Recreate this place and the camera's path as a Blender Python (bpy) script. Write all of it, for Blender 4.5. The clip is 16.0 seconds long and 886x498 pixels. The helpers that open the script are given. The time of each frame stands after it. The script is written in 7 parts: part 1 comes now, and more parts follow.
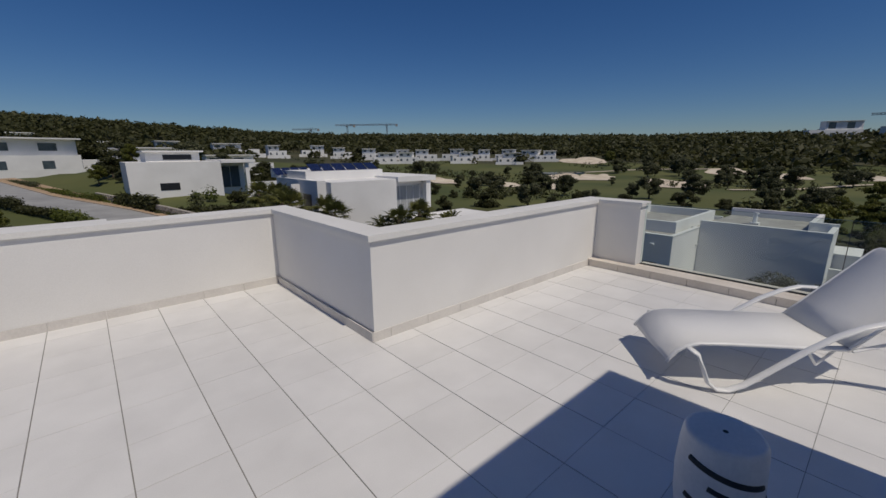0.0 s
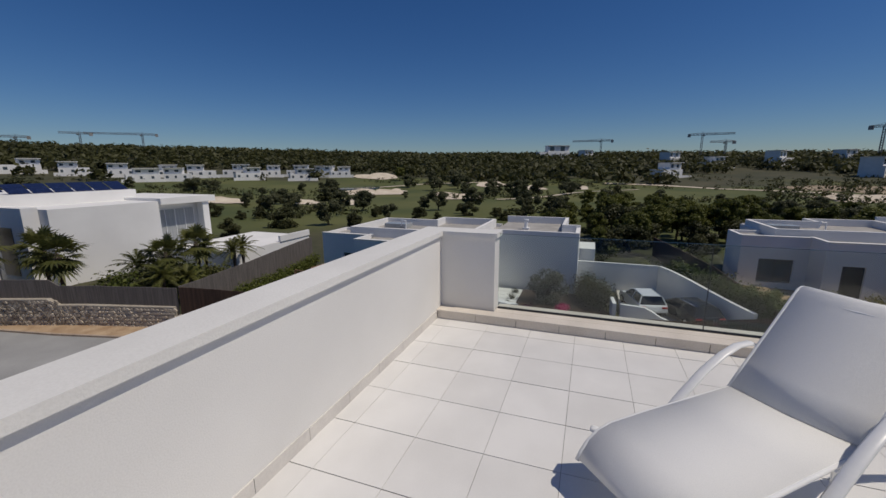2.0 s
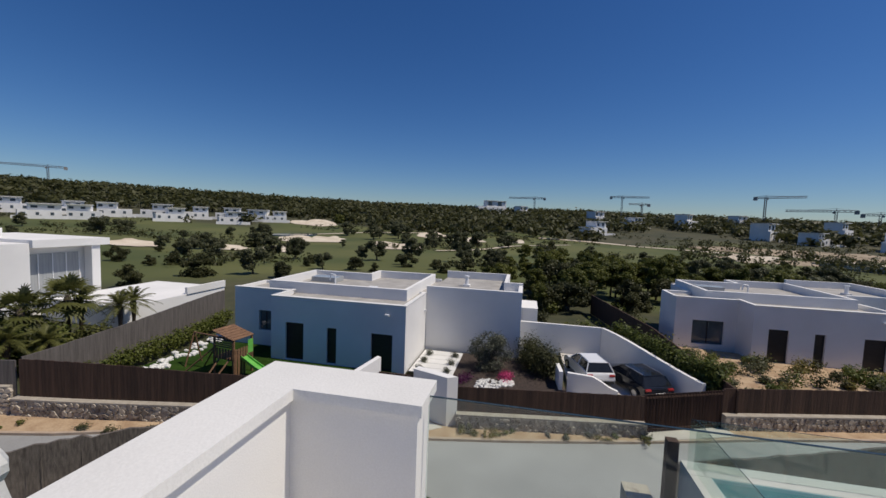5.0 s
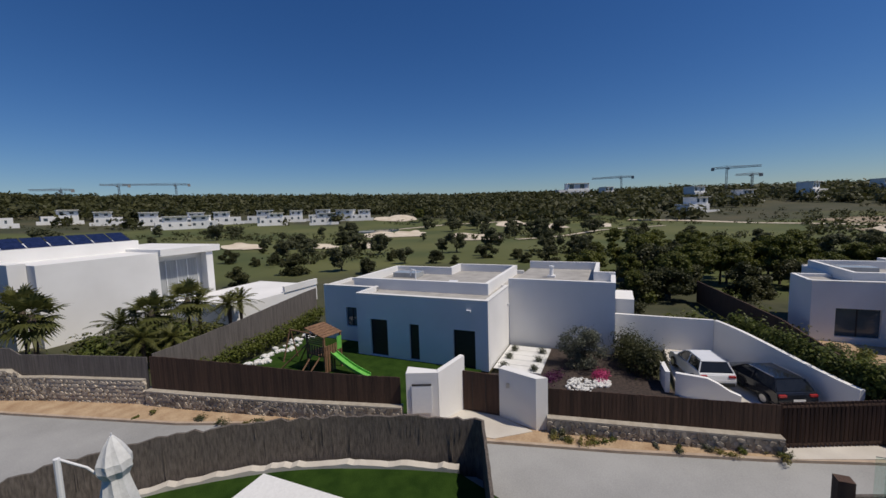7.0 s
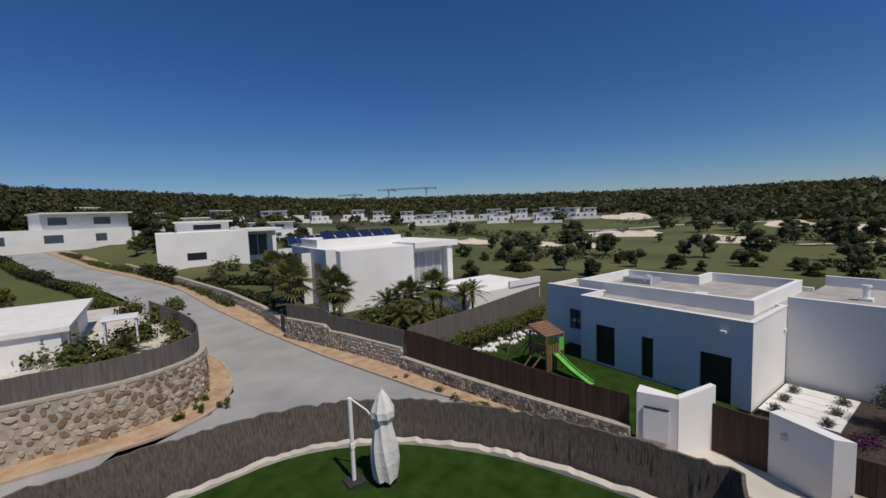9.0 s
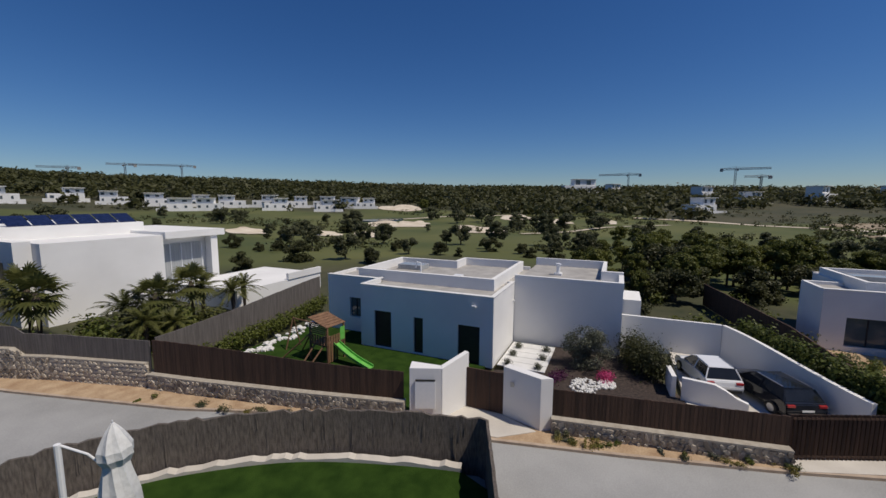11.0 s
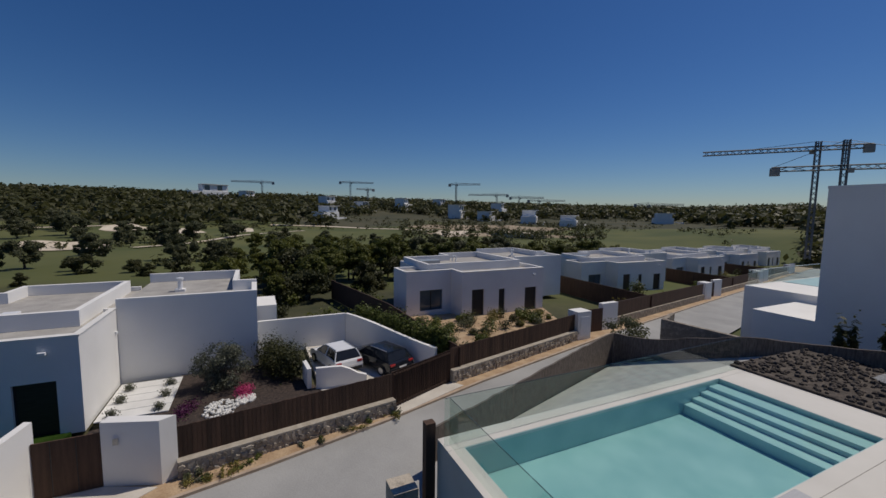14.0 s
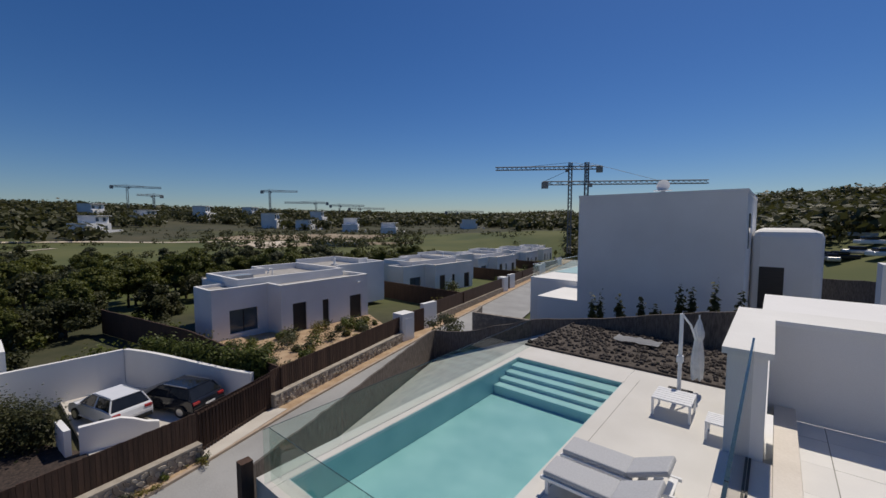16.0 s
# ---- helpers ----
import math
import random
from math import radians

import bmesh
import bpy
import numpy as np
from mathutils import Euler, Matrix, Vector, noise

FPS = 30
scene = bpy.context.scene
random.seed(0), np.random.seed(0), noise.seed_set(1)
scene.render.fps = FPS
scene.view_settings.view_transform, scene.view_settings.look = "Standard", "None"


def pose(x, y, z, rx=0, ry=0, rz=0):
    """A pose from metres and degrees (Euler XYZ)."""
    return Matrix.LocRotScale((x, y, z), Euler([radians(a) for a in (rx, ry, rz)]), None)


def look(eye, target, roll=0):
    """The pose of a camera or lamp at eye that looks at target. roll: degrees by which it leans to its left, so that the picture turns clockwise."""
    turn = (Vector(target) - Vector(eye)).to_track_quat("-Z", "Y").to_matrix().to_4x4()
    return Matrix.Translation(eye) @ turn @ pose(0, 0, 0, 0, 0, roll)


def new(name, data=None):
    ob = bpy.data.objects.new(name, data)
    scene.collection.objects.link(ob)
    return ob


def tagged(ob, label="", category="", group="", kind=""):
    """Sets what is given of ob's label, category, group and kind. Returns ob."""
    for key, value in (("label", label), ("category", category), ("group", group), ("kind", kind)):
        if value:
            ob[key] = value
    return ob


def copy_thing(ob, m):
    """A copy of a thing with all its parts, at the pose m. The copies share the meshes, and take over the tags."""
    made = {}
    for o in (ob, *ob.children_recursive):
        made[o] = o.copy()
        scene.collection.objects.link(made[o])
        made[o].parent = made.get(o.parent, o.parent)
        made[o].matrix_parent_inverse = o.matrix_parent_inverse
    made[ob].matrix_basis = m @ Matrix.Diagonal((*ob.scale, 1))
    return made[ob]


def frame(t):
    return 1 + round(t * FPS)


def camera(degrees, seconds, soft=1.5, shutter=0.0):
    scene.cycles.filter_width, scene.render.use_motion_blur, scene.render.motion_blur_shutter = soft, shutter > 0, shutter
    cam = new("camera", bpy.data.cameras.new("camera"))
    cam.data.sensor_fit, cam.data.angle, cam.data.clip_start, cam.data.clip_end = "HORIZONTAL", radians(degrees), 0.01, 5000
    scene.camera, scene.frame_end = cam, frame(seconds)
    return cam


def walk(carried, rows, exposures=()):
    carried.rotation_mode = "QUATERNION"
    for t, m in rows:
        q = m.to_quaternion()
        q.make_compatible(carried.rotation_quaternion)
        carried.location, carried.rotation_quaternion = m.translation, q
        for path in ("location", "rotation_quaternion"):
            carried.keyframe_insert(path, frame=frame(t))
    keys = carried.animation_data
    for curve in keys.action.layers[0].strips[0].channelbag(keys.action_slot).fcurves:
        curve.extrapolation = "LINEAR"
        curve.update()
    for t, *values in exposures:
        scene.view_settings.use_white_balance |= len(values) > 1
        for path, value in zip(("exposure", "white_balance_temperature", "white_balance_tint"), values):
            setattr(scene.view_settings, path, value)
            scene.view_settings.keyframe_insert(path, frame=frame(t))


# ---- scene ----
cam = camera(95.9, 16.0)
PATH = [
    (0, (-0.044, 0.474, 1.6), (1.244, 1.931, 1.135), -0.4),
    (0.5, (0.241, 0.861, 1.611), (1.76, 2.089, 1.18), -0.0),
    (1, (0.554, 1.22, 1.611), (2.261, 2.167, 1.176), -1.0),
    (1.5, (0.947, 1.499, 1.603), (2.757, 2.253, 1.211), -1.4),
    (2, (1.358, 1.773, 1.621), (3.198, 2.45, 1.224), -0.3),
    (2.5, (1.765, 2.02, 1.676), (3.628, 2.695, 1.406), -1.7),
    (3, (2.188, 2.149, 1.707), (4.049, 2.869, 1.571), -0.5),
    (3.5, (2.561, 2.239, 1.716), (4.437, 2.914, 1.559), -0.1),
    (4, (2.986, 2.279, 1.732), (4.915, 2.786, 1.584), -0.8),
    (4.2, (3.166, 2.293, 1.724), (5.103, 2.777, 1.598), 0.7),
    (6.3, (4.563, 2.205, 1.759), (6.526, 2.539, 1.568), 2.2),
    (6.5, (4.652, 2.283, 1.753), (6.594, 2.704, 1.526), 1.1),
    (7, (4.766, 2.494, 1.794), (6.596, 3.276, 1.595), -1.8),
    (7.5, (4.789, 2.666, 1.832), (6.36, 3.894, 1.67), -1.6),
    (8, (4.729, 2.782, 1.861), (5.985, 4.331, 1.707), -1.3),
    (8.2, (4.713, 2.799, 1.867), (5.844, 4.442, 1.713), -1.9),
    (10.5, (4.91, 2.78, 1.891), (6.486, 3.978, 1.613), -1.2),
    (11, (4.957, 2.84, 1.912), (6.777, 3.634, 1.669), 0.3),
    (11.5, (5.018, 2.809, 1.898), (6.969, 3.188, 1.674), 1.0),
    (12, (5.117, 2.694, 1.874), (7.105, 2.708, 1.659), 1.2),
    (12.5, (5.182, 2.568, 1.839), (7.149, 2.277, 1.624), 1.4),
    (13, (5.215, 2.458, 1.814), (7.14, 1.95, 1.625), 1.7),
    (13.5, (5.274, 2.353, 1.787), (7.154, 1.692, 1.617), 1.4),
    (14, (5.305, 2.267, 1.77), (7.107, 1.421, 1.579), 0.7),
    (14.5, (5.363, 2.212, 1.743), (7.019, 1.102, 1.582), 0.6),
    (15, (5.427, 2.175, 1.714), (6.935, 0.869, 1.569), 0.7),
    (15.5, (5.447, 2.144, 1.71), (6.843, 0.719, 1.561), 0.3),
    (16, (5.44, 2.111, 1.712), (6.717, 0.579, 1.565), -0.1),
]
walk(cam, [(t, look(e, g, r)) for t, e, g, r in PATH],
     [(0.0, -0.36, 6900, 10), (1.5, -0.28, 6900, 10), (2.0, -0.22, 6900, 10), (3.0, 0.15, 6900, 10), (4.0, 0.22, 6900, 10), (7.0, 0.13, 6900, 10), (11.0, 0.10, 6900, 10), (12.0, 0.10, 6900, 10), (13.0, -0.06, 6900, 10), (14.0, -0.20, 6900, 10), (15.5, -0.02, 6900, 10), (16.0, 0.03, 6900, 10)])

# ---- light ----
SUN_DIR = Vector((0.014, -0.50, 0.865)).normalized()
sun = new("sun", bpy.data.lights.new("sun", "SUN"))
sun.data.energy = 3.0
sun.data.angle = radians(0.53)
sun.data.color = (1.0, 0.94, 0.85)
sun.matrix_world = look(SUN_DIR * 100, (0, 0, 0))
world = bpy.data.worlds.new("world")
scene.world = world
world.use_nodes = True
sky = world.node_tree.nodes.new("ShaderNodeTexSky")
sky.sky_type = "NISHITA"
sky.sun_disc = False
sky.sun_elevation = math.asin(SUN_DIR.z)
sky.sun_rotation = math.atan2(SUN_DIR.x, SUN_DIR.y)
sky.altitude = 300
sky.air_density = 1.0
sky.dust_density = 0.3
sky.ozone_density = 10.0
deep = world.node_tree.nodes.new("ShaderNodeHueSaturation")
deep.inputs["Saturation"].default_value = 1.17
deep.inputs["Hue"].default_value = 0.508
world.node_tree.links.new(sky.outputs[0], deep.inputs["Color"])
world.node_tree.links.new(deep.outputs[0], world.node_tree.nodes["Background"].inputs[0])
world.node_tree.nodes["Background"].inputs[1].default_value = 0.066

R = random.Random(7)


# ---- materials ----
def mat(name, a, b=None, scale=3.0, rough=0.7, metal=0.0, bump=0.0, fine=60.0, contrast=(0.35, 0.65), per_object=0.0, stretch=None, spec=0.5):
    m = bpy.data.materials.new(name)
    m.use_nodes = True
    nt = m.node_tree
    p = nt.nodes["Principled BSDF"]
    p.inputs["Roughness"].default_value = rough
    p.inputs["Metallic"].default_value = metal
    p.inputs["Specular IOR Level"].default_value = spec
    if b is None:
        p.inputs["Base Color"].default_value = (*a, 1)
        return m
    geo = nt.nodes.new("ShaderNodeNewGeometry")
    vec = geo.outputs["Position"]
    if stretch:
        mp = nt.nodes.new("ShaderNodeMapping")
        mp.inputs["Scale"].default_value = stretch
        nt.links.new(vec, mp.inputs[0])
        vec = mp.outputs[0]
    n1 = nt.nodes.new("ShaderNodeTexNoise")
    n1.inputs["Scale"].default_value = scale
    n1.inputs["Detail"].default_value = 6
    n2 = nt.nodes.new("ShaderNodeTexNoise")
    n2.inputs["Scale"].default_value = fine
    n2.inputs["Detail"].default_value = 3
    nt.links.new(vec, n1.inputs["Vector"])
    nt.links.new(vec, n2.inputs["Vector"])
    mix = nt.nodes.new("ShaderNodeMath")
    mix.operation = "MULTIPLY_ADD"
    nt.links.new(n2.outputs[0], mix.inputs[0])
    mix.inputs[1].default_value = 0.35
    half = nt.nodes.new("ShaderNodeMath")
    half.operation = "MULTIPLY"
    half.inputs[1].default_value = 0.65
    nt.links.new(n1.outputs[0], half.inputs[0])
    nt.links.new(half.outputs[0], mix.inputs[2])
    fac = mix.outputs[0]
    if per_object:
        oi = nt.nodes.new("ShaderNodeObjectInfo")
        ma = nt.nodes.new("ShaderNodeMath")
        ma.operation = "MULTIPLY_ADD"
        ma.inputs[1].default_value = per_object
        nt.links.new(oi.outputs["Random"], ma.inputs[0])
        sub = nt.nodes.new("ShaderNodeMath")
        sub.operation = "SUBTRACT"
        sub.inputs[1].default_value = per_object / 2
        nt.links.new(fac, sub.inputs[0])
        nt.links.new(sub.outputs[0], ma.inputs[2])
        fac = ma.outputs[0]
    ramp = nt.nodes.new("ShaderNodeValToRGB")
    ramp.color_ramp.elements[0].position, ramp.color_ramp.elements[1].position = contrast
    ramp.color_ramp.elements[0].color = (*a, 1)
    ramp.color_ramp.elements[1].color = (*b, 1)
    nt.links.new(fac, ramp.inputs[0])
    nt.links.new(ramp.outputs[0], p.inputs["Base Color"])
    if bump:
        bn = nt.nodes.new("ShaderNodeBump")
        bn.inputs["Strength"].default_value = bump
        bn.inputs["Distance"].default_value = 0.02
        nt.links.new(n2.outputs[0], bn.inputs["Height"])
        nt.links.new(bn.outputs[0], p.inputs["Normal"])
    return m


def leaf_mat(name, a, b):
    """Leaves: colour varies from clump to clump and from tree to tree."""
    m = bpy.data.materials.new(name)
    m.use_nodes = True
    nt = m.node_tree
    p = nt.nodes["Principled BSDF"]
    p.inputs["Roughness"].default_value = 0.55
    p.inputs["Specular IOR Level"].default_value = 0.3
    g = nt.nodes.new("ShaderNodeNewGeometry")
    oi = nt.nodes.new("ShaderNodeObjectInfo")
    ad = nt.nodes.new("ShaderNodeMath")
    ad.operation = "MULTIPLY_ADD"
    ad.inputs[1].default_value = 0.6
    half = nt.nodes.new("ShaderNodeMath")
    half.operation = "MULTIPLY"
    half.inputs[1].default_value = 0.4
    nt.links.new(oi.outputs["Random"], half.inputs[0])
    nt.links.new(g.outputs["Random Per Island"], ad.inputs[0])
    nt.links.new(half.outputs[0], ad.inputs[2])
    ramp = nt.nodes.new("ShaderNodeValToRGB")
    ramp.color_ramp.elements[0].color = (*a, 1)
    ramp.color_ramp.elements[1].color = (*b, 1)
    nt.links.new(ad.outputs[0], ramp.inputs[0])
    nt.links.new(ramp.outputs[0], p.inputs["Base Color"])
    tl = nt.nodes.new("ShaderNodeBsdfTranslucent")
    nt.links.new(ramp.outputs[0], tl.inputs[0])
    mx = nt.nodes.new("ShaderNodeMixShader")
    mx.inputs[0].default_value = 0.35
    nt.links.new(p.outputs[0], mx.inputs[1])
    nt.links.new(tl.outputs[0], mx.inputs[2])
    nt.links.new(mx.outputs[0], nt.nodes["Material Output"].inputs[0])
    return m


def glass_mat(name, tint, rough=0.0):
    m = bpy.data.materials.new(name)
    m.use_nodes = True
    nt = m.node_tree
    nt.nodes.remove(nt.nodes["Principled BSDF"])
    out = nt.nodes["Material Output"]
    tr = nt.nodes.new("ShaderNodeBsdfTransparent")
    tr.inputs[0].default_value = (*tint, 1)
    gl = nt.nodes.new("ShaderNodeBsdfGlossy")
    gl.inputs["Roughness"].default_value = rough
    lw = nt.nodes.new("ShaderNodeLayerWeight")
    lw.inputs[0].default_value = 0.5
    pw = nt.nodes.new("ShaderNodeMath")
    pw.operation = "POWER"
    pw.inputs[1].default_value = 5
    nt.links.new(lw.outputs["Facing"], pw.inputs[0])
    fr = nt.nodes.new("ShaderNodeMath")
    fr.operation = "MULTIPLY_ADD"
    fr.inputs[1].default_value = 0.9
    fr.inputs[2].default_value = 0.035
    nt.links.new(pw.outputs[0], fr.inputs[0])
    mx = nt.nodes.new("ShaderNodeMixShader")
    nt.links.new(fr.outputs[0], mx.inputs[0])
    nt.links.new(tr.outputs[0], mx.inputs[1])
    nt.links.new(gl.outputs[0], mx.inputs[2])
    nt.links.new(mx.outputs[0], out.inputs[0])
    return m


RENDER_WHITE = mat("white_render", (0.70, 0.69, 0.67), (0.80, 0.79, 0.77), 0.8, 0.85, bump=0.08, fine=140)
COPING = mat("white_coping", (0.70, 0.69, 0.66), (0.81, 0.80, 0.77), 1.5, 0.7, bump=0.1, fine=90)
HOUSE_WHITE = mat("house_white", (0.745, 0.735, 0.715), (0.85, 0.84, 0.82), 0.35, 0.85, bump=0.2, fine=60)
TILE = mat("porcelain_tile", (0.68, 0.67, 0.655), (0.77, 0.76, 0.745), 2.6, 0.45, bump=0.05, fine=170, per_object=0.16)
GROUT = mat("grout", (0.20, 0.19, 0.18), (0.32, 0.31, 0.29), 5, 0.9)
CURB_STONE = mat("cream_curb", (0.62, 0.56, 0.49), (0.74, 0.68, 0.61), 3, 0.6, bump=0.1)
SKIRT = mat("skirting_tile", (0.58, 0.55, 0.52), (0.70, 0.67, 0.63), 3, 0.6)
SLING = mat("sling_mesh", (0.72, 0.725, 0.73), (0.80, 0.80, 0.80), 260, 0.8, bump=0.3, fine=420)
WHITE_METAL = mat("white_metal", (0.78, 0.79, 0.80), (0.84, 0.84, 0.84), 8, 0.3)
CERAMIC = mat("white_ceramic", (0.60, 0.62, 0.64), (0.72, 0.73, 0.74), 6, 0.5, bump=0.05)
DARK = mat("dark_slot", (0.02, 0.02, 0.022), (0.04, 0.04, 0.04), 8, 0.8)
GASKET = mat("black_gasket", (0.015, 0.016, 0.018), (0.03, 0.03, 0.03), 9, 0.5)
GLASS = glass_mat("clear_glass", (0.90, 0.945, 0.93))
GLASS_EDGE = mat("green_glass_edge", (0.018, 0.036, 0.042), (0.035, 0.06, 0.068), 5, 0.15)
STEEL = mat("steel", (0.5, 0.5, 0.5), (0.6, 0.6, 0.6), 9, 0.35, metal=0.9)
WINDOW_DARK = mat("dark_shutter", (0.012, 0.013, 0.016), (0.03, 0.03, 0.034), 2, 0.35, stretch=(1, 1, 12))
WINDOW_GLASS = mat("window_glass", (0.05, 0.07, 0.085), (0.10, 0.13, 0.15), 0.7, 0.06)
CURTAIN = mat("curtained_glass", (0.30, 0.32, 0.33), (0.45, 0.46, 0.46), 1.5, 0.1, stretch=(4, 4, 0.3))
ROOF_GRAVEL = mat("roof_gravel", (0.30, 0.285, 0.265), (0.46, 0.44, 0.41), 1.2, 0.95, bump=0.6, fine=26)
ASPHALT = mat("asphalt", (0.26, 0.26, 0.255), (0.38, 0.378, 0.37), 0.35, 0.9, bump=0.35, fine=22)
TAR = mat("road_patch", (0.10, 0.10, 0.10), (0.17, 0.17, 0.17), 1.2, 0.9, bump=0.3, fine=30)
PALE_PATCH = mat("pale_patch", (0.36, 0.355, 0.34), (0.5, 0.49, 0.47), 2, 0.9)
CONCRETE = mat("pale_concrete", (0.50, 0.46, 0.41), (0.64, 0.60, 0.54), 0.9, 0.85, bump=0.2, fine=50)
KERB = mat("kerb_stone", (0.36, 0.27, 0.20), (0.50, 0.40, 0.31), 2.5, 0.85, bump=0.2)
EARTH = mat("orange_earth", (0.32, 0.205, 0.12), (0.52, 0.385, 0.25), 1.4, 0.95, bump=0.7, fine=14)
BROWN_FENCE = mat("brown_fence", (0.036, 0.019, 0.012), (0.089, 0.048, 0.031), 1.2, 0.85, bump=0.5, fine=16, stretch=(9, 9, 0.5), per_object=0.2)
GREY_FENCE = mat("grey_heather_fence", (0.085, 0.075, 0.068), (0.17, 0.15, 0.138), 1.2, 0.95, bump=0.6, fine=16, stretch=(9, 9, 0.6))
REED = mat("reed_screen", (0.056, 0.045, 0.037), (0.225, 0.190, 0.163), 2.2, 0.95, bump=0.9, fine=22, stretch=(8, 8, 1.6), contrast=(0.3, 0.7))
STONE = mat("rubble_stone", (0.20, 0.17, 0.14), (0.50, 0.44, 0.36), 3.2, 0.9, bump=0.8, fine=20, per_object=0.5)
STONE_WARM = mat("ochre_rubble", (0.22, 0.15, 0.09), (0.50, 0.42, 0.33), 2.4, 0.9, bump=0.8, fine=18, per_object=0.7)
MORTAR = mat("mortar", (0.32, 0.28, 0.23), (0.46, 0.42, 0.36), 4, 0.95, bump=0.4)
TURF = mat("artificial_turf", (0.016, 0.039, 0.007), (0.039, 0.078, 0.014), 1.5, 1.0, bump=0.9, fine=120, spec=0.05)
GOLF = mat("fairway", (0.055, 0.085, 0.022), (0.11, 0.14, 0.035), 0.02, 0.95, bump=0.3, fine=0.6, contrast=(0.3, 0.7))
DRY_EARTH = mat("dry_earth", (0.22, 0.165, 0.105), (0.42, 0.34, 0.24), 0.12, 0.95, fine=1.5)
SAND = mat("bunker_sand", (0.52, 0.43, 0.32), (0.70, 0.62, 0.50), 0.3, 0.95)
BARK = mat("bark_mulch", (0.018, 0.013, 0.011), (0.075, 0.052, 0.042), 7, 0.95, bump=1.0, fine=24)
LAVA = mat("dark_gravel", (0.028, 0.022, 0.018), (0.12, 0.098, 0.082), 5, 0.95, bump=1.0, fine=18)
WHITE_STONE = mat("white_pebbles", (0.55, 0.54, 0.51), (0.85, 0.84, 0.81), 14, 0.8, bump=0.8, fine=30)
PAVING = mat("white_paving", (0.62, 0.615, 0.60), (0.76, 0.755, 0.74), 1.1, 0.6, bump=0.1)
DECKING = mat("pool_deck_tile", (0.56, 0.54, 0.50), (0.68, 0.66, 0.62), 0.6, 0.65, bump=0.1, fine=90)
POOL_TILE = mat("pool_mosaic", (0.31, 0.50, 0.51), (0.44, 0.62, 0.62), 1.2, 0.4, fine=40)
POOL_STEP = mat("pool_step", (0.44, 0.60, 0.60), (0.54, 0.68, 0.68), 2.0, 0.4)
WOOD = mat("play_wood", (0.13, 0.065, 0.035), (0.27, 0.15, 0.08), 4, 0.75, bump=0.3, stretch=(1, 1, 6))
PLAY_GREEN = mat("green_plastic", (0.10, 0.40, 0.06), (0.20, 0.55, 0.12), 3, 0.35)
CAR_WHITE = mat("white_car_paint", (0.74, 0.75, 0.76), (0.80, 0.80, 0.80), 2, 0.12)
CAR_BLACK = mat("black_car_paint", (0.012, 0.014, 0.02), (0.022, 0.025, 0.032), 2, 0.1)
CAR_GLASS = mat("car_glass", (0.012, 0.014, 0.016), (0.02, 0.022, 0.025), 2, 0.05)
RUBBER = mat("rubber", (0.012, 0.012, 0.012), (0.025, 0.025, 0.025), 20, 0.8)
RED_LAMP = mat("red_lamp", (0.35, 0.02, 0.02), (0.45, 0.04, 0.04), 20, 0.2)
SOLAR = mat("solar_cells", (0.010, 0.017, 0.055), (0.02, 0.03, 0.085), 3, 0.12)
TRUNK = mat("trunk_bark", (0.05, 0.037, 0.028), (0.14, 0.105, 0.08), 5, 0.95, bump=0.8, fine=20)
OLIVE = leaf_mat("olive_leaf", (0.050, 0.060, 0.026), (0.149, 0.152, 0.078))
PINE = leaf_mat("pine_needle", (0.053, 0.069, 0.012), (0.173, 0.178, 0.035))
DARK_TREE = leaf_mat("dark_foliage", (0.028, 0.034, 0.011), (0.094, 0.094, 0.032))
HEDGE = leaf_mat("hedge_leaf", (0.045, 0.068, 0.012), (0.15, 0.17, 0.034))
PALM = leaf_mat("palm_leaf", (0.050, 0.061, 0.016), (0.171, 0.171, 0.050))
PINK = leaf_mat("pink_petal", (0.35, 0.02, 0.10), (0.70, 0.10, 0.28))
PURPLE = leaf_mat("purple_petal", (0.045, 0.008, 0.035), (0.11, 0.02, 0.085))
SHRUB = leaf_mat("grey_shrub_leaf", (0.060, 0.066, 0.045), (0.17, 0.18, 0.13))
YELLOW_LEAF = leaf_mat("yellow_shrub_leaf", (0.10, 0.09, 0.02), (0.26, 0.22, 0.06))
FABRIC = mat("parasol_fabric", (0.60, 0.60, 0.58), (0.76, 0.76, 0.74), 6, 0.9, bump=0.3)
CUSHION = mat("grey_cushion", (0.42, 0.43, 0.45), (0.50, 0.51, 0.53), 30, 0.9, bump=0.2, fine=300)
CRANE_GREY = mat("crane_grey", (0.10, 0.11, 0.13), (0.18, 0.19, 0.21), 2, 0.6)
CRANE_WARM = mat("counterweight", (0.28, 0.27, 0.26), (0.36, 0.35, 0.33), 1, 0.9)
WATER_FAR = mat("pond_water", (0.03, 0.06, 0.10), (0.05, 0.09, 0.14), 0.2, 0.05)
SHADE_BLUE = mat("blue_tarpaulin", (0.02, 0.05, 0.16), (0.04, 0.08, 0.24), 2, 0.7)


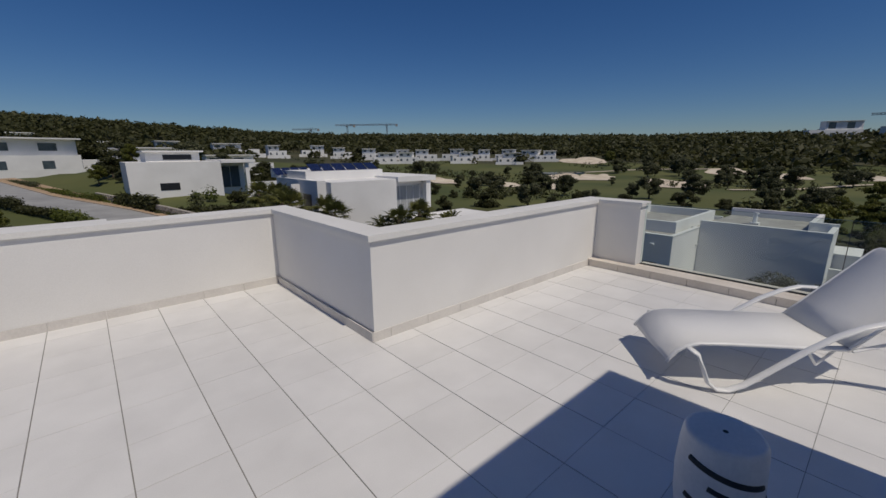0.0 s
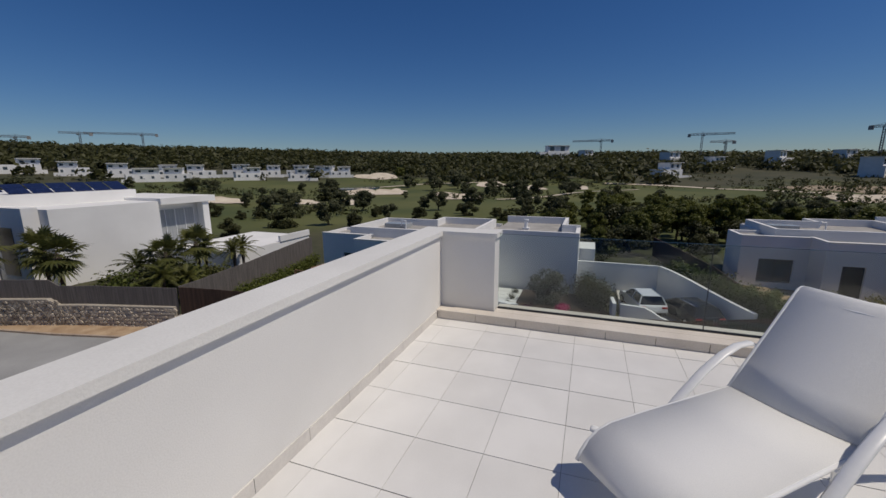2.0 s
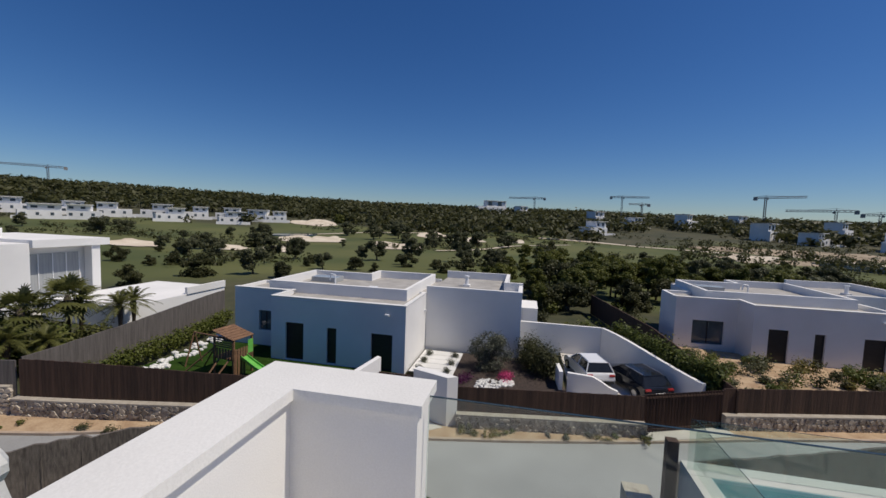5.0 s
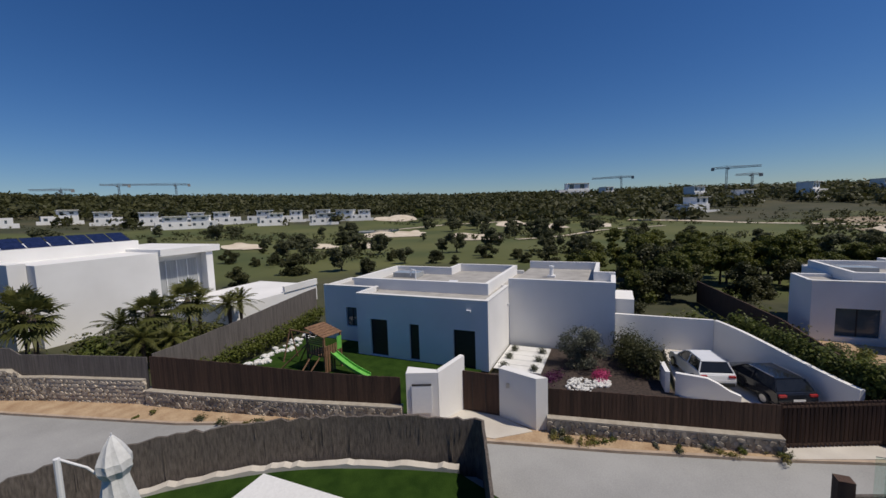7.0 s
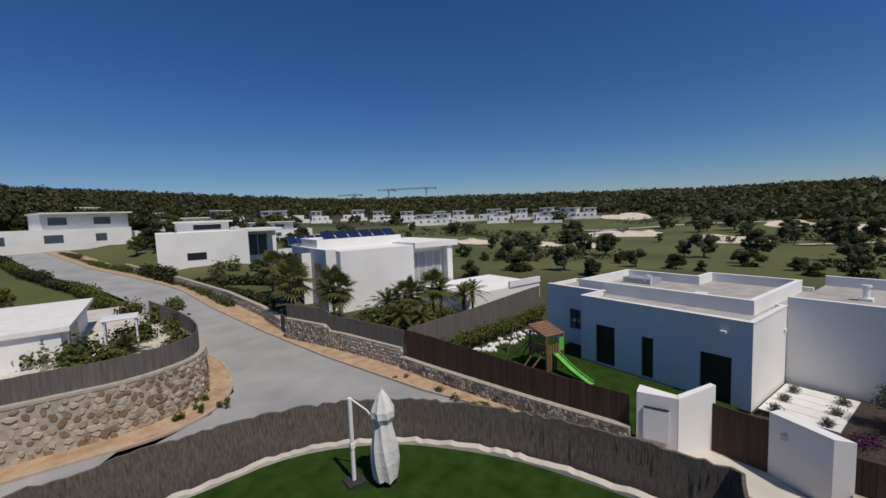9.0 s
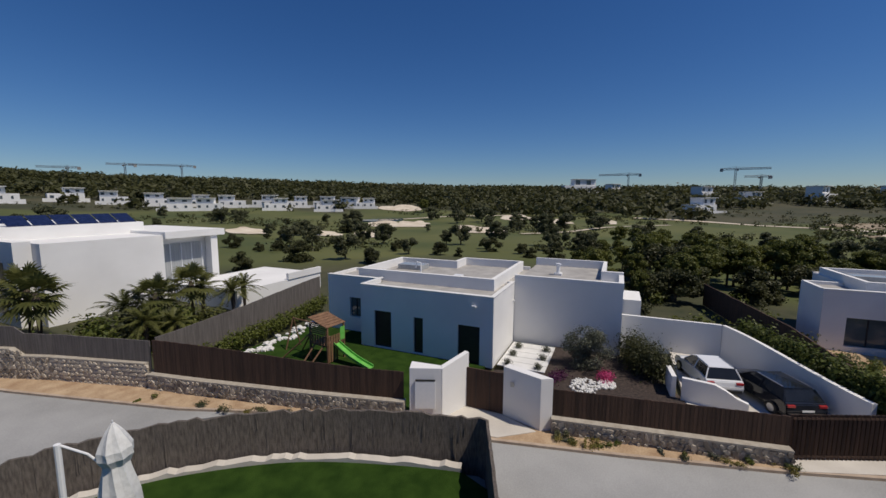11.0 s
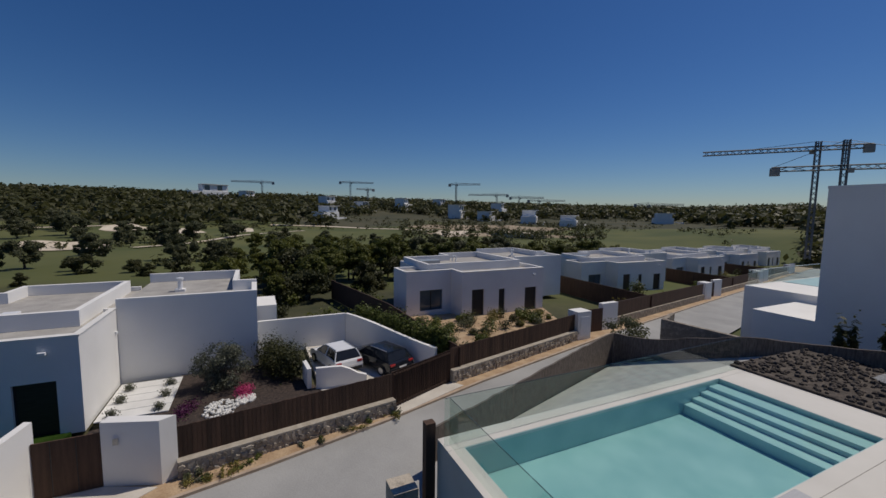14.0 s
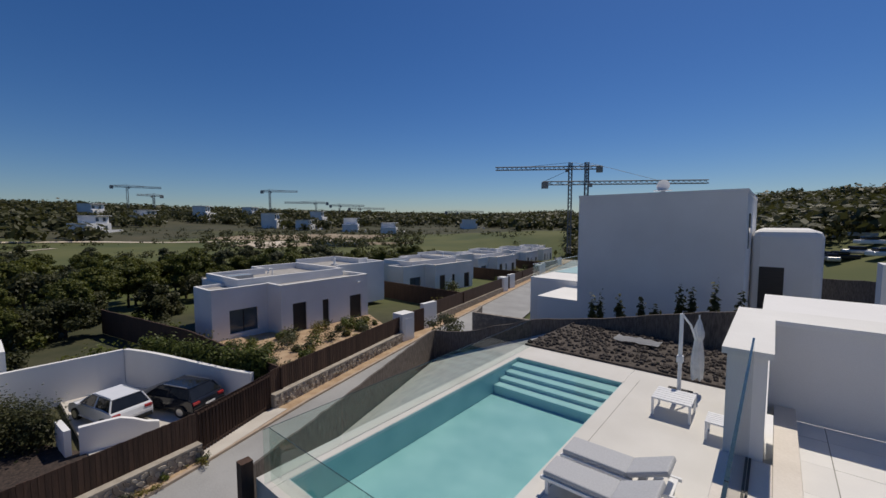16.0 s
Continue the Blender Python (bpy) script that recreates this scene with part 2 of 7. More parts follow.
# ---- mesh helpers ----
def box(bm, x0, x1, y0, y1, z0, z1, bevel=0.0, rz=0.0, c=None):
    r = bmesh.ops.create_cube(bm, size=1)
    vs = r["verts"]
    for v in vs:
        v.co = ((x0 + x1) / 2 + v.co.x * (x1 - x0), (y0 + y1) / 2 + v.co.y * (y1 - y0), (z0 + z1) / 2 + v.co.z * (z1 - z0))
    if rz:
        cc = Vector(c) if c else Vector(((x0 + x1) / 2, (y0 + y1) / 2, 0))
        bmesh.ops.rotate(bm, verts=vs, cent=cc, matrix=Matrix.Rotation(radians(rz), 3, "Z"))
    if bevel:
        es = list({e for v in vs for e in v.link_edges})
        bmesh.ops.bevel(bm, geom=es, offset=bevel, segments=2, affect="EDGES", profile=0.5)
    return vs


def prism(bm, pts, z0, z1):
    """Upright prism over a plan outline (counter-clockwise); z0 and z1 numbers or functions of x, y."""
    f0 = z0 if callable(z0) else (lambda x, y: z0)
    f1 = z1 if callable(z1) else (lambda x, y: z1)
    lo = [bm.verts.new((x, y, f0(x, y))) for x, y in pts]
    hi = [bm.verts.new((x, y, f1(x, y))) for x, y in pts]
    n = len(pts)
    for i in range(n):
        bm.faces.new((lo[i], lo[(i + 1) % n], hi[(i + 1) % n], hi[i]))
    bm.faces.new(hi)
    bm.faces.new(lo[::-1])


def offset_line(pts, d):
    """Plan polyline moved to its left by d."""
    out = []
    for i, (x, y) in enumerate(pts):
        a = pts[max(i - 1, 0)]
        b = pts[min(i + 1, len(pts) - 1)]
        u, v = Vector((x - a[0], y - a[1])), Vector((b[0] - x, b[1] - y))
        u = u.normalized() if u.length > 1e-6 else v.normalized()
        v = v.normalized() if v.length > 1e-6 else u
        t = (u + v).normalized()
        k = d / max(0.5, t.dot(u))
        out.append((x - t.y * k, y + t.x * k))
    return out


def resample(pts, step):
    out = [pts[0]]
    for a, b in zip(pts, pts[1:]):
        n = max(1, round(math.hypot(b[0] - a[0], b[1] - a[1]) / step))
        out += [(a[0] + (b[0] - a[0]) * k / n, a[1] + (b[1] - a[1]) * k / n) for k in range(1, n + 1)]
    return out


def smooth_line(pts, rounds=2):
    for _ in range(rounds):
        q = [pts[0]]
        for a, b in zip(pts, pts[1:]):
            q += [(a[0] * .75 + b[0] * .25, a[1] * .75 + b[1] * .25), (a[0] * .25 + b[0] * .75, a[1] * .25 + b[1] * .75)]
        pts = q + [pts[-1]]
    return pts


def run(bm, pts, thick, z0, z1, jag=0.0, rnd=None):
    """A wall of even thickness along a plan polyline."""
    f0 = z0 if callable(z0) else (lambda x, y: z0)
    f1 = z1 if callable(z1) else (lambda x, y: z1)
    L, Rr = offset_line(pts, thick / 2), offset_line(pts, -thick / 2)
    rows = []
    for (p, a, b) in zip(pts, L, Rr):
        j = (rnd.uniform(-jag, jag) if rnd else 0)
        lo, hi = f0(*p), f1(*p) + j
        rows.append([bm.verts.new((*a, lo)), bm.verts.new((*a, hi)), bm.verts.new((*b, hi)), bm.verts.new((*b, lo))])
    for r0, r1 in zip(rows, rows[1:]):
        for k in range(4):
            bm.faces.new((r0[k], r0[(k + 1) % 4], r1[(k + 1) % 4], r1[k]))
    bm.faces.new(rows[0][::-1])
    bm.faces.new(rows[-1])


def band(bm, A, B, z):
    """A sheet between two plan polylines of equal count."""
    f = z if callable(z) else (lambda x, y: z)
    va = [bm.verts.new((x, y, f(x, y))) for x, y in A]
    vb = [bm.verts.new((x, y, f(x, y))) for x, y in B]
    for i in range(len(A) - 1):
        bm.faces.new((va[i], va[i + 1], vb[i + 1], vb[i]))


def tube(bm, pts, r, seg=8, flat=None):
    """A round (or flattened) bar swept along 3D points."""
    rings = []
    P = [Vector(p) for p in pts]
    for i, p in enumerate(P):
        t = (P[min(i + 1, len(P) - 1)] - P[max(i - 1, 0)]).normalized()
        s = t.cross(Vector((0, 0, 1)))
        s = s.normalized() if s.length > 1e-3 else Vector((1, 0, 0))
        u = s.cross(t).normalized()
        rr = r[i] if isinstance(r, (list, tuple)) else r
        wv, hv = (rr, rr) if flat is None else (rr * flat[0], rr * flat[1])
        rings.append([bm.verts.new(p + s * math.cos(2 * math.pi * k / seg) * wv + u * math.sin(2 * math.pi * k / seg) * hv) for k in range(seg)])
    for a, b in zip(rings, rings[1:]):
        for k in range(seg):
            bm.faces.new((a[k], a[(k + 1) % seg], b[(k + 1) % seg], b[k]))
    bm.faces.new(rings[0][::-1])
    bm.faces.new(rings[-1])


def lathe(bm, prof, seg=28, c=(0, 0)):
    rings = [[bm.verts.new((c[0] + r * math.cos(2 * math.pi * k / seg), c[1] + r * math.sin(2 * math.pi * k / seg), z)) for k in range(seg)] for r, z in prof]
    for a, b in zip(rings, rings[1:]):
        for k in range(seg):
            bm.faces.new((a[k], a[(k + 1) % seg], b[(k + 1) % seg], b[k]))
    bm.faces.new(rings[0][::-1])
    bm.faces.new(rings[-1])


def mesh_of(name, bm, material, smooth=False):
    bmesh.ops.recalc_face_normals(bm, faces=bm.faces)
    me = bpy.data.meshes.new(name)
    bm.to_mesh(me)
    bm.free()
    me.materials.append(material)
    if smooth:
        for p in me.polygons:
            p.use_smooth = True
    return me


def part(name, bm, material, parent, label="", smooth=False):
    ob = new(name, mesh_of(name, bm, material, smooth))
    ob.parent = parent
    if label:
        ob["label"] = label
    return ob


def thing(name, label, category, group="", kind="", at=None):
    ob = new(name)
    tagged(ob, label, category, group, kind)
    if at is not None:
        ob.matrix_basis = at
    return ob


def struct(name, bm, material, label="", category="", smooth=False):
    ob = new(name, mesh_of(name, bm, material, smooth))
    return tagged(ob, label, category, "", "structure")


def pbox(name, parent, material, *a, label="", **k):
    bm = bmesh.new()
    box(bm, *a, **k)
    return part(name, bm, material, parent, label)


def sbox(name, material, *a, label="", category="", **k):
    bm = bmesh.new()
    box(bm, *a, **k)
    return struct(name, bm, material, label, category)


def sstep(a, b, x):
    t = min(1, max(0, (x - a) / (b - a)))
    return t * t * (3 - 2 * t)


def table(pairs, x):
    if x <= pairs[0][0]:
        return pairs[0][1]
    for (a, u), (b, v) in zip(pairs, pairs[1:]):
        if x <= b:
            return u + (v - u) * (x - a) / (b - a)
    return pairs[-1][1]


# ---- terrain ----
SKYLINE = [(-230, 3.6), (-200, 3.4), (-180, 2.8), (-165, 0.7), (-146, 0.2), (-122, 0.65), (-98, 1.25), (-70, 1.45), (-50, 1.8), (-38, 1.95), (-20, 2.1), (0, 3.2), (20, 4.0), (60, 3.2), (130, 3.4)]


def fall(y):
    """How far the street has dropped beyond the second bungalow."""
    return min(6.0, 0.046 * max(0, -21 - y))


def terrain(x, y):
    dx, dy = x - 5, y - 2.5
    r = math.hypot(dx, dy)
    b = math.degrees(math.atan2(-dx, dy))
    if b > 130:
        b -= 360
    mid = table([(-230, 0.5), (-170, -2.0), (-140, -9.0), (-100, -9.0), (-60, -8.5), (-25, -7), (0, -3), (60, -1), (130, 0.5)], b)
    top = 1.7 + 560 * math.tan(radians(table(SKYLINE, b)))
    base = -7.25
    z = base + (mid - base) * sstep(48, 130, r)
    z += (top - mid) * (sstep(170, 560, r) * 0.8 + max(0, min(1, (r - 230) / 330)) * 0.2)
    if r > 560:
        z -= (r - 560) * 0.004
    climb = max(0, y - 36) * 0.06 * sstep(30, 8, x) * sstep(140, 90, r)
    z += climb
    z += 0.8 * noise.noise((x * 0.02, y * 0.02, 0)) * sstep(70, 140, r)
    if 38 < y < 125 and x < 40:
        # the side street lies in a shallow cutting
        mid_x = table([(38, 8.5), (47, 6.2), (58, 4.1), (66, 1.3), (84, -6.7), (112, -15.7), (125, -20)], y)
        w = sstep(24, 9, abs(x - mid_x)) * sstep(125, 112, y)
        z += w * (min(z, -7.5 + (y - 36) * 0.06) - z)
    if y < -21:
        w = sstep(60, 26, abs(x - 27 + 0.29 * (y + 20))) * sstep(190, 150, r)
        z += w * (min(z, -7.3 - fall(y)) - z)
    return z


def ground_sheet():
    bm = bmesh.new()
    rings = [0, 12, 24, 36, 48, 58, 68, 80, 95, 110, 130, 150, 175, 200, 230, 260, 300, 340, 380, 430, 480, 530, 580, 700, 1000, 1800, 4500]
    n = 120
    rows = []
    for r in rings:
        if r == 0:
            rows.append([bm.verts.new((5, 2.5, -7.25))])
            continue
        rows.append([bm.verts.new((5 + r * math.cos(2 * math.pi * k / n), 2.5 + r * math.sin(2 * math.pi * k / n),
                                   terrain(5 + r * math.cos(2 * math.pi * k / n), 2.5 + r * math.sin(2 * math.pi * k / n)))) for k in range(n)])
    for k in range(n):
        bm.faces.new((rows[0][0], rows[1][k], rows[1][(k + 1) % n]))
    for a, b in zip(rows[1:], rows[2:]):
        for k in range(n):
            bm.faces.new((a[k], b[k], b[(k + 1) % n], a[(k + 1) % n]))
    return bm


def ground_mat():
    m = mat("scrub_ground", (0.028, 0.036, 0.012), (0.085, 0.076, 0.038), 0.045, 0.95, bump=0.5, fine=0.9)
    nt = m.node_tree
    p = nt.nodes["Principled BSDF"]
    geo = nt.nodes.new("ShaderNodeNewGeometry")
    dist = nt.nodes.new("ShaderNodeVectorMath")
    dist.operation = "DISTANCE"
    dist.inputs[1].default_value = (5, 2.5, -8)
    warp = nt.nodes.new("ShaderNodeTexNoise")
    warp.inputs["Scale"].default_value = 0.012
    nt.links.new(geo.outputs["Position"], warp.inputs["Vector"])
    wm = nt.nodes.new("ShaderNodeMath")
    wm.operation = "MULTIPLY_ADD"
    wm.inputs[1].default_value = 130
    nt.links.new(geo.outputs["Position"], dist.inputs[0])
    nt.links.new(warp.outputs[0], wm.inputs[0])
    nt.links.new(dist.outputs["Value"], wm.inputs[2])
    mr = nt.nodes.new("ShaderNodeMapRange")
    mr.inputs["From Max"].default_value = 400
    nt.links.new(wm.outputs[0], mr.inputs["Value"])
    zone = nt.nodes.new("ShaderNodeValToRGB")
    e = zone.color_ramp.elements
    e[0].position, e[0].color = 0.27, (0, 0, 0, 1)
    e[1].position, e[1].color = 0.30, (1, 1, 1, 1)
    for pos, c in ((0.78, 1), (0.82, 0)):
        q = e.new(pos)
        q.color = (c, c, c, 1)
    nt.links.new(mr.outputs[0], zone.inputs[0])
    grass = nt.nodes.new("ShaderNodeTexNoise")
    grass.inputs["Scale"].default_value = 0.035
    grass.inputs["Detail"].default_value = 8
    nt.links.new(geo.outputs["Position"], grass.inputs["Vector"])
    gr = nt.nodes.new("ShaderNodeValToRGB")
    gr.color_ramp.elements[0].position, gr.color_ramp.elements[1].position = 0.35, 0.66
    gr.color_ramp.elements[0].color = (0.060, 0.078, 0.018, 1)
    gr.color_ramp.elements[1].color = (0.115, 0.120, 0.034, 1)
    nt.links.new(grass.outputs[0], gr.inputs[0])
    mx = nt.nodes.new("ShaderNodeMix")
    mx.data_type = "RGBA"
    nt.links.new(zone.outputs[0], mx.inputs["Factor"])
    old = p.inputs["Base Color"].links[0].from_socket
    nt.links.new(old, mx.inputs["A"])
    nt.links.new(gr.outputs[0], mx.inputs["B"])
    nt.links.new(mx.outputs["Result"], p.inputs["Base Color"])
    return m


struct("ground", ground_sheet(), ground_mat(), "rolling ground of fairway grass and dry scrub", "ground", smooth=True)


# ---- own terrace ----
def terrace():
    bm = bmesh.new()
    box(bm, -4.0, 1.66, -0.25, 5.58, -0.35, -0.005)
    box(bm, 1.66, 5.27, -0.25, 3.29, -0.35, -0.005)
    box(bm, 2.75, 5.27, -2.33, -0.25, -0.35, -0.005)
    fl = struct("floor", bm, GROUT, "roof terrace floor of large white porcelain tiles", "floor")
    sbox("building_below", HOUSE_WHITE, 1.892, 5.6, -12.0, 3.50, -7.2, -0.36, label="white rendered storey below the terrace", category="building")
    sbox("building_below", HOUSE_WHITE, -4.2, 1.888, -12.0, 5.80, -7.2, -0.36, label="white rendered storey below the terrace", category="building")
    ring = [(-4.1, -0.25), (-4.1, 5.65), (1.745, 5.65), (1.745, 3.395), (5.515, 3.395), (5.515, 2.68)]
    bm = bmesh.new()
    run(bm, ring, 0.22, 0.0, 0.90)
    struct("wall_north", bm, RENDER_WHITE, "white rendered parapet wall of the roof terrace", "wall")
    bm = bmesh.new()
    ring[-1] = (5.515, 2.655)
    run(bm, ring, 0.285, 0.90, 0.952)
    struct("trim", bm, COPING, "smooth white coping slab on the parapet", "coping")
    bm = bmesh.new()
    run(bm, [(2.755, -2.54), (5.43, -2.54)], 0.42, 0.0, 0.799)
    struct("wall_south", bm, RENDER_WHITE, "white rendered parapet wall of the roof terrace", "wall")
    sbox("pier_south", RENDER_WHITE, 5.44, 5.66, -2.752, -1.20, -0.3, 0.799, label="white rendered pier that ends the parapet", category="wall")
    bm = bmesh.new()
    prism(bm, [(2.76, -2.78), (5.69, -2.78), (5.69, -1.17), (5.41, -1.17), (5.41, -2.30), (2.76, -2.30)], 0.80, 0.845)
    struct("trim", bm, COPING, "smooth white coping slab on the parapet", "coping")
    # assumed stair house, never in view; height and corner set by its floor shadow
    sbox("stair_house", RENDER_WHITE, -4.2, 2.75, -6.0, -0.255, 0, 3.36, label="unseen white stair house, assumed, that shades the terrace floor", category="building")
    # tiles
    bm = bmesh.new()
    box(bm, 0, 1, 0, 1, -0.012, 0)
    me = mesh_of("tile", bm, TILE)
    P = 0.43

    def lay(x0, x1, y0, y1):
        xs = sorted({x0, x1, *[4.20 + P * k for k in range(-22, 4) if x0 < 4.20 + P * k < x1]})
        ys = sorted({y0, y1, *[3.12 + P * k for k in range(-14, 8) if y0 < 3.12 + P * k < y1]})
        for a, b in zip(xs, xs[1:]):
            for c, d in zip(ys, ys[1:]):
                if b - a < 0.03 or d - c < 0.03:
                    continue
                t = new("tile", me)
                t.parent = fl
                t.location = (a + 0.003, c + 0.0014, R.uniform(-0.0008, 0.0008))
                t.scale = (b - a - 0.006, d - c - 0.0028, 1)
    lay(-2.68, 1.62, -0.25, 5.57)
    lay(1.62, 5.265, -0.25, 3.28)
    lay(2.755, 5.265, -2.325, -0.25)
    # kerb under the glass, in lengths
    cb = sbox("curb", GROUT, 5.275, 5.66, -1.195, 2.675, -0.3, 0.095, label="cream stone kerb that carries the glass rail", category="kerb")
    for k in range(13):
        y0 = 3.275 - P * (k + 1)
        pbox("curb_stone", cb, CURB_STONE, 5.255, 5.67 if -1.19 < y0 and y0 + P < 2.7 else 5.385, max(y0 + 0.003, -2.32), y0 + P - 0.003, 0.0, 0.078)
    pbox("curb_top", cb, CURB_STONE, 5.245, 5.387, -2.325, 3.285, 0.078, 0.102, bevel=0.005)
    pbox("curb_top", cb, CURB_STONE, 5.388, 5.675, -1.195, 2.675, 0.078, 0.102, bevel=0.005)
    # skirting tiles
    sk = sbox("baseboard", GROUT, 1.95, 5.24, 3.284, 3.289, 0.001, 0.085, label="low skirting tiles along the parapet", category="skirting")
    for k in range(9):
        x0 = 5.245 - P * (k + 1)
        pbox("skirting_tile", sk, SKIRT, max(x0 + 0.002, 1.62), x0 + P - 0.002, 3.276, 3.288, 0.0, 0.088)
    for k in range(6):
        y0 = 5.52 - P * (k + 1)
        pbox("skirting_tile", sk, SKIRT, 1.611, 1.623, max(y0 + 0.002, 3.28), y0 + P - 0.002, 0.0, 0.088)
    for k in range(13):
        x0 = 1.63 - P * (k + 1)
        pbox("skirting_tile", sk, SKIRT, x0 + 0.002, x0 + P - 0.002, 5.526, 5.538, 0.0, 0.088)
    # glass rail
    g = thing("glass_railing", "frameless clear glass railing with black base gasket", "railing")
    for y0, y1 in ((0.704, 2.66), (-1.18, 0.696)):
        pane = pbox("pane", g, GLASS, 5.514, 5.526, y0, y1, 0.105, 0.93, label="clear glass pane")
        pane.visible_shadow = False
        pbox("pane_edge", g, GLASS_EDGE, 5.514, 5.526, y0, y1, 0.9305, 0.933, label="green glass edge")
    pbox("gasket", g, GASKET, 5.498, 5.512, -1.18, 2.66, 0.102, 0.113)
    pbox("gasket", g, GASKET, 5.528, 5.542, -1.18, 2.66, 0.102, 0.113)
    for y in (0.70,):
        pbox("joint", g, GASKET, 5.515, 5.525, y - 0.003, y + 0.003, 0.11, 0.93)


terrace()


# ---- pool terrace ----
def pool_terrace():
    D = -3.1
    for b in ((5.605, 8.71, -11.45, -1.13, -7.2, D), (12.2, 12.70, -11.45, -1.13, -7.2, D), (8.715, 12.195, -11.45, -10.1, -7.2, D), (8.715, 12.195, -1.5, -1.13, -7.2, D)):
        sbox("pool_deck", DECKING, *b, label="pale stone pool terrace on white retaining walls", category="terrace")
    sbox("pool_floor", POOL_TILE, 8.6, 12.3, -10.3, -1.3, -4.4, -3.84, label="turquoise mosaic pool floor", category="pool")
    for b in ((8.712, 8.73, -10.098, -1.502, -4.4, -3.11), (12.18, 12.198, -10.098, -1.502, -4.55, -3.11), (8.73, 12.18, -10.098, -10.08, -4.55, -3.11), (8.73, 12.18, -1.52, -1.502, -4.55, -3.11)):
        sbox("pool_wall", POOL_TILE, *b, label="turquoise mosaic pool wall", category="pool")
    st = thing("pool_steps", "broad pale steps going down into the pool", "steps")
    for k in range(4):
        pbox("step", st, POOL_STEP, 8.74, 12.17, -10.07, -9.58 + 0.36 * k, -3.85, -3.24 - 0.11 * k, bevel=0.015)
    bm = bmesh.new()
    n = 40
    vs = [[bm.verts.new((8.735 + 3.44 * i / n, -10.075 + 8.55 * j / n, -3.17)) for j in range(n + 1)] for i in range(n + 1)]
    for i in range(n):
        for j in range(n):
            bm.faces.new((vs[i][j], vs[i + 1][j], vs[i + 1][j + 1], vs[i][j + 1]))
    wm = glass_mat("pool_water", (0.62, 0.88, 0.88))
    nt = wm.node_tree
    nz = nt.nodes.new("ShaderNodeTexNoise")
    nz.inputs["Scale"].default_value = 5
    nz.inputs["Detail"].default_value = 4
    g = nt.nodes.new("ShaderNodeNewGeometry")
    nt.links.new(g.outputs["Position"], nz.inputs["Vector"])
    bu = nt.nodes.new("ShaderNodeBump")
    bu.inputs["Strength"].default_value = 0.25
    bu.inputs["Distance"].default_value = 0.03
    nt.links.new(nz.outputs[0], bu.inputs["Height"])
    for nd in nt.nodes:
        if nd.type in ("BSDF_GLOSSY", "LAYER_WEIGHT"):
            nt.links.new(bu.outputs[0], nd.inputs["Normal"])
    wt = struct("water", bm, wm, "clear turquoise pool water", "water")
    wt.visible_shadow = False
    sbox("trim", GROUT, 8.365, 8.375, -10.6, -1.2, -3.099, -3.0965, label="dark joint in the pool terrace", category="joint")
    # glass round the pool
    g = thing("pool_glass_railing", "frameless glass railing along the pool edge", "railing")
    ys = [-1.14 - 1.72 * k for k in range(7)]
    for a, b in zip(ys, ys[1:]):
        p = pbox("pane", g, GLASS, 12.40, 12.412, b + 0.01, a - 0.01, D, -2.08, label="clear glass pane")
        p.visible_shadow = False
        pbox("pane_edge", g, GLASS_EDGE, 12.40, 12.412, b + 0.01, a - 0.01, -2.079, -2.074)
    xs = [12.40 - 1.35 * k for k in range(6)]
    gb = thing("pool_end_railing", "frameless glass railing across the pool end", "railing")
    for a, b in zip(xs, xs[1:]):
        p = pbox("pane", gb, GLASS, b + 0.01, a - 0.01, -1.27, -1.258, D, -2.08, label="clear glass pane")
        p.visible_shadow = False
        pbox("pane_edge", gb, GLASS_EDGE, b + 0.01, a - 0.01, -1.27, -1.258, -2.079, -2.074)
    sbox("gate_post", BROWN_FENCE, 12.73, 12.93, -1.1, -0.88, -7.15, -2.75, label="dark post at the corner of the pool terrace", category="post")
    sbox("stone_pier", STONE, 12.70, 13.25, -0.70, -0.15, -7.15, -4.1, label="rubble pier below the pool terrace", category="wall")
    # planting bed beyond, falling to the street
    bm = bmesh.new()
    prism(bm, [(5.6, -16.0), (12.65, -16.0), (12.65, -11.455), (5.6, -11.455)], -7.2, lambda x, y: -3.05 + (y + 12) * 0.03)
    struct("planting_bed", bm, LAVA, "bed of dark lava gravel beside the pool", "bed")
    bm = bmesh.new()
    prism(bm, [(12.66, -16.0), (21.0, -16.0), (16.9, -2.6), (12.66, -1.0)], -7.2, lambda x, y: -3.4 - 3.3 * sstep(12.7, 15.5, x) if y < -11 else -6.75)
    struct("lower_garden", bm, PALE_PATCH, "pale gravel strip below the pool wall", "ground")
    bm = bmesh.new()
    line = resample([(4.0, -16.1), (21.3, -16.1)], 0.5)
    run(bm, line, 0.12, lambda x, y: -7.2, lambda x, y: table([(4, -1.2), (7.0, -1.8), (11.3, -2.75), (14.5, -3.3), (18.9, -4.7), (25, -5.7)], x), 0.04, R)
    struct("fence_plot", bm, REED, "dark brushwood fence along the plot boundary", "fence")


pool_terrace()

# ---- street ----
KERB_LINE = [(-13, 112), (-4, 84), (4, 66), (6.8, 58), (8.9, 47), (11.9, 34.7), (13.1, 28.4), (15.3, 19.7), (17.4, 14), (18.5, 7.2), (19.6, 2.25), (20.8, -2.4), (22.6, -8.2), (25.3, -18.8), (33.3, -45.8), (41.3, -72.8), (49.3, -99.8), (70, -170)]


def road_z(x, y):
    return -7.1 + max(0, y - 36) * 0.06 - fall(y)


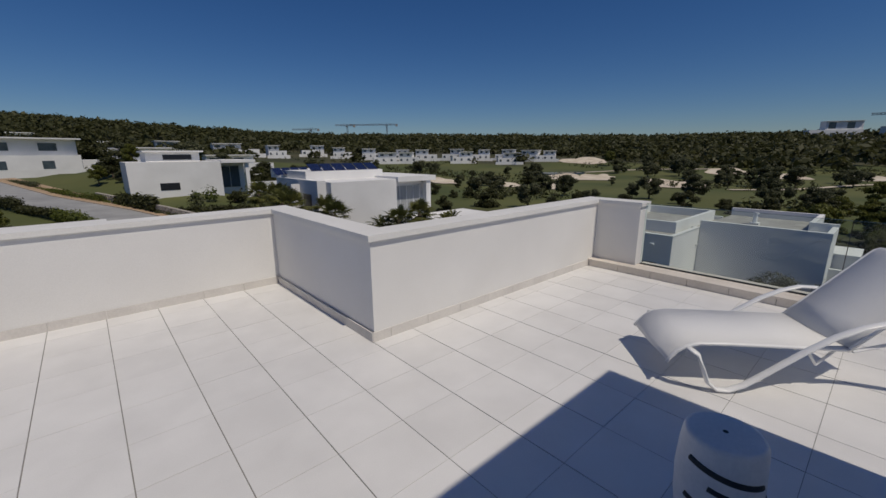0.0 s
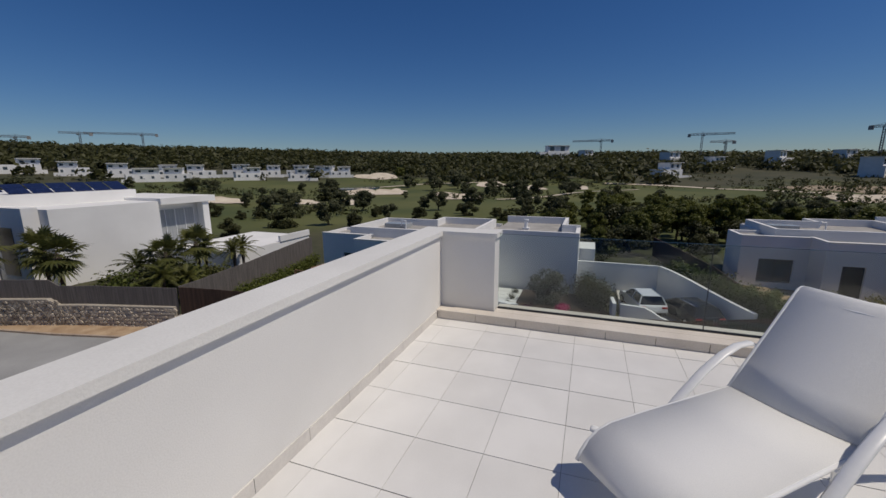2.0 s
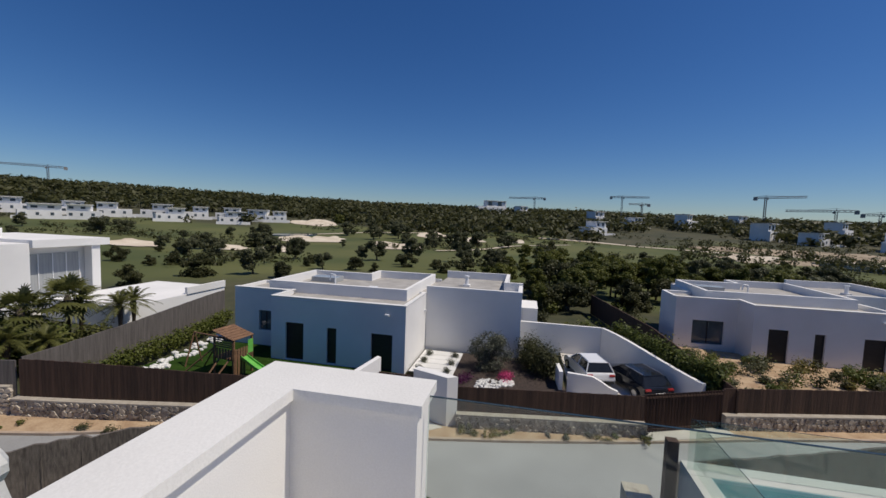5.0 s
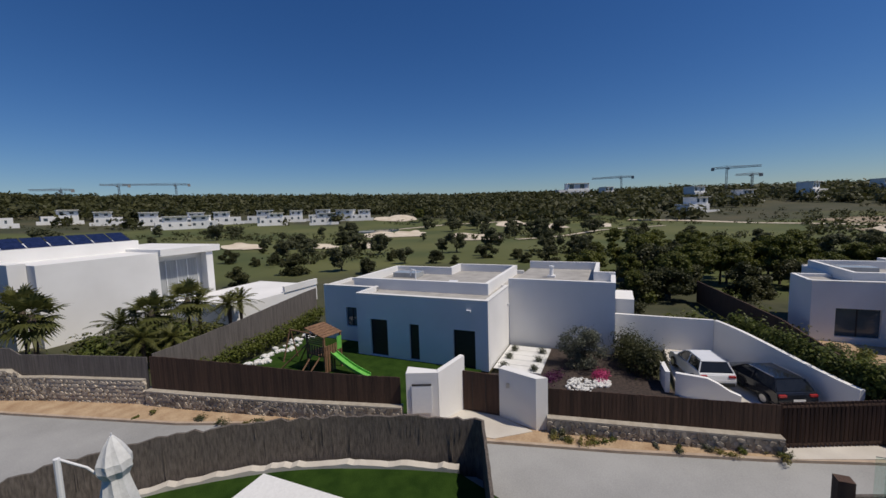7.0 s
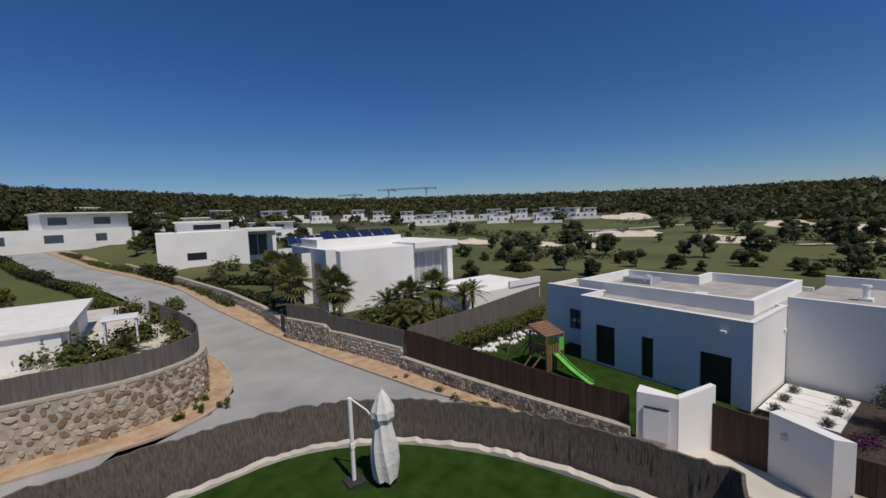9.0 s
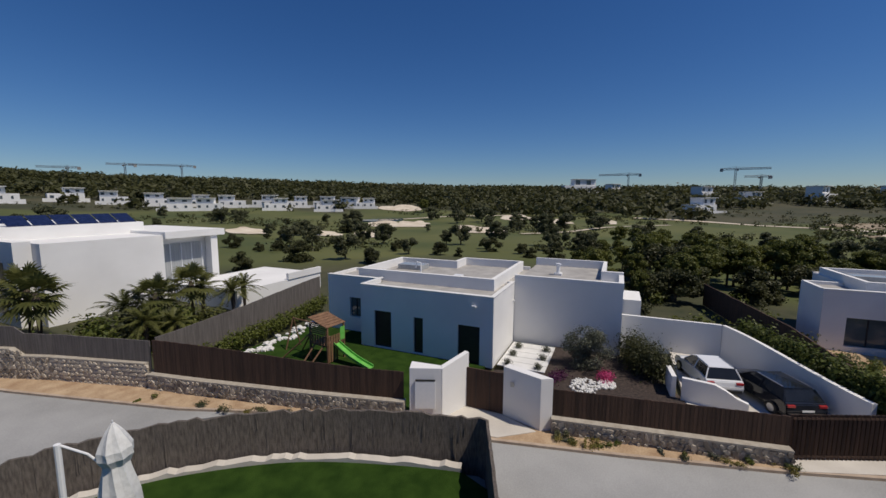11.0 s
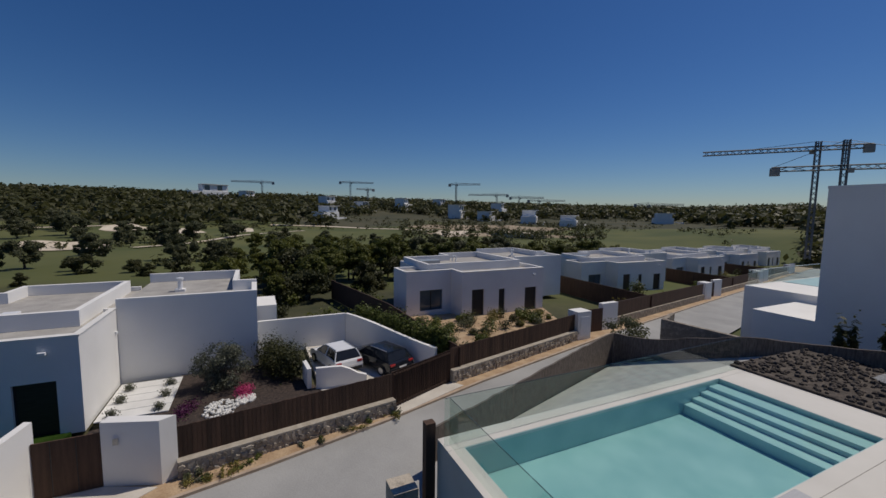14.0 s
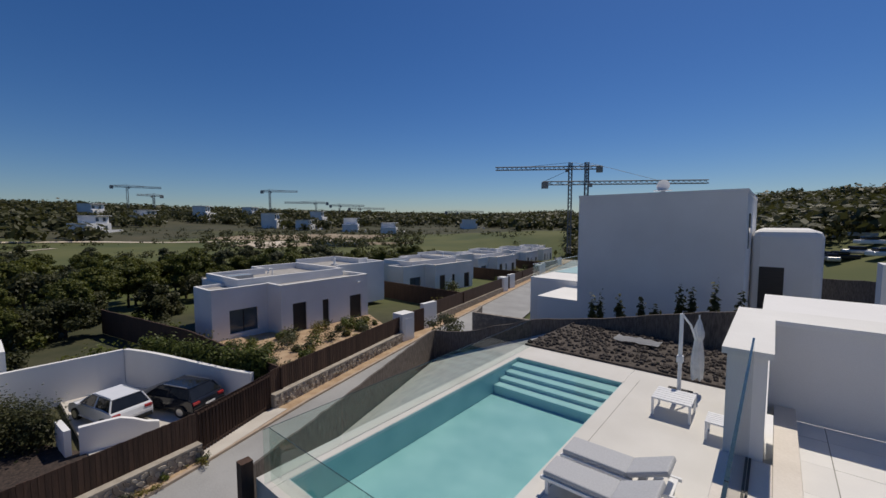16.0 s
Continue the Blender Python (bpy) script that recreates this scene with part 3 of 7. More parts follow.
def street():
    far = resample(KERB_LINE, 2.0)
    near = offset_line(far, -5.3)
    bm = bmesh.new()
    band(bm, far, near, lambda x, y: road_z(x, y))
    struct("road", bm, ASPHALT, "worn pale grey asphalt street", "road")
    bm = bmesh.new()
    a = resample([(13.4, 9.0), (11.5, 14.8), (7.4, 18.6), (0, 18.9), (-30, 18.0)], 2.0)
    b = resample([(16, 12), (13.0, 24), (8.0, 33), (7.7, 30.2), (7.5, 26.2), (6.2, 24.1), (4.2, 23.1), (1.1, 23.2), (-30, 22.5)], 2.0)
    n = min(len(a), len(b))
    pa = [a[round(i * (len(a) - 1) / (n - 1))] for i in range(n)]
    pb = [b[round(i * (len(b) - 1) / (n - 1))] for i in range(n)]
    band(bm, pa, pb, -7.104)
    struct("road_branch", bm, ASPHALT, "worn pale grey asphalt side street", "road")
    bm = bmesh.new()
    prism(bm, [(-30, 17.5), (7, 18.3), (11, 15), (13, 8), (17.5, 8), (16, 19), (12, 34.5), (7.3, 34), (7.8, 30), (7.5, 26.2), (6.2, 24.2), (4.2, 23.2), (1.1, 23.3), (-30, 22.6)], -7.22, -7.109)
    struct("road_bed", bm, ASPHALT, "asphalt of the junction", "road")
    kb = bmesh.new()
    run(kb, far, 0.14, lambda x, y: road_z(x, y) - 0.2, lambda x, y: road_z(x, y) + 0.10)
    struct("kerb", kb, KERB, "brown stone kerb along the street", "kerb")
    # verge of bare earth behind the kerb
    bm = bmesh.new()
    band(bm, offset_line(far, 0.06), offset_line(far, 3.2), lambda x, y: road_z(x, y) + 0.09)
    struct("verge", bm, EARTH, "bare orange earth verge with weeds", "verge")
    kb = bmesh.new()
    cl = smooth_line([(-30, 22.4), (1.1, 23.2), (4.2, 23.0), (6.2, 24.1), (7.5, 26.2), (7.8, 30.2), (7.2, 34.0), (4.5, 41)])
    run(kb, cl, 0.14, -7.3, -7.0)
    struct("kerb", kb, KERB, "brown stone kerb round the corner plot", "kerb")
    bm = bmesh.new()
    band(bm, cl, offset_line(cl, 1.6), -7.03)
    struct("verge", bm, EARTH, "bare earth verge round the corner plot", "verge")
    # patches on the road
    for pts, m in (([(14.2, 17.6), (15.4, 16.4), (15.9, 17.4), (14.7, 18.7)], TAR), ([(15.3, 16.3), (16.4, 15.0), (16.9, 15.9), (15.9, 17.2)], PALE_PATCH)):
        bm = bmesh.new()
        prism(bm, pts, -7.102, -7.097)
        struct("road_patch", bm, m, "repaired patch in the asphalt", "patch")


street()


def rubble(name, line, h0, h1, thick, m, label, size=0.26, cap=0.07, pick=300, only=None):
    """A rubble wall: a mortar core, stones on its street side, a pale cap."""
    pts = resample(line, 0.5)
    core = bmesh.new()
    f1 = h1 if callable(h1) else (lambda x, y: h1)
    f0 = h0 if callable(h0) else (lambda x, y: h0)
    run(core, pts, thick, f0, lambda x, y: f1(x, y) - cap)
    w = struct(name, core, MORTAR, label, "wall")
    cp = bmesh.new()
    run(cp, pts, thick + 0.06, lambda x, y: f1(x, y) - cap + 0.002, f1)
    c = part("cap", cp, MORTAR, w, "pale cap of the wall")
    meshes = []
    for k in range(6):
        b = bmesh.new()
        n = R.randint(5, 7)
        prism(b, [(math.cos(2 * math.pi * i / n + R.uniform(-.25, .25)) * .5, math.sin(2 * math.pi * i / n + R.uniform(-.25, .25)) * .5) for i in range(n)], -0.5, 0.5)
        for v in b.verts:
            if v.co.z > 0:
                v.co.x *= 0.8
                v.co.y *= 0.8
        meshes.append(mesh_of("stone", b, m))
    made = 0
    rest = bmesh.new()
    for (ax, ay), (bx, by) in zip(pts, pts[1:]):
        L = math.hypot(bx - ax, by - ay)
        ux, uy = (bx - ax) / L, (by - ay) / L
        nx, ny = uy, -ux  # right-hand side of the line
        z0, z1 = f0(ax, ay), f1(ax, ay) - cap
        rows = max(1, round((z1 - z0) / (size * 0.75)))
        cols = max(1, round(L / size))
        for i in range(cols):
            for j in range(rows):
                s = (i + 0.5 + (j % 2) * 0.4 + R.uniform(-.15, .15)) * L / cols
                z = z0 + (j + 0.5 + R.uniform(-.12, .12)) * (z1 - z0) / rows
                mtx = Matrix(((ux, 0, nx, ax + ux * s + nx * thick / 2), (uy, 0, ny, ay + uy * s + ny * thick / 2), (0, 1, 0, z), (0, 0, 0, 1)))
                sc = Matrix.Diagonal((size * R.uniform(.7, 1.5), size * R.uniform(.5, 1.05), 0.10 * R.uniform(.4, 1.4), 1))
                me = R.choice(meshes)
                if made < pick and (only is None or only(ax, ay)):
                    o = new("stone", me)
                    o.parent = w
                    o.matrix_basis = mtx @ Matrix.Rotation(R.uniform(-3.1, 3.1), 4, "Z") @ sc
                    made += 1
                else:
                    k0 = len(rest.verts)
                    vs = [rest.verts.new(mtx @ sc @ v.co) for v in me.vertices]
                    for p in me.polygons:
                        rest.faces.new([vs[q] for q in p.vertices])
    if len(rest.verts):
        o = part("stones", rest, m, w)
        o["kind"] = "stuff"
    else:
        rest.free()
    return w


def slat_fence(name, line, z0, z1, m, label, board=0.14, category="fence"):
    """A fence of upright boards, each its own part."""
    f0 = z0 if callable(z0) else (lambda x, y: z0)
    f1 = z1 if callable(z1) else (lambda x, y: z1)
    t = thing(name, label, category)
    bm = bmesh.new()
    box(bm, -board / 2 + 0.006, board / 2 - 0.006, -0.02, 0.02, 0, 1, bevel=0.0)
    me = mesh_of("board", bm, m)
    back = bmesh.new()
    run(back, resample(line, 0.6), 0.018, f0, lambda x, y: f1(x, y) - 0.03)
    part("backing", back, m, t)
    n = 0
    for (ax, ay), (bx, by) in zip(line, line[1:]):
        L = math.hypot(bx - ax, by - ay)
        ang = math.atan2(by - ay, bx - ax)
        k = max(1, round(L / board))
        for i in range(k):
            x, y = ax + (bx - ax) * (i + .5) / k, ay + (by - ay) * (i + .5) / k
            if n < 280:
                o = new("board", me)
                o.parent = t
                o.matrix_basis = Matrix.Translation((x, y, f0(x, y))) @ Matrix.Rotation(ang, 4, "Z") @ Matrix.Diagonal((1, 1, f1(x, y) - f0(x, y) + R.uniform(-.012, .012), 1))
                n += 1
    return t


def fences():
    G = -7.1
    # plot of the bungalow opposite and the villa beside it
    left = [(12.4, 34.3), (14.6, 28.2), (16.05, 23.0)]
    mid = [(16.0, 22.8), (16.5, 20.0), (17.6, 14.8), (18.65, 10.5)]
    steps = lambda x, y: -6.05 + (0.35 if y > 30 else 0) + (0.22 if y > 22.5 else 0)
    rubble("wall_street_villa", left, G, steps, 0.3, STONE, "low rubble wall in front of the villa", pick=200)
    rubble("wall_street_bungalow", mid, G, -6.3, 0.3, STONE, "low rubble wall in front of the bungalow", pick=300)
    bm = bmesh.new()
    run(bm, resample([(12.5, 34.4), (14.75, 28.2), (16.15, 22.9)], 0.5), 0.06, -6.3, lambda x, y: steps(x, y) + 1.05, 0.015, R)
    struct("fence_villa", bm, GREY_FENCE, "grey heather screen in front of the villa", "fence")
    slat_fence("street_fence", [(16.15, 22.7), (16.65, 20.0), (17.75, 14.8), (18.75, 10.6)], -6.3, lambda x, y: -4.72 - 0.4 * sstep(22, 11, y), BROWN_FENCE, "dark brown wooden fence on a rubble wall")
    rubble("wall_street_drive", [(20.05, 4.8), (21.35, -3.0)], G, -6.42, 0.3, STONE, "low rubble wall beside the driveway", pick=300)
    slat_fence("street_fence", [(20.2, 4.8), (21.5, -2.95)], -6.42, -5.35, BROWN_FENCE, "dark brown wooden fence on a rubble wall")
    rubble("wall_street_next", [(23.0, -6.6), (25.85, -17.9)], G, -6.35, 0.3, STONE, "low rubble wall in front of the next bungalow", pick=300)
    slat_fence("street_fence", [(23.15, -6.6), (26.0, -17.9)], -6.35, -5.25, BROWN_FENCE, "dark brown wooden fence on a rubble wall")
    # driveway gate of spaced slats
    g = thing("driveway_gate", "dark brown slatted driveway gate, closed", "gate")
    a, b = (21.6, -3.0), (23.1, -6.55)
    for k in range(26):
        f = k / 25
        x, y = a[0] + (b[0] - a[0]) * f, a[1] + (b[1] - a[1]) * f
        pbox("slat", g, BROWN_FENCE, x - 0.02, x + 0.02, y - 0.045, y + 0.045, -7.02, -5.32)
    bm = bmesh.new()
    run(bm, [(a[0] + 0.05, a[1]), (b[0] + 0.05, b[1])], 0.012, -6.95, -5.36)
    part("backing", bm, BROWN_FENCE, g)
    for z in (-6.9, -5.5):
        bm = bmesh.new()
        run(bm, [a, b], 0.05, z, z + 0.08)
        part("rail", bm, BROWN_FENCE, g)
    # fence between driveway and next plot
    bm = bmesh.new()
    run(bm, resample([(23.2, -7.2), (34.0, -6.7), (46, -4.5)], 0.8), 0.08, -7.2, -5.3, 0.02, R)
    struct("fence_side", bm, BROWN_FENCE, "dark brown fence between two plots", "fence")
    bm = bmesh.new()
    run(bm, resample([(16.9, 23.8), (24, 24.6), (31.5, 25.9)], 0.6), 0.06, -7.2, lambda x, y: -5.0 + 0.4 * sstep(17, 31, x), 0.02, R)
    struct("fence_villa_side", bm, GREY_FENCE, "grey heather screen between villa and bungalow", "fence")
    # reed screen round the own garden
    line = smooth_line([(-12, 16.6), (2.1, 17.9), (4.4, 18.2), (7.4, 18.25), (11.6, 16.5), (14.9, 12.1), (16.1, 8.6), (16.6, 6.6)], 2)
    line = resample(line, 0.25) + resample([(16.5, 6.3), (12.9, 4.9)], 0.25)
    bm = bmesh.new()
    run(bm, line, 0.09, -7.2, -5.1, 0.07, R)
    rd = struct("fence_reed", bm, REED, "weathered dark reed screen with a ragged top", "fence")
    bm = bmesh.new()
    for (ax, ay), (bx, by) in zip(line, line[1:]):
        for k in range(5):
            f = R.random()
            x, y = ax + (bx - ax) * f + R.uniform(-.07, .07), ay + (by - ay) * f + R.uniform(-.07, .07)
            z = -5.1 + R.uniform(-.05, .09)
            h = R.uniform(0.5, 1.5)
            w = R.uniform(.006, .014)
            vs = [bm.verts.new(p) for p in ((x - w, y, z - h), (x + w, y, z - h), (x + R.uniform(-.03, .03), y + w, z))]
            bm.faces.new(vs)
    o = part("reeds", bm, REED, rd)
    o["kind"] = "stuff"
    kl = smooth_line([(-12, 16.0), (2.1, 17.2), (5.2, 17.3), (8.2, 17.6), (11.4, 16.0), (13.2, 13.9), (14.5, 11.9), (15.6, 8.8), (16.05, 7.0)], 2)
    bm = bmesh.new()
    run(bm, resample(kl, 0.22), 0.30, -7.2, -6.5, 0.05, R)
    struct("lawn_edging", bm, CONCRETE, "pale rough stone edging round the lawn", "edging")
    bm = bmesh.new()
    prism(bm, [(5.6, -0.9), (12.6, -0.9), (15.9, 6.9), (15.5, 8.8), (14.4, 11.9), (13.1, 13.9), (11.3, 15.9), (8.2, 17.5), (2, 17.1), (-12, 15.9), (-12, 5.9), (5.6, 5.9)], -7.2, -6.62)
    struct("lawn", bm, TURF, "smooth dark green artificial lawn", "lawn")
    bm = bmesh.new()
    line = resample([(16.9, -2.6), (19.0, -9.0), (21.2, -15.9)], 0.4)
    run(bm, line, 0.09, -7.2, lambda x, y: -5.5 + 0.5 * sstep(-2, -16, y), 0.04, R)
    struct("fence_pool_side", bm, REED, "dark brushwood fence between pool garden and street", "fence")


fences()


def gatehouse():
    k = thing("meter_kiosk", "white rendered kiosk with a white meter door", "kiosk")
    bm = bmesh.new()
    prism(bm, [(18.63, 10.26), (19.12, 9.04), (19.42, 9.0), (19.3, 10.5)], -7.1, -4.86)
    part("body", bm, HOUSE_WHITE, k)
    bm = bmesh.new()
    prism(bm, [(19.12, 9.02), (20.6, 8.42), (20.66, 8.62), (19.35, 9.16)], -7.1, lambda x, y: -4.86 + 0.26 * (x - 19.12) / 1.4)
    part("side_wall", bm, HOUSE_WHITE, k)
    bm = bmesh.new()
    d = Vector((0.49, -1.22, 0)).normalized()
    nrm = Vector((-d.y, d.x, 0)) * -1
    c = Vector((18.85, 9.66, -5.98)) + nrm * 0.03
    box(bm, -0.42, 0.42, -0.02, 0.02, -0.58, 0.58, bevel=0.008)
    bmesh.ops.transform(bm, matrix=Matrix.Translation(c) @ Matrix.Rotation(math.atan2(d.y, d.x), 4, "Z"), verts=bm.verts)
    dr = part("door", bm, WHITE_METAL, k, "white metal meter door")
    bm = bmesh.new()
    box(bm, -0.4, 0.4, -0.025, 0.025, 0.60, 0.66)
    bmesh.ops.transform(bm, matrix=Matrix.Translation(c) @ Matrix.Rotation(math.atan2(d.y, d.x), 4, "Z"), verts=bm.verts)
    part("slot", bm, DARK, k)
    pbox("wall_lamp", k, STEEL, 19.75, 19.85, 8.78, 8.86, -5.6, -5.45)
    p = thing("gate_pillar", "broad white rendered gate pillar", "pillar")
    bm = bmesh.new()
    prism(bm, [(20.46, 6.83), (19.88, 5.2), (20.12, 4.78), (20.85, 6.7)], -7.1, -4.9)
    part("body", bm, HOUSE_WHITE, p)
    pbox("house_number", p, STEEL, 20.22, 20.25, 6.35, 6.48, -5.6, -5.4)
    g = thing("garden_gate", "dark brown solid metal garden gate, closed", "gate")
    pbox("leaf", g, BROWN_FENCE, 20.46, 20.51, 6.85, 8.45, -6.98, -5.22)
    for y in (7.4, 8.0):
        pbox("seam", g, DARK, 20.405, 20.418, y, y + 0.02, -6.95, -5.25)
    bm = bmesh.new()
    prism(bm, [(18.6, 8.7), (18.75, 6.6), (19.75, 5.3), (20.44, 6.8), (20.44, 8.6), (19.1, 9.0)], -7.2, -6.99)
    struct("pavement", bm, CONCRETE, "pale concrete apron before the garden gate", "pavement")
    bm = bmesh.new()
    prism(bm, [(20.9, -2.9), (22.4, -7.0), (23.0, -6.65), (22.0, -3.25), (21.6, -3.1)], -7.2, -6.985)
    struct("pavement", bm, CONCRETE, "pale concrete driveway ramp", "pavement")


gatehouse()


# ---- the bungalows along the street ----
def opening_wall(t, x0, x1, y0, y1, z0, z1, holes):
    """A wall across y with rectangular holes (ya, yb, za, zb)."""
    ys = sorted({y0, y1, *[h[0] for h in holes], *[h[1] for h in holes]})
    for a, b in zip(ys, ys[1:]):
        inside = [h for h in holes if h[0] <= a and b <= h[1]]
        if not inside:
            pbox("wall_panel", t, HOUSE_WHITE, x0, x1, a, b, z0, z1)
        else:
            h = inside[0]
            if h[2] > z0:
                pbox("window_sill", t, HOUSE_WHITE, x0, x1, a, b, z0, h[2])
            pbox("lintel", t, HOUSE_WHITE, x0, x1, a, b, h[3], z1)


def bungalow(m, side=(9.75, 10.7, 1.05, 2.38)):
    t = thing("bungalow", "white cubic bungalow with flat gravel roof and dark shuttered openings", "house", "bungalows along the street", at=m)
    H = 3.86
    N, M = 8.4, 12.5
    holes = [(6.26, 7.45, 0.12, 2.36), (4.16, 4.78, 0.12, 2.25), (0.75, 2.03, 0.02, 2.18)]
    opening_wall(t, 0, 0.3, 0, N, 0, H, holes)
    opening_wall(t, 2.0, 2.3, N, M, 0, H - 0.04, [side])
    bm = bmesh.new()
    prism(bm, [(0.302, 0.0), (4.6, 0.0), (4.6, 0.3), (11.0, 0.3), (11.0, 5.9), (8.8, 5.9), (8.8, 10.6), (5.2, 10.6), (5.2, M - 0.004), (2.302, M - 0.004), (2.302, N), (0.302, N - 0.002)], 0, H - 0.32)
    part("body", bm, HOUSE_WHITE, t)
    # parapets
    for b in ((0.302, 4.85, 0.0, 0.22, H - 0.32, H), (4.65, 4.85, 0.22, 0.5, H - 0.32, H), (10.78, 11.0, 0.3, 5.9, H - 0.32, H), (8.8, 10.78, 5.68, 5.9, H - 0.32, H), (8.58, 8.8, 5.68, 10.6, H - 0.32, H), (2.3, 5.2, M - 0.22, M - 0.01, H - 0.32, H - 0.04), (5.2, 8.58, 10.4, 10.6, H - 0.32, H), (4.98, 5.2, 10.4, M - 0.22, H - 0.32, H - 0.04), (0.302, 2.0, N - 0.22, N - 0.002, H - 0.32, H)):
        pbox("parapet", t, HOUSE_WHITE, *b)
    for b in ((-0.03, 0.3, -0.03, N + 0.03, H + 0.002, H + 0.05), (0.3, 4.6, -0.03, 0.22, H + 0.002, H + 0.05), (1.97, 2.3, N + 0.03, M + 0.02, H - 0.038, H + 0.01), (0.3, 2.3, N - 0.22, N + 0.03, H + 0.002, H + 0.05)):
        pbox("coping", t, COPING, *b)
    pbox("roof_gravel", t, ROOF_GRAVEL, 0.302, 2.3, 0.3, N - 0.22, H - 0.313, H - 0.25)
    pbox("roof_gravel", t, ROOF_GRAVEL, 2.301, 8.58, 0.3, 10.4, H - 0.315, H - 0.252)
    pbox("roof_gravel", t, ROOF_GRAVEL, 8.581, 10.78, 0.3, 5.68, H - 0.315, H - 0.252)
    pbox("roof_gravel", t, ROOF_GRAVEL, 2.3, 4.98, 10.4, M - 0.22, H - 0.314, H - 0.249)
    # wing
    bm = bmesh.new()
    prism(bm, [(4.62, -6.25), (7.55, -6.25), (7.55, -5.18), (12.0, -5.18), (12.0, -0.003), (4.62, -0.003)], 0, H)
    part("wing", bm, HOUSE_WHITE, t)
    for b in ((4.6, 4.85, -6.27, 0.0, H, H + 0.46), (4.85, 7.6, -6.27, -6.0, H, H + 0.46), (7.6, 12.02, -5.2, -4.95, H, H + 0.62), (7.35, 7.6, -6.27, -4.95, H, H + 0.62), (11.8, 12.02, -4.95, 0.0, H, H + 0.62)):
        pbox("wing_parapet", t, HOUSE_WHITE, *b)
    pbox("wing_gravel", t, ROOF_GRAVEL, 4.86, 11.79, -4.94, -0.01, H + 0.004, H + 0.06)
    # raised ring on the roof
    for b in ((2.6, 2.85, 0.75, 10.35), (2.85, 10.3, 0.75, 1.0), (10.3, 10.55, 0.75, 5.6), (8.3, 10.3, 5.35, 5.6), (8.3, 8.55, 5.6, 10.35), (2.85, 8.3, 10.1, 10.35)):
        pbox("roof_ring", t, HOUSE_WHITE, *b, H - 0.25, H + 0.46)
    pbox("ring_gravel", t, ROOF_GRAVEL, 2.86, 10.29, 1.01, 10.09, H - 0.245, H - 0.1)
    # roof fittings
    pbox("skylight", t, CURTAIN, 6.3, 7.6, 7.4, 9.4, H - 0.1, H + 0.28, bevel=0.03)
    pbox("roof_unit", t, WHITE_METAL, 5.1, 5.6, 3.8, 4.4, H - 0.1, H + 0.02, bevel=0.02)
    bm = bmesh.new()
    lathe(bm, [(0.13, H + 0.05), (0.13, H + 0.75), (0.19, H + 0.76), (0.19, H + 0.85)], 12, (8.0, -2.2))
    part("chimney", bm, WHITE_METAL, t)
    pbox("chimney_base", t, HOUSE_WHITE, 7.75, 8.25, -2.45, -1.95, H + 0.05, H + 0.2)
    bm = bmesh.new()
    tube(bm, [(4.6, 6.6, H - 0.1), (4.6, 6.6, H + 0.8), (4.6, 6.9, H + 0.85), (4.6, 7.0, H + 0.4)], 0.05, 6)
    part("vent_pipe", bm, WHITE_METAL, t)
    # openings
    for i, (a, b, z0, z1) in enumerate(holes):
        w = pbox("window", t, WINDOW_DARK, 0.16, 0.2, a + 0.02, b - 0.02, z0, z1 - 0.01, label="closed dark roller shutter")
        pbox("frame", w, DARK, 0.13, 0.158, a, a + 0.05, z0, z1)
        pbox("frame", w, DARK, 0.13, 0.158, b - 0.05, b, z0, z1)
    w = pbox("window", t, WINDOW_GLASS, 2.16, 2.2, side[0], side[1], side[2] + 0.02, side[3] - 0.01, label="dark window pane")
    pbox("frame", w, DARK, 2.12, 2.158, (side[0] + side[1]) / 2 - 0.03, (side[0] + side[1]) / 2 + 0.03, side[2] + 0.02, side[3] - 0.01)
    pbox("wall_lamp", t, WHITE_METAL, -0.14, -0.002, 0.95, 1.2, H - 0.62, H - 0.5, bevel=0.02)
    pbox("wall_lamp", t, WHITE_METAL, 4.2, 4.35, -0.1, -0.005, H - 1.2, H - 1.05, bevel=0.02)
    return t


B1 = Matrix.Translation((24.82, 8.58, -7.05))
bungalow(B1)
for k, (x, y, z, turn) in enumerate(((33.95, -21.3, -7.12, 0.7), (41.0, -47.6, -8.45, -2), (48.4, -74, -9.65, 4), (56.6, -101, -10.85, 5), (64.8, -128, -12.0, 6))):
    m = Matrix.Translation((x, y, z)) @ Matrix.Rotation(radians(turn), 4, "Z")
    if k == 0:
        first = bungalow(m, (9.2, 11.3, 0.45, 2.2))
    else:
        copy_thing(first, m)


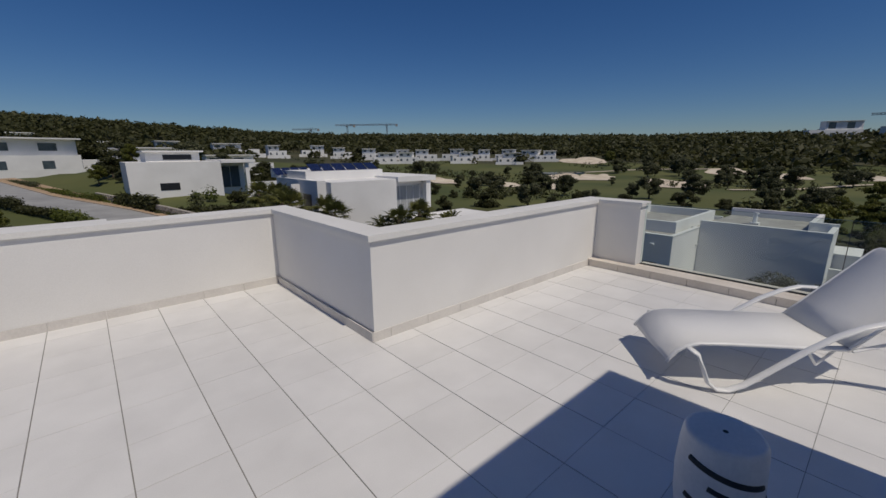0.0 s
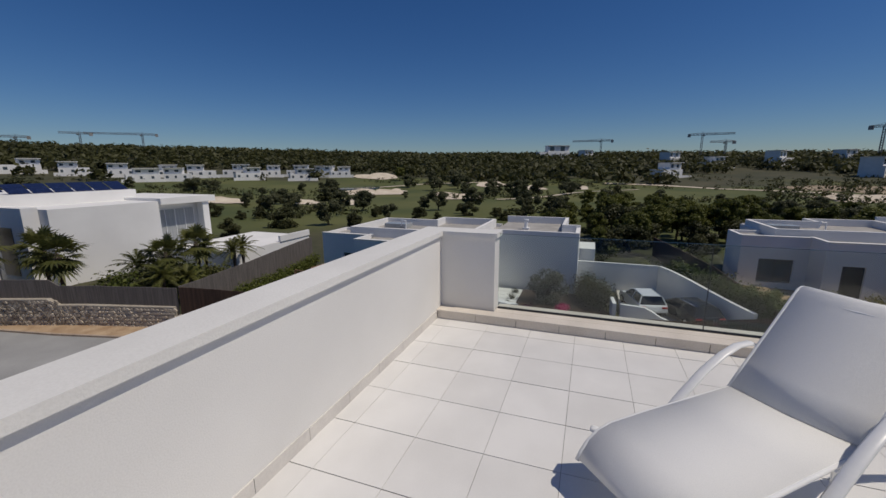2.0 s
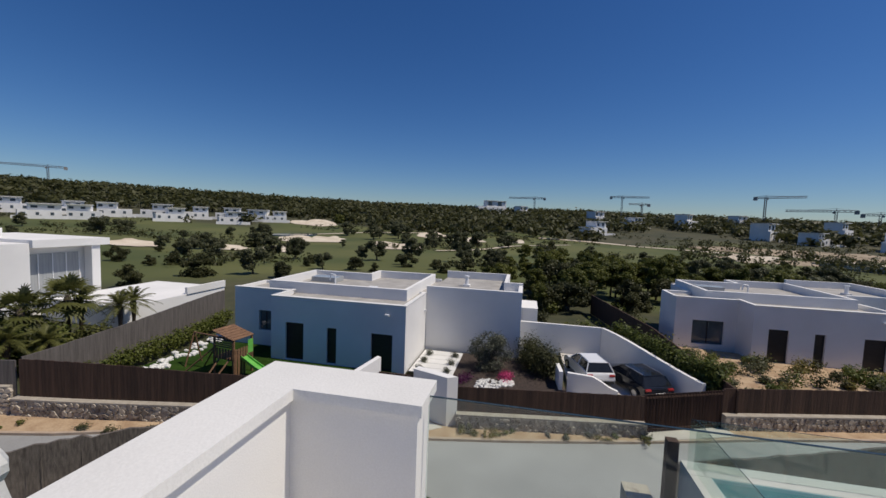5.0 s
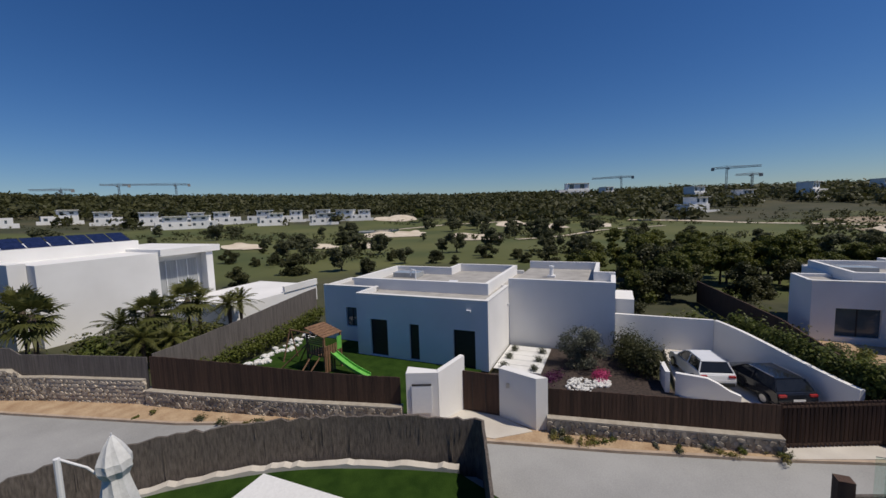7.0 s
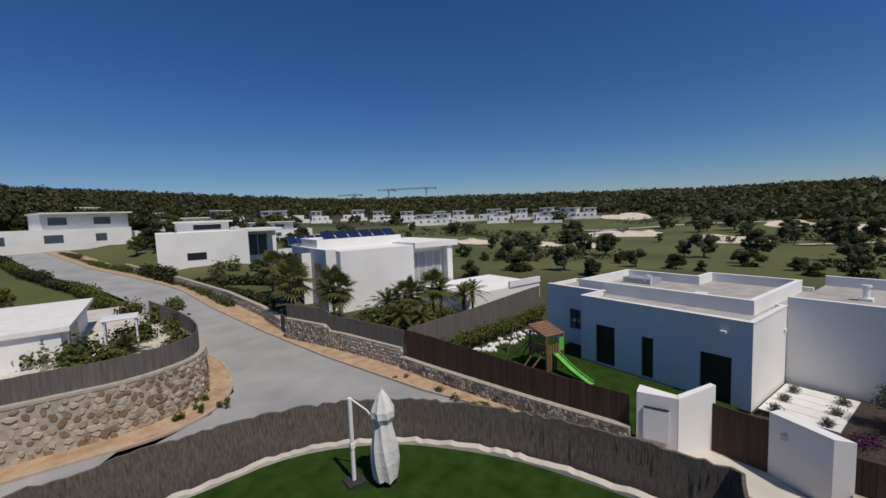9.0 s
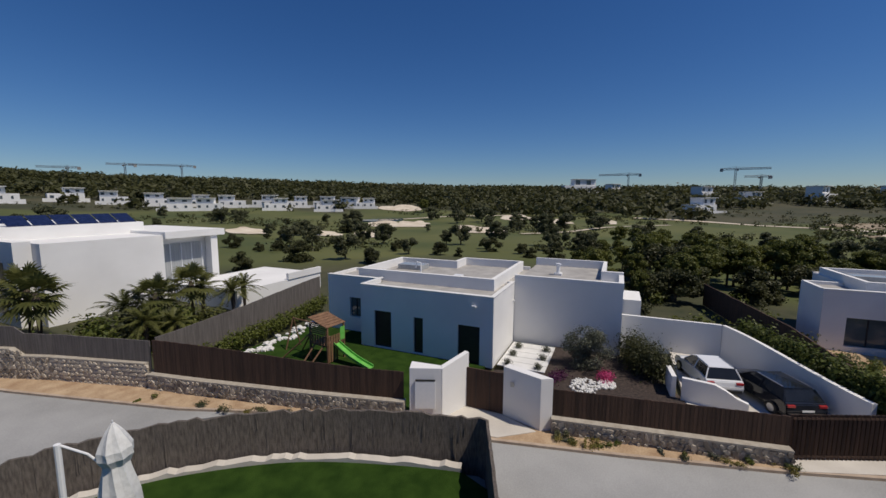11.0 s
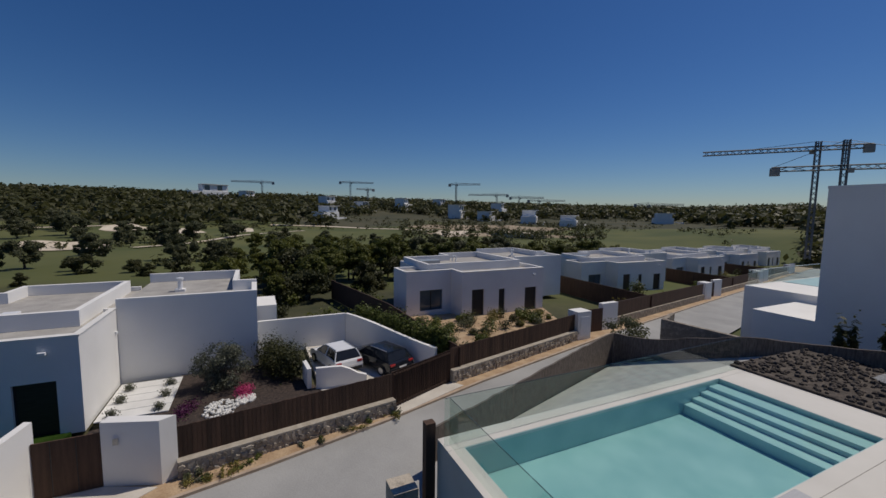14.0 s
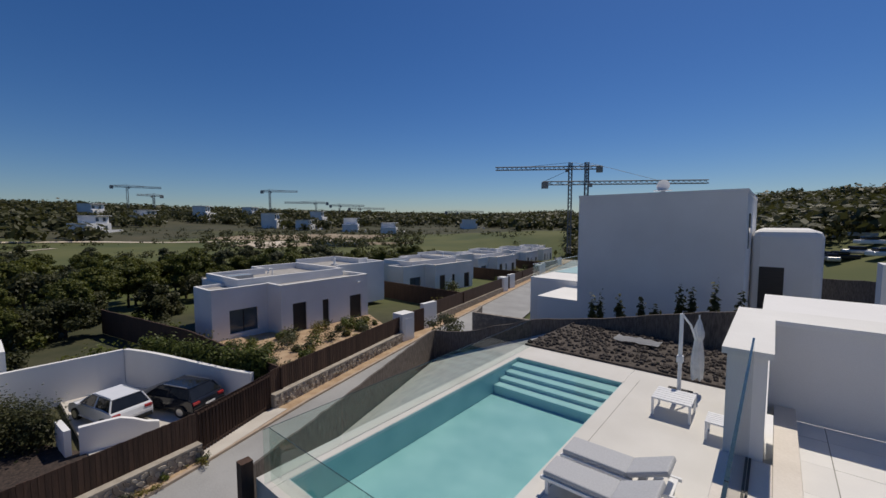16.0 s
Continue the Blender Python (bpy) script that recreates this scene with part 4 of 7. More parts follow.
def plots():
    bm = bmesh.new()
    prism(bm, [(19.0, 10.4), (24.8, 9.0), (26.8, 17.5), (26.8, 22.5), (16.8, 23.0), (17.9, 14.9)], -7.2, -6.99)
    struct("lawn", bm, TURF, "green artificial lawn in the bungalow garden", "lawn")
    bm = bmesh.new()
    prism(bm, [(20.5, 4.9), (21.8, -0.3), (25.0, -0.35), (29.4, 1.8), (29.4, 6.0), (25.3, 6.0), (24.6, 8.4), (20.6, 8.5)], -7.2, -6.985)
    struct("planting_bed", bm, BARK, "bed of dark bark mulch in the bungalow garden", "bed")
    pv = thing("stepping_slabs", "white paving slabs leading to the bungalow door", "paving")
    for k in range(5):
        pbox("slab", pv, PAVING, 25.2 + 0.78 * k, 25.95 + 0.78 * k, 5.9, 8.45, -6.983, -6.93, bevel=0.01)
    sbox("pavement", CONCRETE, 22.2, 31.4, -6.2, -0.4, -7.2, -6.99, label="pale concrete driveway", category="pavement")
    # white driveway walls
    for name, pts, z in (("wall_drive_back", [(31.5, 2.4), (31.5, -2.9)], lambda x, y: -5.05), ("wall_drive_side", [(31.5, -3.0), (24.3, -6.3)], lambda x, y: -5.05 - 0.5 * sstep(31, 24, x)),
                         ("wall_drive_low", [(25.0, -0.2), (24.6, -2.6)], lambda x, y: -5.95 - 0.55 * sstep(-1.3, -2.6, y)), ("wall_drive_low", [(25.1, 0.1), (26.4, 0.2)], lambda x, y: -6.0)):
        bm = bmesh.new()
        run(bm, resample(pts, 0.4), 0.2, -7.15, z)
        struct(name, bm, HOUSE_WHITE, "white rendered garden wall by the driveway", "wall")
    sbox("wall_garden_back", HOUSE_WHITE, 32.6, 35.5, 1.2, 2.9, -7.15, -4.35, label="small white garden block behind the driveway", category="wall")
    sbox("wall_garden_back", HOUSE_WHITE, 31.7, 34.2, 2.95, 3.4, -7.15, -4.75, label="white garden wall behind the driveway", category="wall")
    # garden of the next bungalow
    bm = bmesh.new()
    prism(bm, [(23.5, -7.2), (26.0, -18.2), (33.9, -21.4), (35.9, -8.8), (33, -5.6)], -7.2, -6.99)
    struct("planting_bed", bm, EARTH, "ochre gravel garden in front of the next bungalow", "bed")
    bm = bmesh.new()
    prism(bm, [(26.0, -13.6), (27.0, -17.4), (29.0, -17.0), (28.3, -13.2)], -7.19, -6.975)
    struct("lawn", bm, TURF, "small bright green lawn", "lawn")
    # gate pillars further down the street
    first_p = None
    for k in range(4):
        x, y = 26.1 + 8 * k, -18.5 - 27 * k
        p = thing("gate_pillar", "white rendered gate pillar with meter box", "pillar", "white gate pillars along the street")
        p.location = (x, y, road_z(x, y))
        pbox("body", p, HOUSE_WHITE, -0.5, 0.5, -0.25, 0.95, 0, 2.05, bevel=0.01)
        pbox("door", p, WHITE_METAL, -0.53, -0.505, -0.1, 0.7, 0.3, 1.7, label="white meter door")
        q = thing("gate_pillar", "broad white rendered gate pillar", "pillar", "white gate pillars along the street")
        q.location = (x + 0.9, y - 3.0, road_z(x, y - 3))
        pbox("body", q, HOUSE_WHITE, -0.2, 0.2, -1.2, 0.4, 0, 2.1, bevel=0.01)
        g = thing("garden_gate", "dark brown solid metal garden gate, closed", "gate")
        g.location = (x + 0.6, y - 1.3, road_z(x, y - 1.3))
        pbox("leaf", g, BROWN_FENCE, -0.03, 0.03, -1.2, 1.0, 0.05, 1.8)
    for k in range(3):
        bm = bmesh.new()
        a = (27.7 + 8 * k, -23.4 - 27 * k)
        b = (33.6 + 8 * k, -44.2 - 27 * k)
        run(bm, resample([a, b], 1.0), 0.3, lambda x, y: road_z(x, y) - 0.1, lambda x, y: road_z(x, y) + 0.7)
        struct("wall_street_far", bm, STONE, "low rubble wall along the street", "wall")
        bm = bmesh.new()
        run(bm, resample([(a[0] + .1, a[1]), (b[0] + .1, b[1])], 1.0), 0.07, lambda x, y: road_z(x, y) + 0.7, lambda x, y: road_z(x, y) + 1.9)
        struct("fence_street_far", bm, BROWN_FENCE, "dark brown fence along the street", "fence")
        bm = bmesh.new()
        run(bm, resample([(29.6 + 8 * k, -30.2 - 27 * k), (47 + 8 * k, -30.5 - 27 * k)], 1.0), 0.08, lambda x, y: road_z(x, y) - 0.2, lambda x, y: road_z(x, y) + 1.8)
        struct("fence_side", bm, BROWN_FENCE, "dark brown fence between two plots", "fence")


plots()


# ---- the tall neighbour and its pool terrace ----
def neighbour():
    n = thing("neighbour_house", "tall white cubic house with plain windowless wall", "house")
    pbox("body", n, HOUSE_WHITE, 6.53, 14.62, -33.0, -21.7, -7.1, 2.98)
    bm = bmesh.new()
    prism(bm, [(6.51, -33.0), (14.64, -33.0), (14.64, -21.68), (6.51, -21.68)], 2.982, lambda x, y: 3.16 - 0.04 * (x - 6.3) / 8)
    part("parapet", bm, HOUSE_WHITE, n)
    pbox("window", n, WINDOW_GLASS, 6.49, 6.528, -24.5, -23.4, 0.2, 2.0, label="narrow dark window")
    w = pbox("rear_wing", n, HOUSE_WHITE, 3.4, 6.5, -34.0, -27.0, -7.1, 1.1, bevel=0.4)
    pbox("door", n, WINDOW_DARK, 5.0, 6.1, -26.995, -26.96, -3.4, -1.0, label="dark door")
    bm = bmesh.new()
    lathe(bm, [(0.5, 3.35), (0.5, 3.37)], 16, (10.6, -24))
    bmesh.ops.create_cone(bm, cap_ends=True, segments=20, radius1=0.36, radius2=0.33, depth=0.08, matrix=Matrix.Translation((10.6, -24.0, 3.65)) @ Matrix.Rotation(radians(65), 4, "X") @ Matrix.Rotation(radians(25), 4, "Y"))
    box(bm, 10.5, 10.7, -24.3, -24.1, 3.0, 3.65)
    part("satellite_dish", bm, WHITE_METAL, n)
    p = thing("neighbour_pool_terrace", "white raised pool terrace with glass railing", "terrace")
    pbox("wall", p, HOUSE_WHITE, 14.66, 17.6, -27.0, -22.4, -7.1, -3.4)
    pbox("wall", p, HOUSE_WHITE, 14.66, 20.5, -42.0, -27.02, -7.1, -2.9)
    pbox("pool_water", p, POOL_TILE, 16.2, 20.2, -41, -31, -2.898, -2.87, label="turquoise pool water")
    g = pbox("pane", p, GLASS, 20.35, 20.37, -42, -27.1, -2.9, -1.9)
    g.visible_shadow = False
    pbox("rail_cap", p, WHITE_METAL, 20.34, 20.38, -42, -27.1, -1.899, -1.87)
    bm = bmesh.new()
    run(bm, resample([(17.7, -21.5), (21.8, -21.0), (22.6, -23.0)], 0.6), 0.25, -7.2, -4.9)
    struct("wall_neighbour", bm, STONE, "brown rubble wall below the neighbour's terrace", "wall")
    bm = bmesh.new()
    run(bm, resample([(3.2, -40), (-22, -44)], 1.0), 0.1, -8, -2.9, 0.05, R)
    struct("fence_yard", bm, REED, "dark brushwood fence behind the neighbour", "fence")
    bm = bmesh.new()
    prism(bm, [(-22, -43.5), (3.0, -39.6), (3.3, -27), (-4, -18), (-22, -18)], -8, -5.6)
    struct("planting_bed", bm, LAVA, "dark gravel slope behind the neighbour", "bed")
    sbox("parapet_far", HOUSE_WHITE, -3.0, 2.5, -19.5, -18.5, -7.2, 0.1, label="white neighbouring garden wall", category="wall")


neighbour()


# ---- furniture on the terrace ----
def sun_lounger():
    u = Vector((0.68, -0.733, 0))
    m = Matrix(((u.x, -u.y, 0, 3.03), (u.y, u.x, 0, 1.53), (0, 0, 1, 0), (0, 0, 0, 1)))
    t = thing("sun_lounger", "white sling sun lounger with raised back and curved arms", "lounger", at=m)

    def sling(name, prof, w):
        bm = bmesh.new()
        th = 0.012
        rows = []
        for i, (s, z) in enumerate(prof):
            a, b = prof[max(i - 1, 0)], prof[min(i + 1, len(prof) - 1)]
            d = Vector((b[0] - a[0], 0, b[1] - a[1])).normalized()
            n = Vector((-d.z, 0, d.x)) * th
            rows.append([bm.verts.new((s, -w, z)), bm.verts.new((s, 0, z - 0.012)), bm.verts.new((s, w, z)), bm.verts.new((s - n.x, w, z - n.z)), bm.verts.new((s - n.x, 0, z - 0.012 - n.z)), bm.verts.new((s - n.x, -w, z - n.z))])
        for a, b in zip(rows, rows[1:]):
            for k in range(6):
                bm.faces.new((a[k], a[(k + 1) % 6], b[(k + 1) % 6], b[k]))
        bm.faces.new(rows[0][::-1])
        bm.faces.new(rows[-1])
        return part(name, bm, SLING, t, "white woven sling fabric", smooth=True)
    seat = [(-0.02, 0.19), (0.0, 0.225), (0.04, 0.275), (0.10, 0.315), (0.18, 0.335), (0.4, 0.337), (0.7, 0.333), (1.13, 0.325)]
    back = [(1.12, 0.33), (1.25, 0.455), (1.4, 0.60), (1.55, 0.745), (1.64, 0.835), (1.68, 0.868), (1.715, 0.88), (1.75, 0.875)]
    sling("seat", seat, 0.30)
    sling("backrest", back, 0.30)
    for w in (-0.315, 0.315):
        bm = bmesh.new()
        tube(bm, [(s, w * 0.97, z - 0.012) for s, z in seat], 0.012, 8)
        part("seat_rail", bm, WHITE_METAL, t, smooth=True)
        bm = bmesh.new()
        tube(bm, [(s, w * 0.97, z - 0.012) for s, z in back], 0.012, 8)
        part("back_rail", bm, WHITE_METAL, t, smooth=True)
        o = w * 1.16
        bm = bmesh.new()
        arc = [(0.10, w, 0.30), (0.15, o, 0.27), (0.19, o, 0.17), (0.23, o, 0.07), (0.29, o, 0.018), (0.37, o, 0.014), (0.47, o, 0.06), (0.62, o, 0.175), (0.80, o, 0.315), (0.97, o, 0.43), (1.12, o, 0.50), (1.25, o, 0.535), (1.38, o, 0.53), (1.50, o, 0.47), (1.60, o, 0.35), (1.67, o, 0.20), (1.71, o, 0.02)]
        tube(bm, arc, 0.02, 8, flat=(1.5, 0.6))
        part("arm", bm, WHITE_METAL, t, "white curved aluminium arm", smooth=True)
        bm = bmesh.new()
        tube(bm, [(1.13, w, 0.31), (1.45, w, 0.40), (1.62, o, 0.33)], 0.012, 6)
        part("back_strut", bm, WHITE_METAL, t)
        bm = bmesh.new()
        tube(bm, [(0.85, w, 0.315), (0.95, w * 0.9, 0.19), (1.05, w * 0.9, 0.30)], 0.011, 6)
        part("ratchet", bm, WHITE_METAL, t)
    for s, z in ((0.13, 0.30), (0.8, 0.315), (1.13, 0.31), (1.64, 0.825)):
        bm = bmesh.new()
        tube(bm, [(s, -0.29, z - 0.012), (s, 0.29, z - 0.012)], 0.010, 8)
        part("crossbar", bm, WHITE_METAL, t)


sun_lounger()


def stool():
    t = thing("garden_stool", "round white ceramic stool with curved slots", "stool")
    c = (1.81, 0.78)
    bm = bmesh.new()
    prof = [(0.135, 0.0), (0.145, 0.02), (0.158, 0.12), (0.165, 0.24), (0.16, 0.36), (0.152, 0.43), (0.145, 0.446), (0.13, 0.45), (0.02, 0.452)]
    lathe(bm, prof, 40, c)
    part("body", bm, CERAMIC, t, smooth=True)
    for k, z in enumerate((0.36, 0.27, 0.18)):
        bm = bmesh.new()
        a0 = radians(150 + 30 * (k % 2))
        pts = [(c[0] + 0.161 * math.cos(a0 + radians(8 * i)), c[1] + 0.161 * math.sin(a0 + radians(8 * i)), z - 0.004 * i) for i in range(14)]
        tube(bm, pts, 0.013, 6, flat=(0.7, 1.1))
        part("slot", bm, DARK, t, "dark curved slot", smooth=True)
    bm = bmesh.new()
    lathe(bm, [(0.012, 0.451), (0.010, 0.4535)], 12, c)
    part("drain_hole", bm, DARK, t)


stool()


# ---- parasols and pool furniture ----
def folded_canopy(bm, x, y, z0, z1, r):
    rings = []
    for i in range(15):
        f = i / 14
        rad = r * table([(0, 0.08), (0.08, 0.34), (0.2, 0.62), (0.27, 0.72), (0.33, 0.45), (0.45, 0.55), (0.62, 0.72), (0.8, 0.78), (1, 0.7)], f)
        rings.append([bm.verts.new((x + rad * (1 + 0.15 * (k % 2)) * math.cos(math.pi * k / 8 + f), y + rad * (1 + 0.15 * (k % 2)) * math.sin(math.pi * k / 8 + f), z1 + (z0 - z1) * f + (0.05 * (k % 3) if i == 14 else 0))) for k in range(16)])
    for a, b in zip(rings, rings[1:]):
        for k in range(16):
            bm.faces.new((a[k], a[(k + 1) % 16], b[(k + 1) % 16], b[k]))
    bm.faces.new(rings[0])


def parasol(px, py, pz, h, cx, cy, z0, z1, r, label):
    t = thing("cantilever_parasol", label, "parasol")
    bm = bmesh.new()
    tube(bm, [(px, py, pz), (px, py, pz + h)], 0.07 if h > 2.5 else 0.05, 10)
    part("pole", bm, WHITE_METAL, t)
    bm = bmesh.new()
    tube(bm, [(px, py, pz + h), ((px + cx) / 2, (py + cy) / 2, pz + h * 0.86), (cx, cy, pz + h * 0.6)], 0.03, 8)
    part("arm", bm, WHITE_METAL, t)
    bm = bmesh.new()
    folded_canopy(bm, cx, cy, z0, z1, r)
    part("canopy", bm, FABRIC, t, "folded white fabric canopy")
    bm = bmesh.new()
    tube(bm, [(cx, cy, z1 - 0.3), (cx, cy, z1 + 0.08)], 0.018, 6)
    part("finial", bm, WHITE_METAL, t)
    bm = bmesh.new()
    box(bm, px - 0.3, px + 0.3, py - 0.3, py + 0.3, pz + 0.002, pz + 0.07, bevel=0.015)
    part("base_plate", bm, DARK, t)
    bm = bmesh.new()
    box(bm, px - 0.08, px + 0.08, py - 0.08, py + 0.08, pz + h * 0.4, pz + h * 0.4 + 0.2, bevel=0.02)
    part("crank_box", bm, WHITE_METAL, t)


parasol(9.35, 14.6, -6.62, 2.8, 10.15, 13.9, -6.45, -3.55, 0.52, "white cantilever parasol, folded, on the lawn")
parasol(7.3, -10.25, -3.1, 2.25, 6.95, -10.72, -2.75, -1.0, 0.19, "white cantilever parasol, folded, by the pool")


def side_table(x, y, w, d, h):
    t = thing("side_table", "low white slatted table on the pool terrace", "table")
    for sx in (-1, 1):
        for sy in (-1, 1):
            pbox("leg", t, WHITE_METAL, x + sx * (w / 2 - .03) - .025, x + sx * (w / 2 - .03) + .025, y + sy * (d / 2 - .03) - .025, y + sy * (d / 2 - .03) + .025, -3.1, -3.1 + h - 0.04)
    for k in range(6):
        pbox("slat", t, WHITE_METAL, x - w / 2, x + w / 2, y - d / 2 + d * k / 6 + .008, y - d / 2 + d * (k + 1) / 6 - .008, -3.1 + h - 0.04, -3.1 + h, bevel=0.004)


side_table(7.2, -8.95, 0.85, 0.85, 0.45)
side_table(6.15, -8.3, 0.6, 0.6, 0.42)


def pool_lounger(y):
    t = thing("pool_lounger", "white pool lounger with grey cushion, back raised", "lounger", "loungers by the pool")
    D = -3.1
    for s in (-0.33, 0.27):
        pbox("rail", t, WHITE_METAL, 6.5, 8.45, y + s, y + s + 0.06, D + 0.24, D + 0.30, bevel=0.008)
    for x in (6.6, 8.3):
        for s in (-0.33, 0.27):
            pbox("leg", t, WHITE_METAL, x, x + 0.06, y + s, y + s + 0.06, D, D + 0.239)
    for k in range(9):
        pbox("slat", t, WHITE_METAL, 6.55 + 0.21 * k, 6.68 + 0.21 * k, y - 0.27, y + 0.27, D + 0.26, D + 0.285)
    pbox("cushion", t, CUSHION, 7.26, 8.42, y - 0.3, y + 0.3, D + 0.302, D + 0.40, bevel=0.03, label="grey seat cushion")
    bm = bmesh.new()
    box(bm, -0.72, 0.0, -0.3, 0.3, 0, 0.10, bevel=0.03)
    bmesh.ops.transform(bm, matrix=Matrix.Translation((7.24, y, D + 0.305)) @ Matrix.Rotation(radians(24), 4, "Y"), verts=bm.verts)
    part("back_cushion", bm, CUSHION, t, "grey back cushion")


for yy in (-5.35, -4.5):
    pool_lounger(yy)


# ---- cars ----
def car(m, paint, label):
    t = thing("car", label, "car", "cars in the driveway", at=m)
    # x forward, y left, z up; length 4.4
    side = [(-2.15, 0.35), (-2.2, 0.62), (-2.12, 0.98), (-1.95, 1.06), (-1.2, 1.10), (0.75, 1.02), (1.5, 0.95), (2.05, 0.80), (2.15, 0.55), (2.1, 0.32)]
    bm = bmesh.new()
    rows = []
    for w, k in ((-0.86, 0.96), (-0.90, 1.0), (0.90, 1.0), (0.86, 0.96)):
        rows.append([bm.verts.new((x * k, w, 0.32 + (z - 0.32) * k)) for x, z in side])
    n = len(side)
    for a, b in zip(rows, rows[1:]):
        for i in range(n):
            bm.faces.new((a[i], a[(i + 1) % n], b[(i + 1) % n], b[i]))
    bm.faces.new(rows[0])
    bm.faces.new(rows[-1][::-1])
    bmesh.ops.bevel(bm, geom=bm.edges[:], offset=0.04, segments=2, affect="EDGES")
    part("body", bm, paint, t, smooth=False)
    bm = bmesh.new()
    v = [bm.verts.new(p) for p in ((-2.0, -0.84, 1.04), (1.05, -0.84, 1.0), (1.05, 0.84, 1.0), (-2.0, 0.84, 1.04), (-1.62, -0.64, 1.585), (0.2, -0.64, 1.585), (0.2, 0.64, 1.585), (-1.62, 0.64, 1.585))]
    for f in ((0, 1, 5, 4), (1, 2, 6, 5), (2, 3, 7, 6), (3, 0, 4, 7), (4, 5, 6, 7), (3, 2, 1, 0)):
        bm.faces.new([v[i] for i in f])
    bmesh.ops.bevel(bm, geom=bm.edges[:], offset=0.03, segments=2, affect="EDGES")
    part("window", bm, CAR_GLASS, t, "dark tinted car windows")
    pbox("roof", t, paint, -1.62, 0.2, -0.62, 0.62, 1.575, 1.63, bevel=0.025)
    for s in (-1, 1):
        for x0, x1, x2, x3 in ((0.95, 0.88, 0.12, 0.2), (-0.5, -0.42, -0.42, -0.5), (-1.95, -1.8, -1.55, -1.66)):
            bm = bmesh.new()
            tube(bm, [(x0, s * 0.85, 1.03), ((x0 + x3) / 2, s * 0.75, 1.31), (x3, s * 0.645, 1.59)], 0.035, 6)
            part("pillar", bm, paint, t)
        pbox("roof_rail", t, STEEL, -1.5, 0.0, s * 0.6 - 0.02, s * 0.6 + 0.02, 1.64, 1.67)
        pbox("tail_lamp", t, RED_LAMP, -2.19, -2.08, s * 0.68 - 0.17, s * 0.68 + 0.17, 0.82, 0.96, bevel=0.02, label="red tail lamp")
        pbox("mirror", t, paint, 0.72, 0.9, s * 0.98 - 0.09, s * 0.98 + 0.09, 1.0, 1.13, bevel=0.03)
        for x in (-1.35, 1.35):
            bm = bmesh.new()
            bmesh.ops.create_cone(bm, cap_ends=True, segments=24, radius1=0.34, radius2=0.34, depth=0.22, matrix=Matrix.Translation((x, s * 0.82, 0.34)) @ Matrix.Rotation(radians(90), 4, "X"))
            wv = part("wheel", bm, RUBBER, t, "black tyre")
            bm = bmesh.new()
            bmesh.ops.create_cone(bm, cap_ends=True, segments=20, radius1=0.21, radius2=0.21, depth=0.24, matrix=Matrix.Translation((x, s * 0.82, 0.34)) @ Matrix.Rotation(radians(90), 4, "X"))
            part("rim", bm, STEEL, wv)
    pbox("bumper", t, RUBBER, -2.24, -2.12, -0.8, 0.8, 0.34, 0.52, bevel=0.02)
    pbox("number_plate", t, WHITE_METAL, -2.245, -2.225, -0.26, 0.26, 0.62, 0.73)
    return t


car(Matrix.Translation((27.7, -1.6, -6.99)) @ Matrix.Rotation(radians(14), 4, "Z") @ Matrix.Diagonal((0.84, 0.88, 0.78, 1)), CAR_WHITE, "white compact sport utility car in the driveway")
car(Matrix.Translation((26.7, -3.85, -6.99)) @ Matrix.Rotation(radians(22), 4, "Z") @ Matrix.Diagonal((0.92, 0.93, 0.76, 1)), CAR_BLACK, "black hatchback car in the driveway")


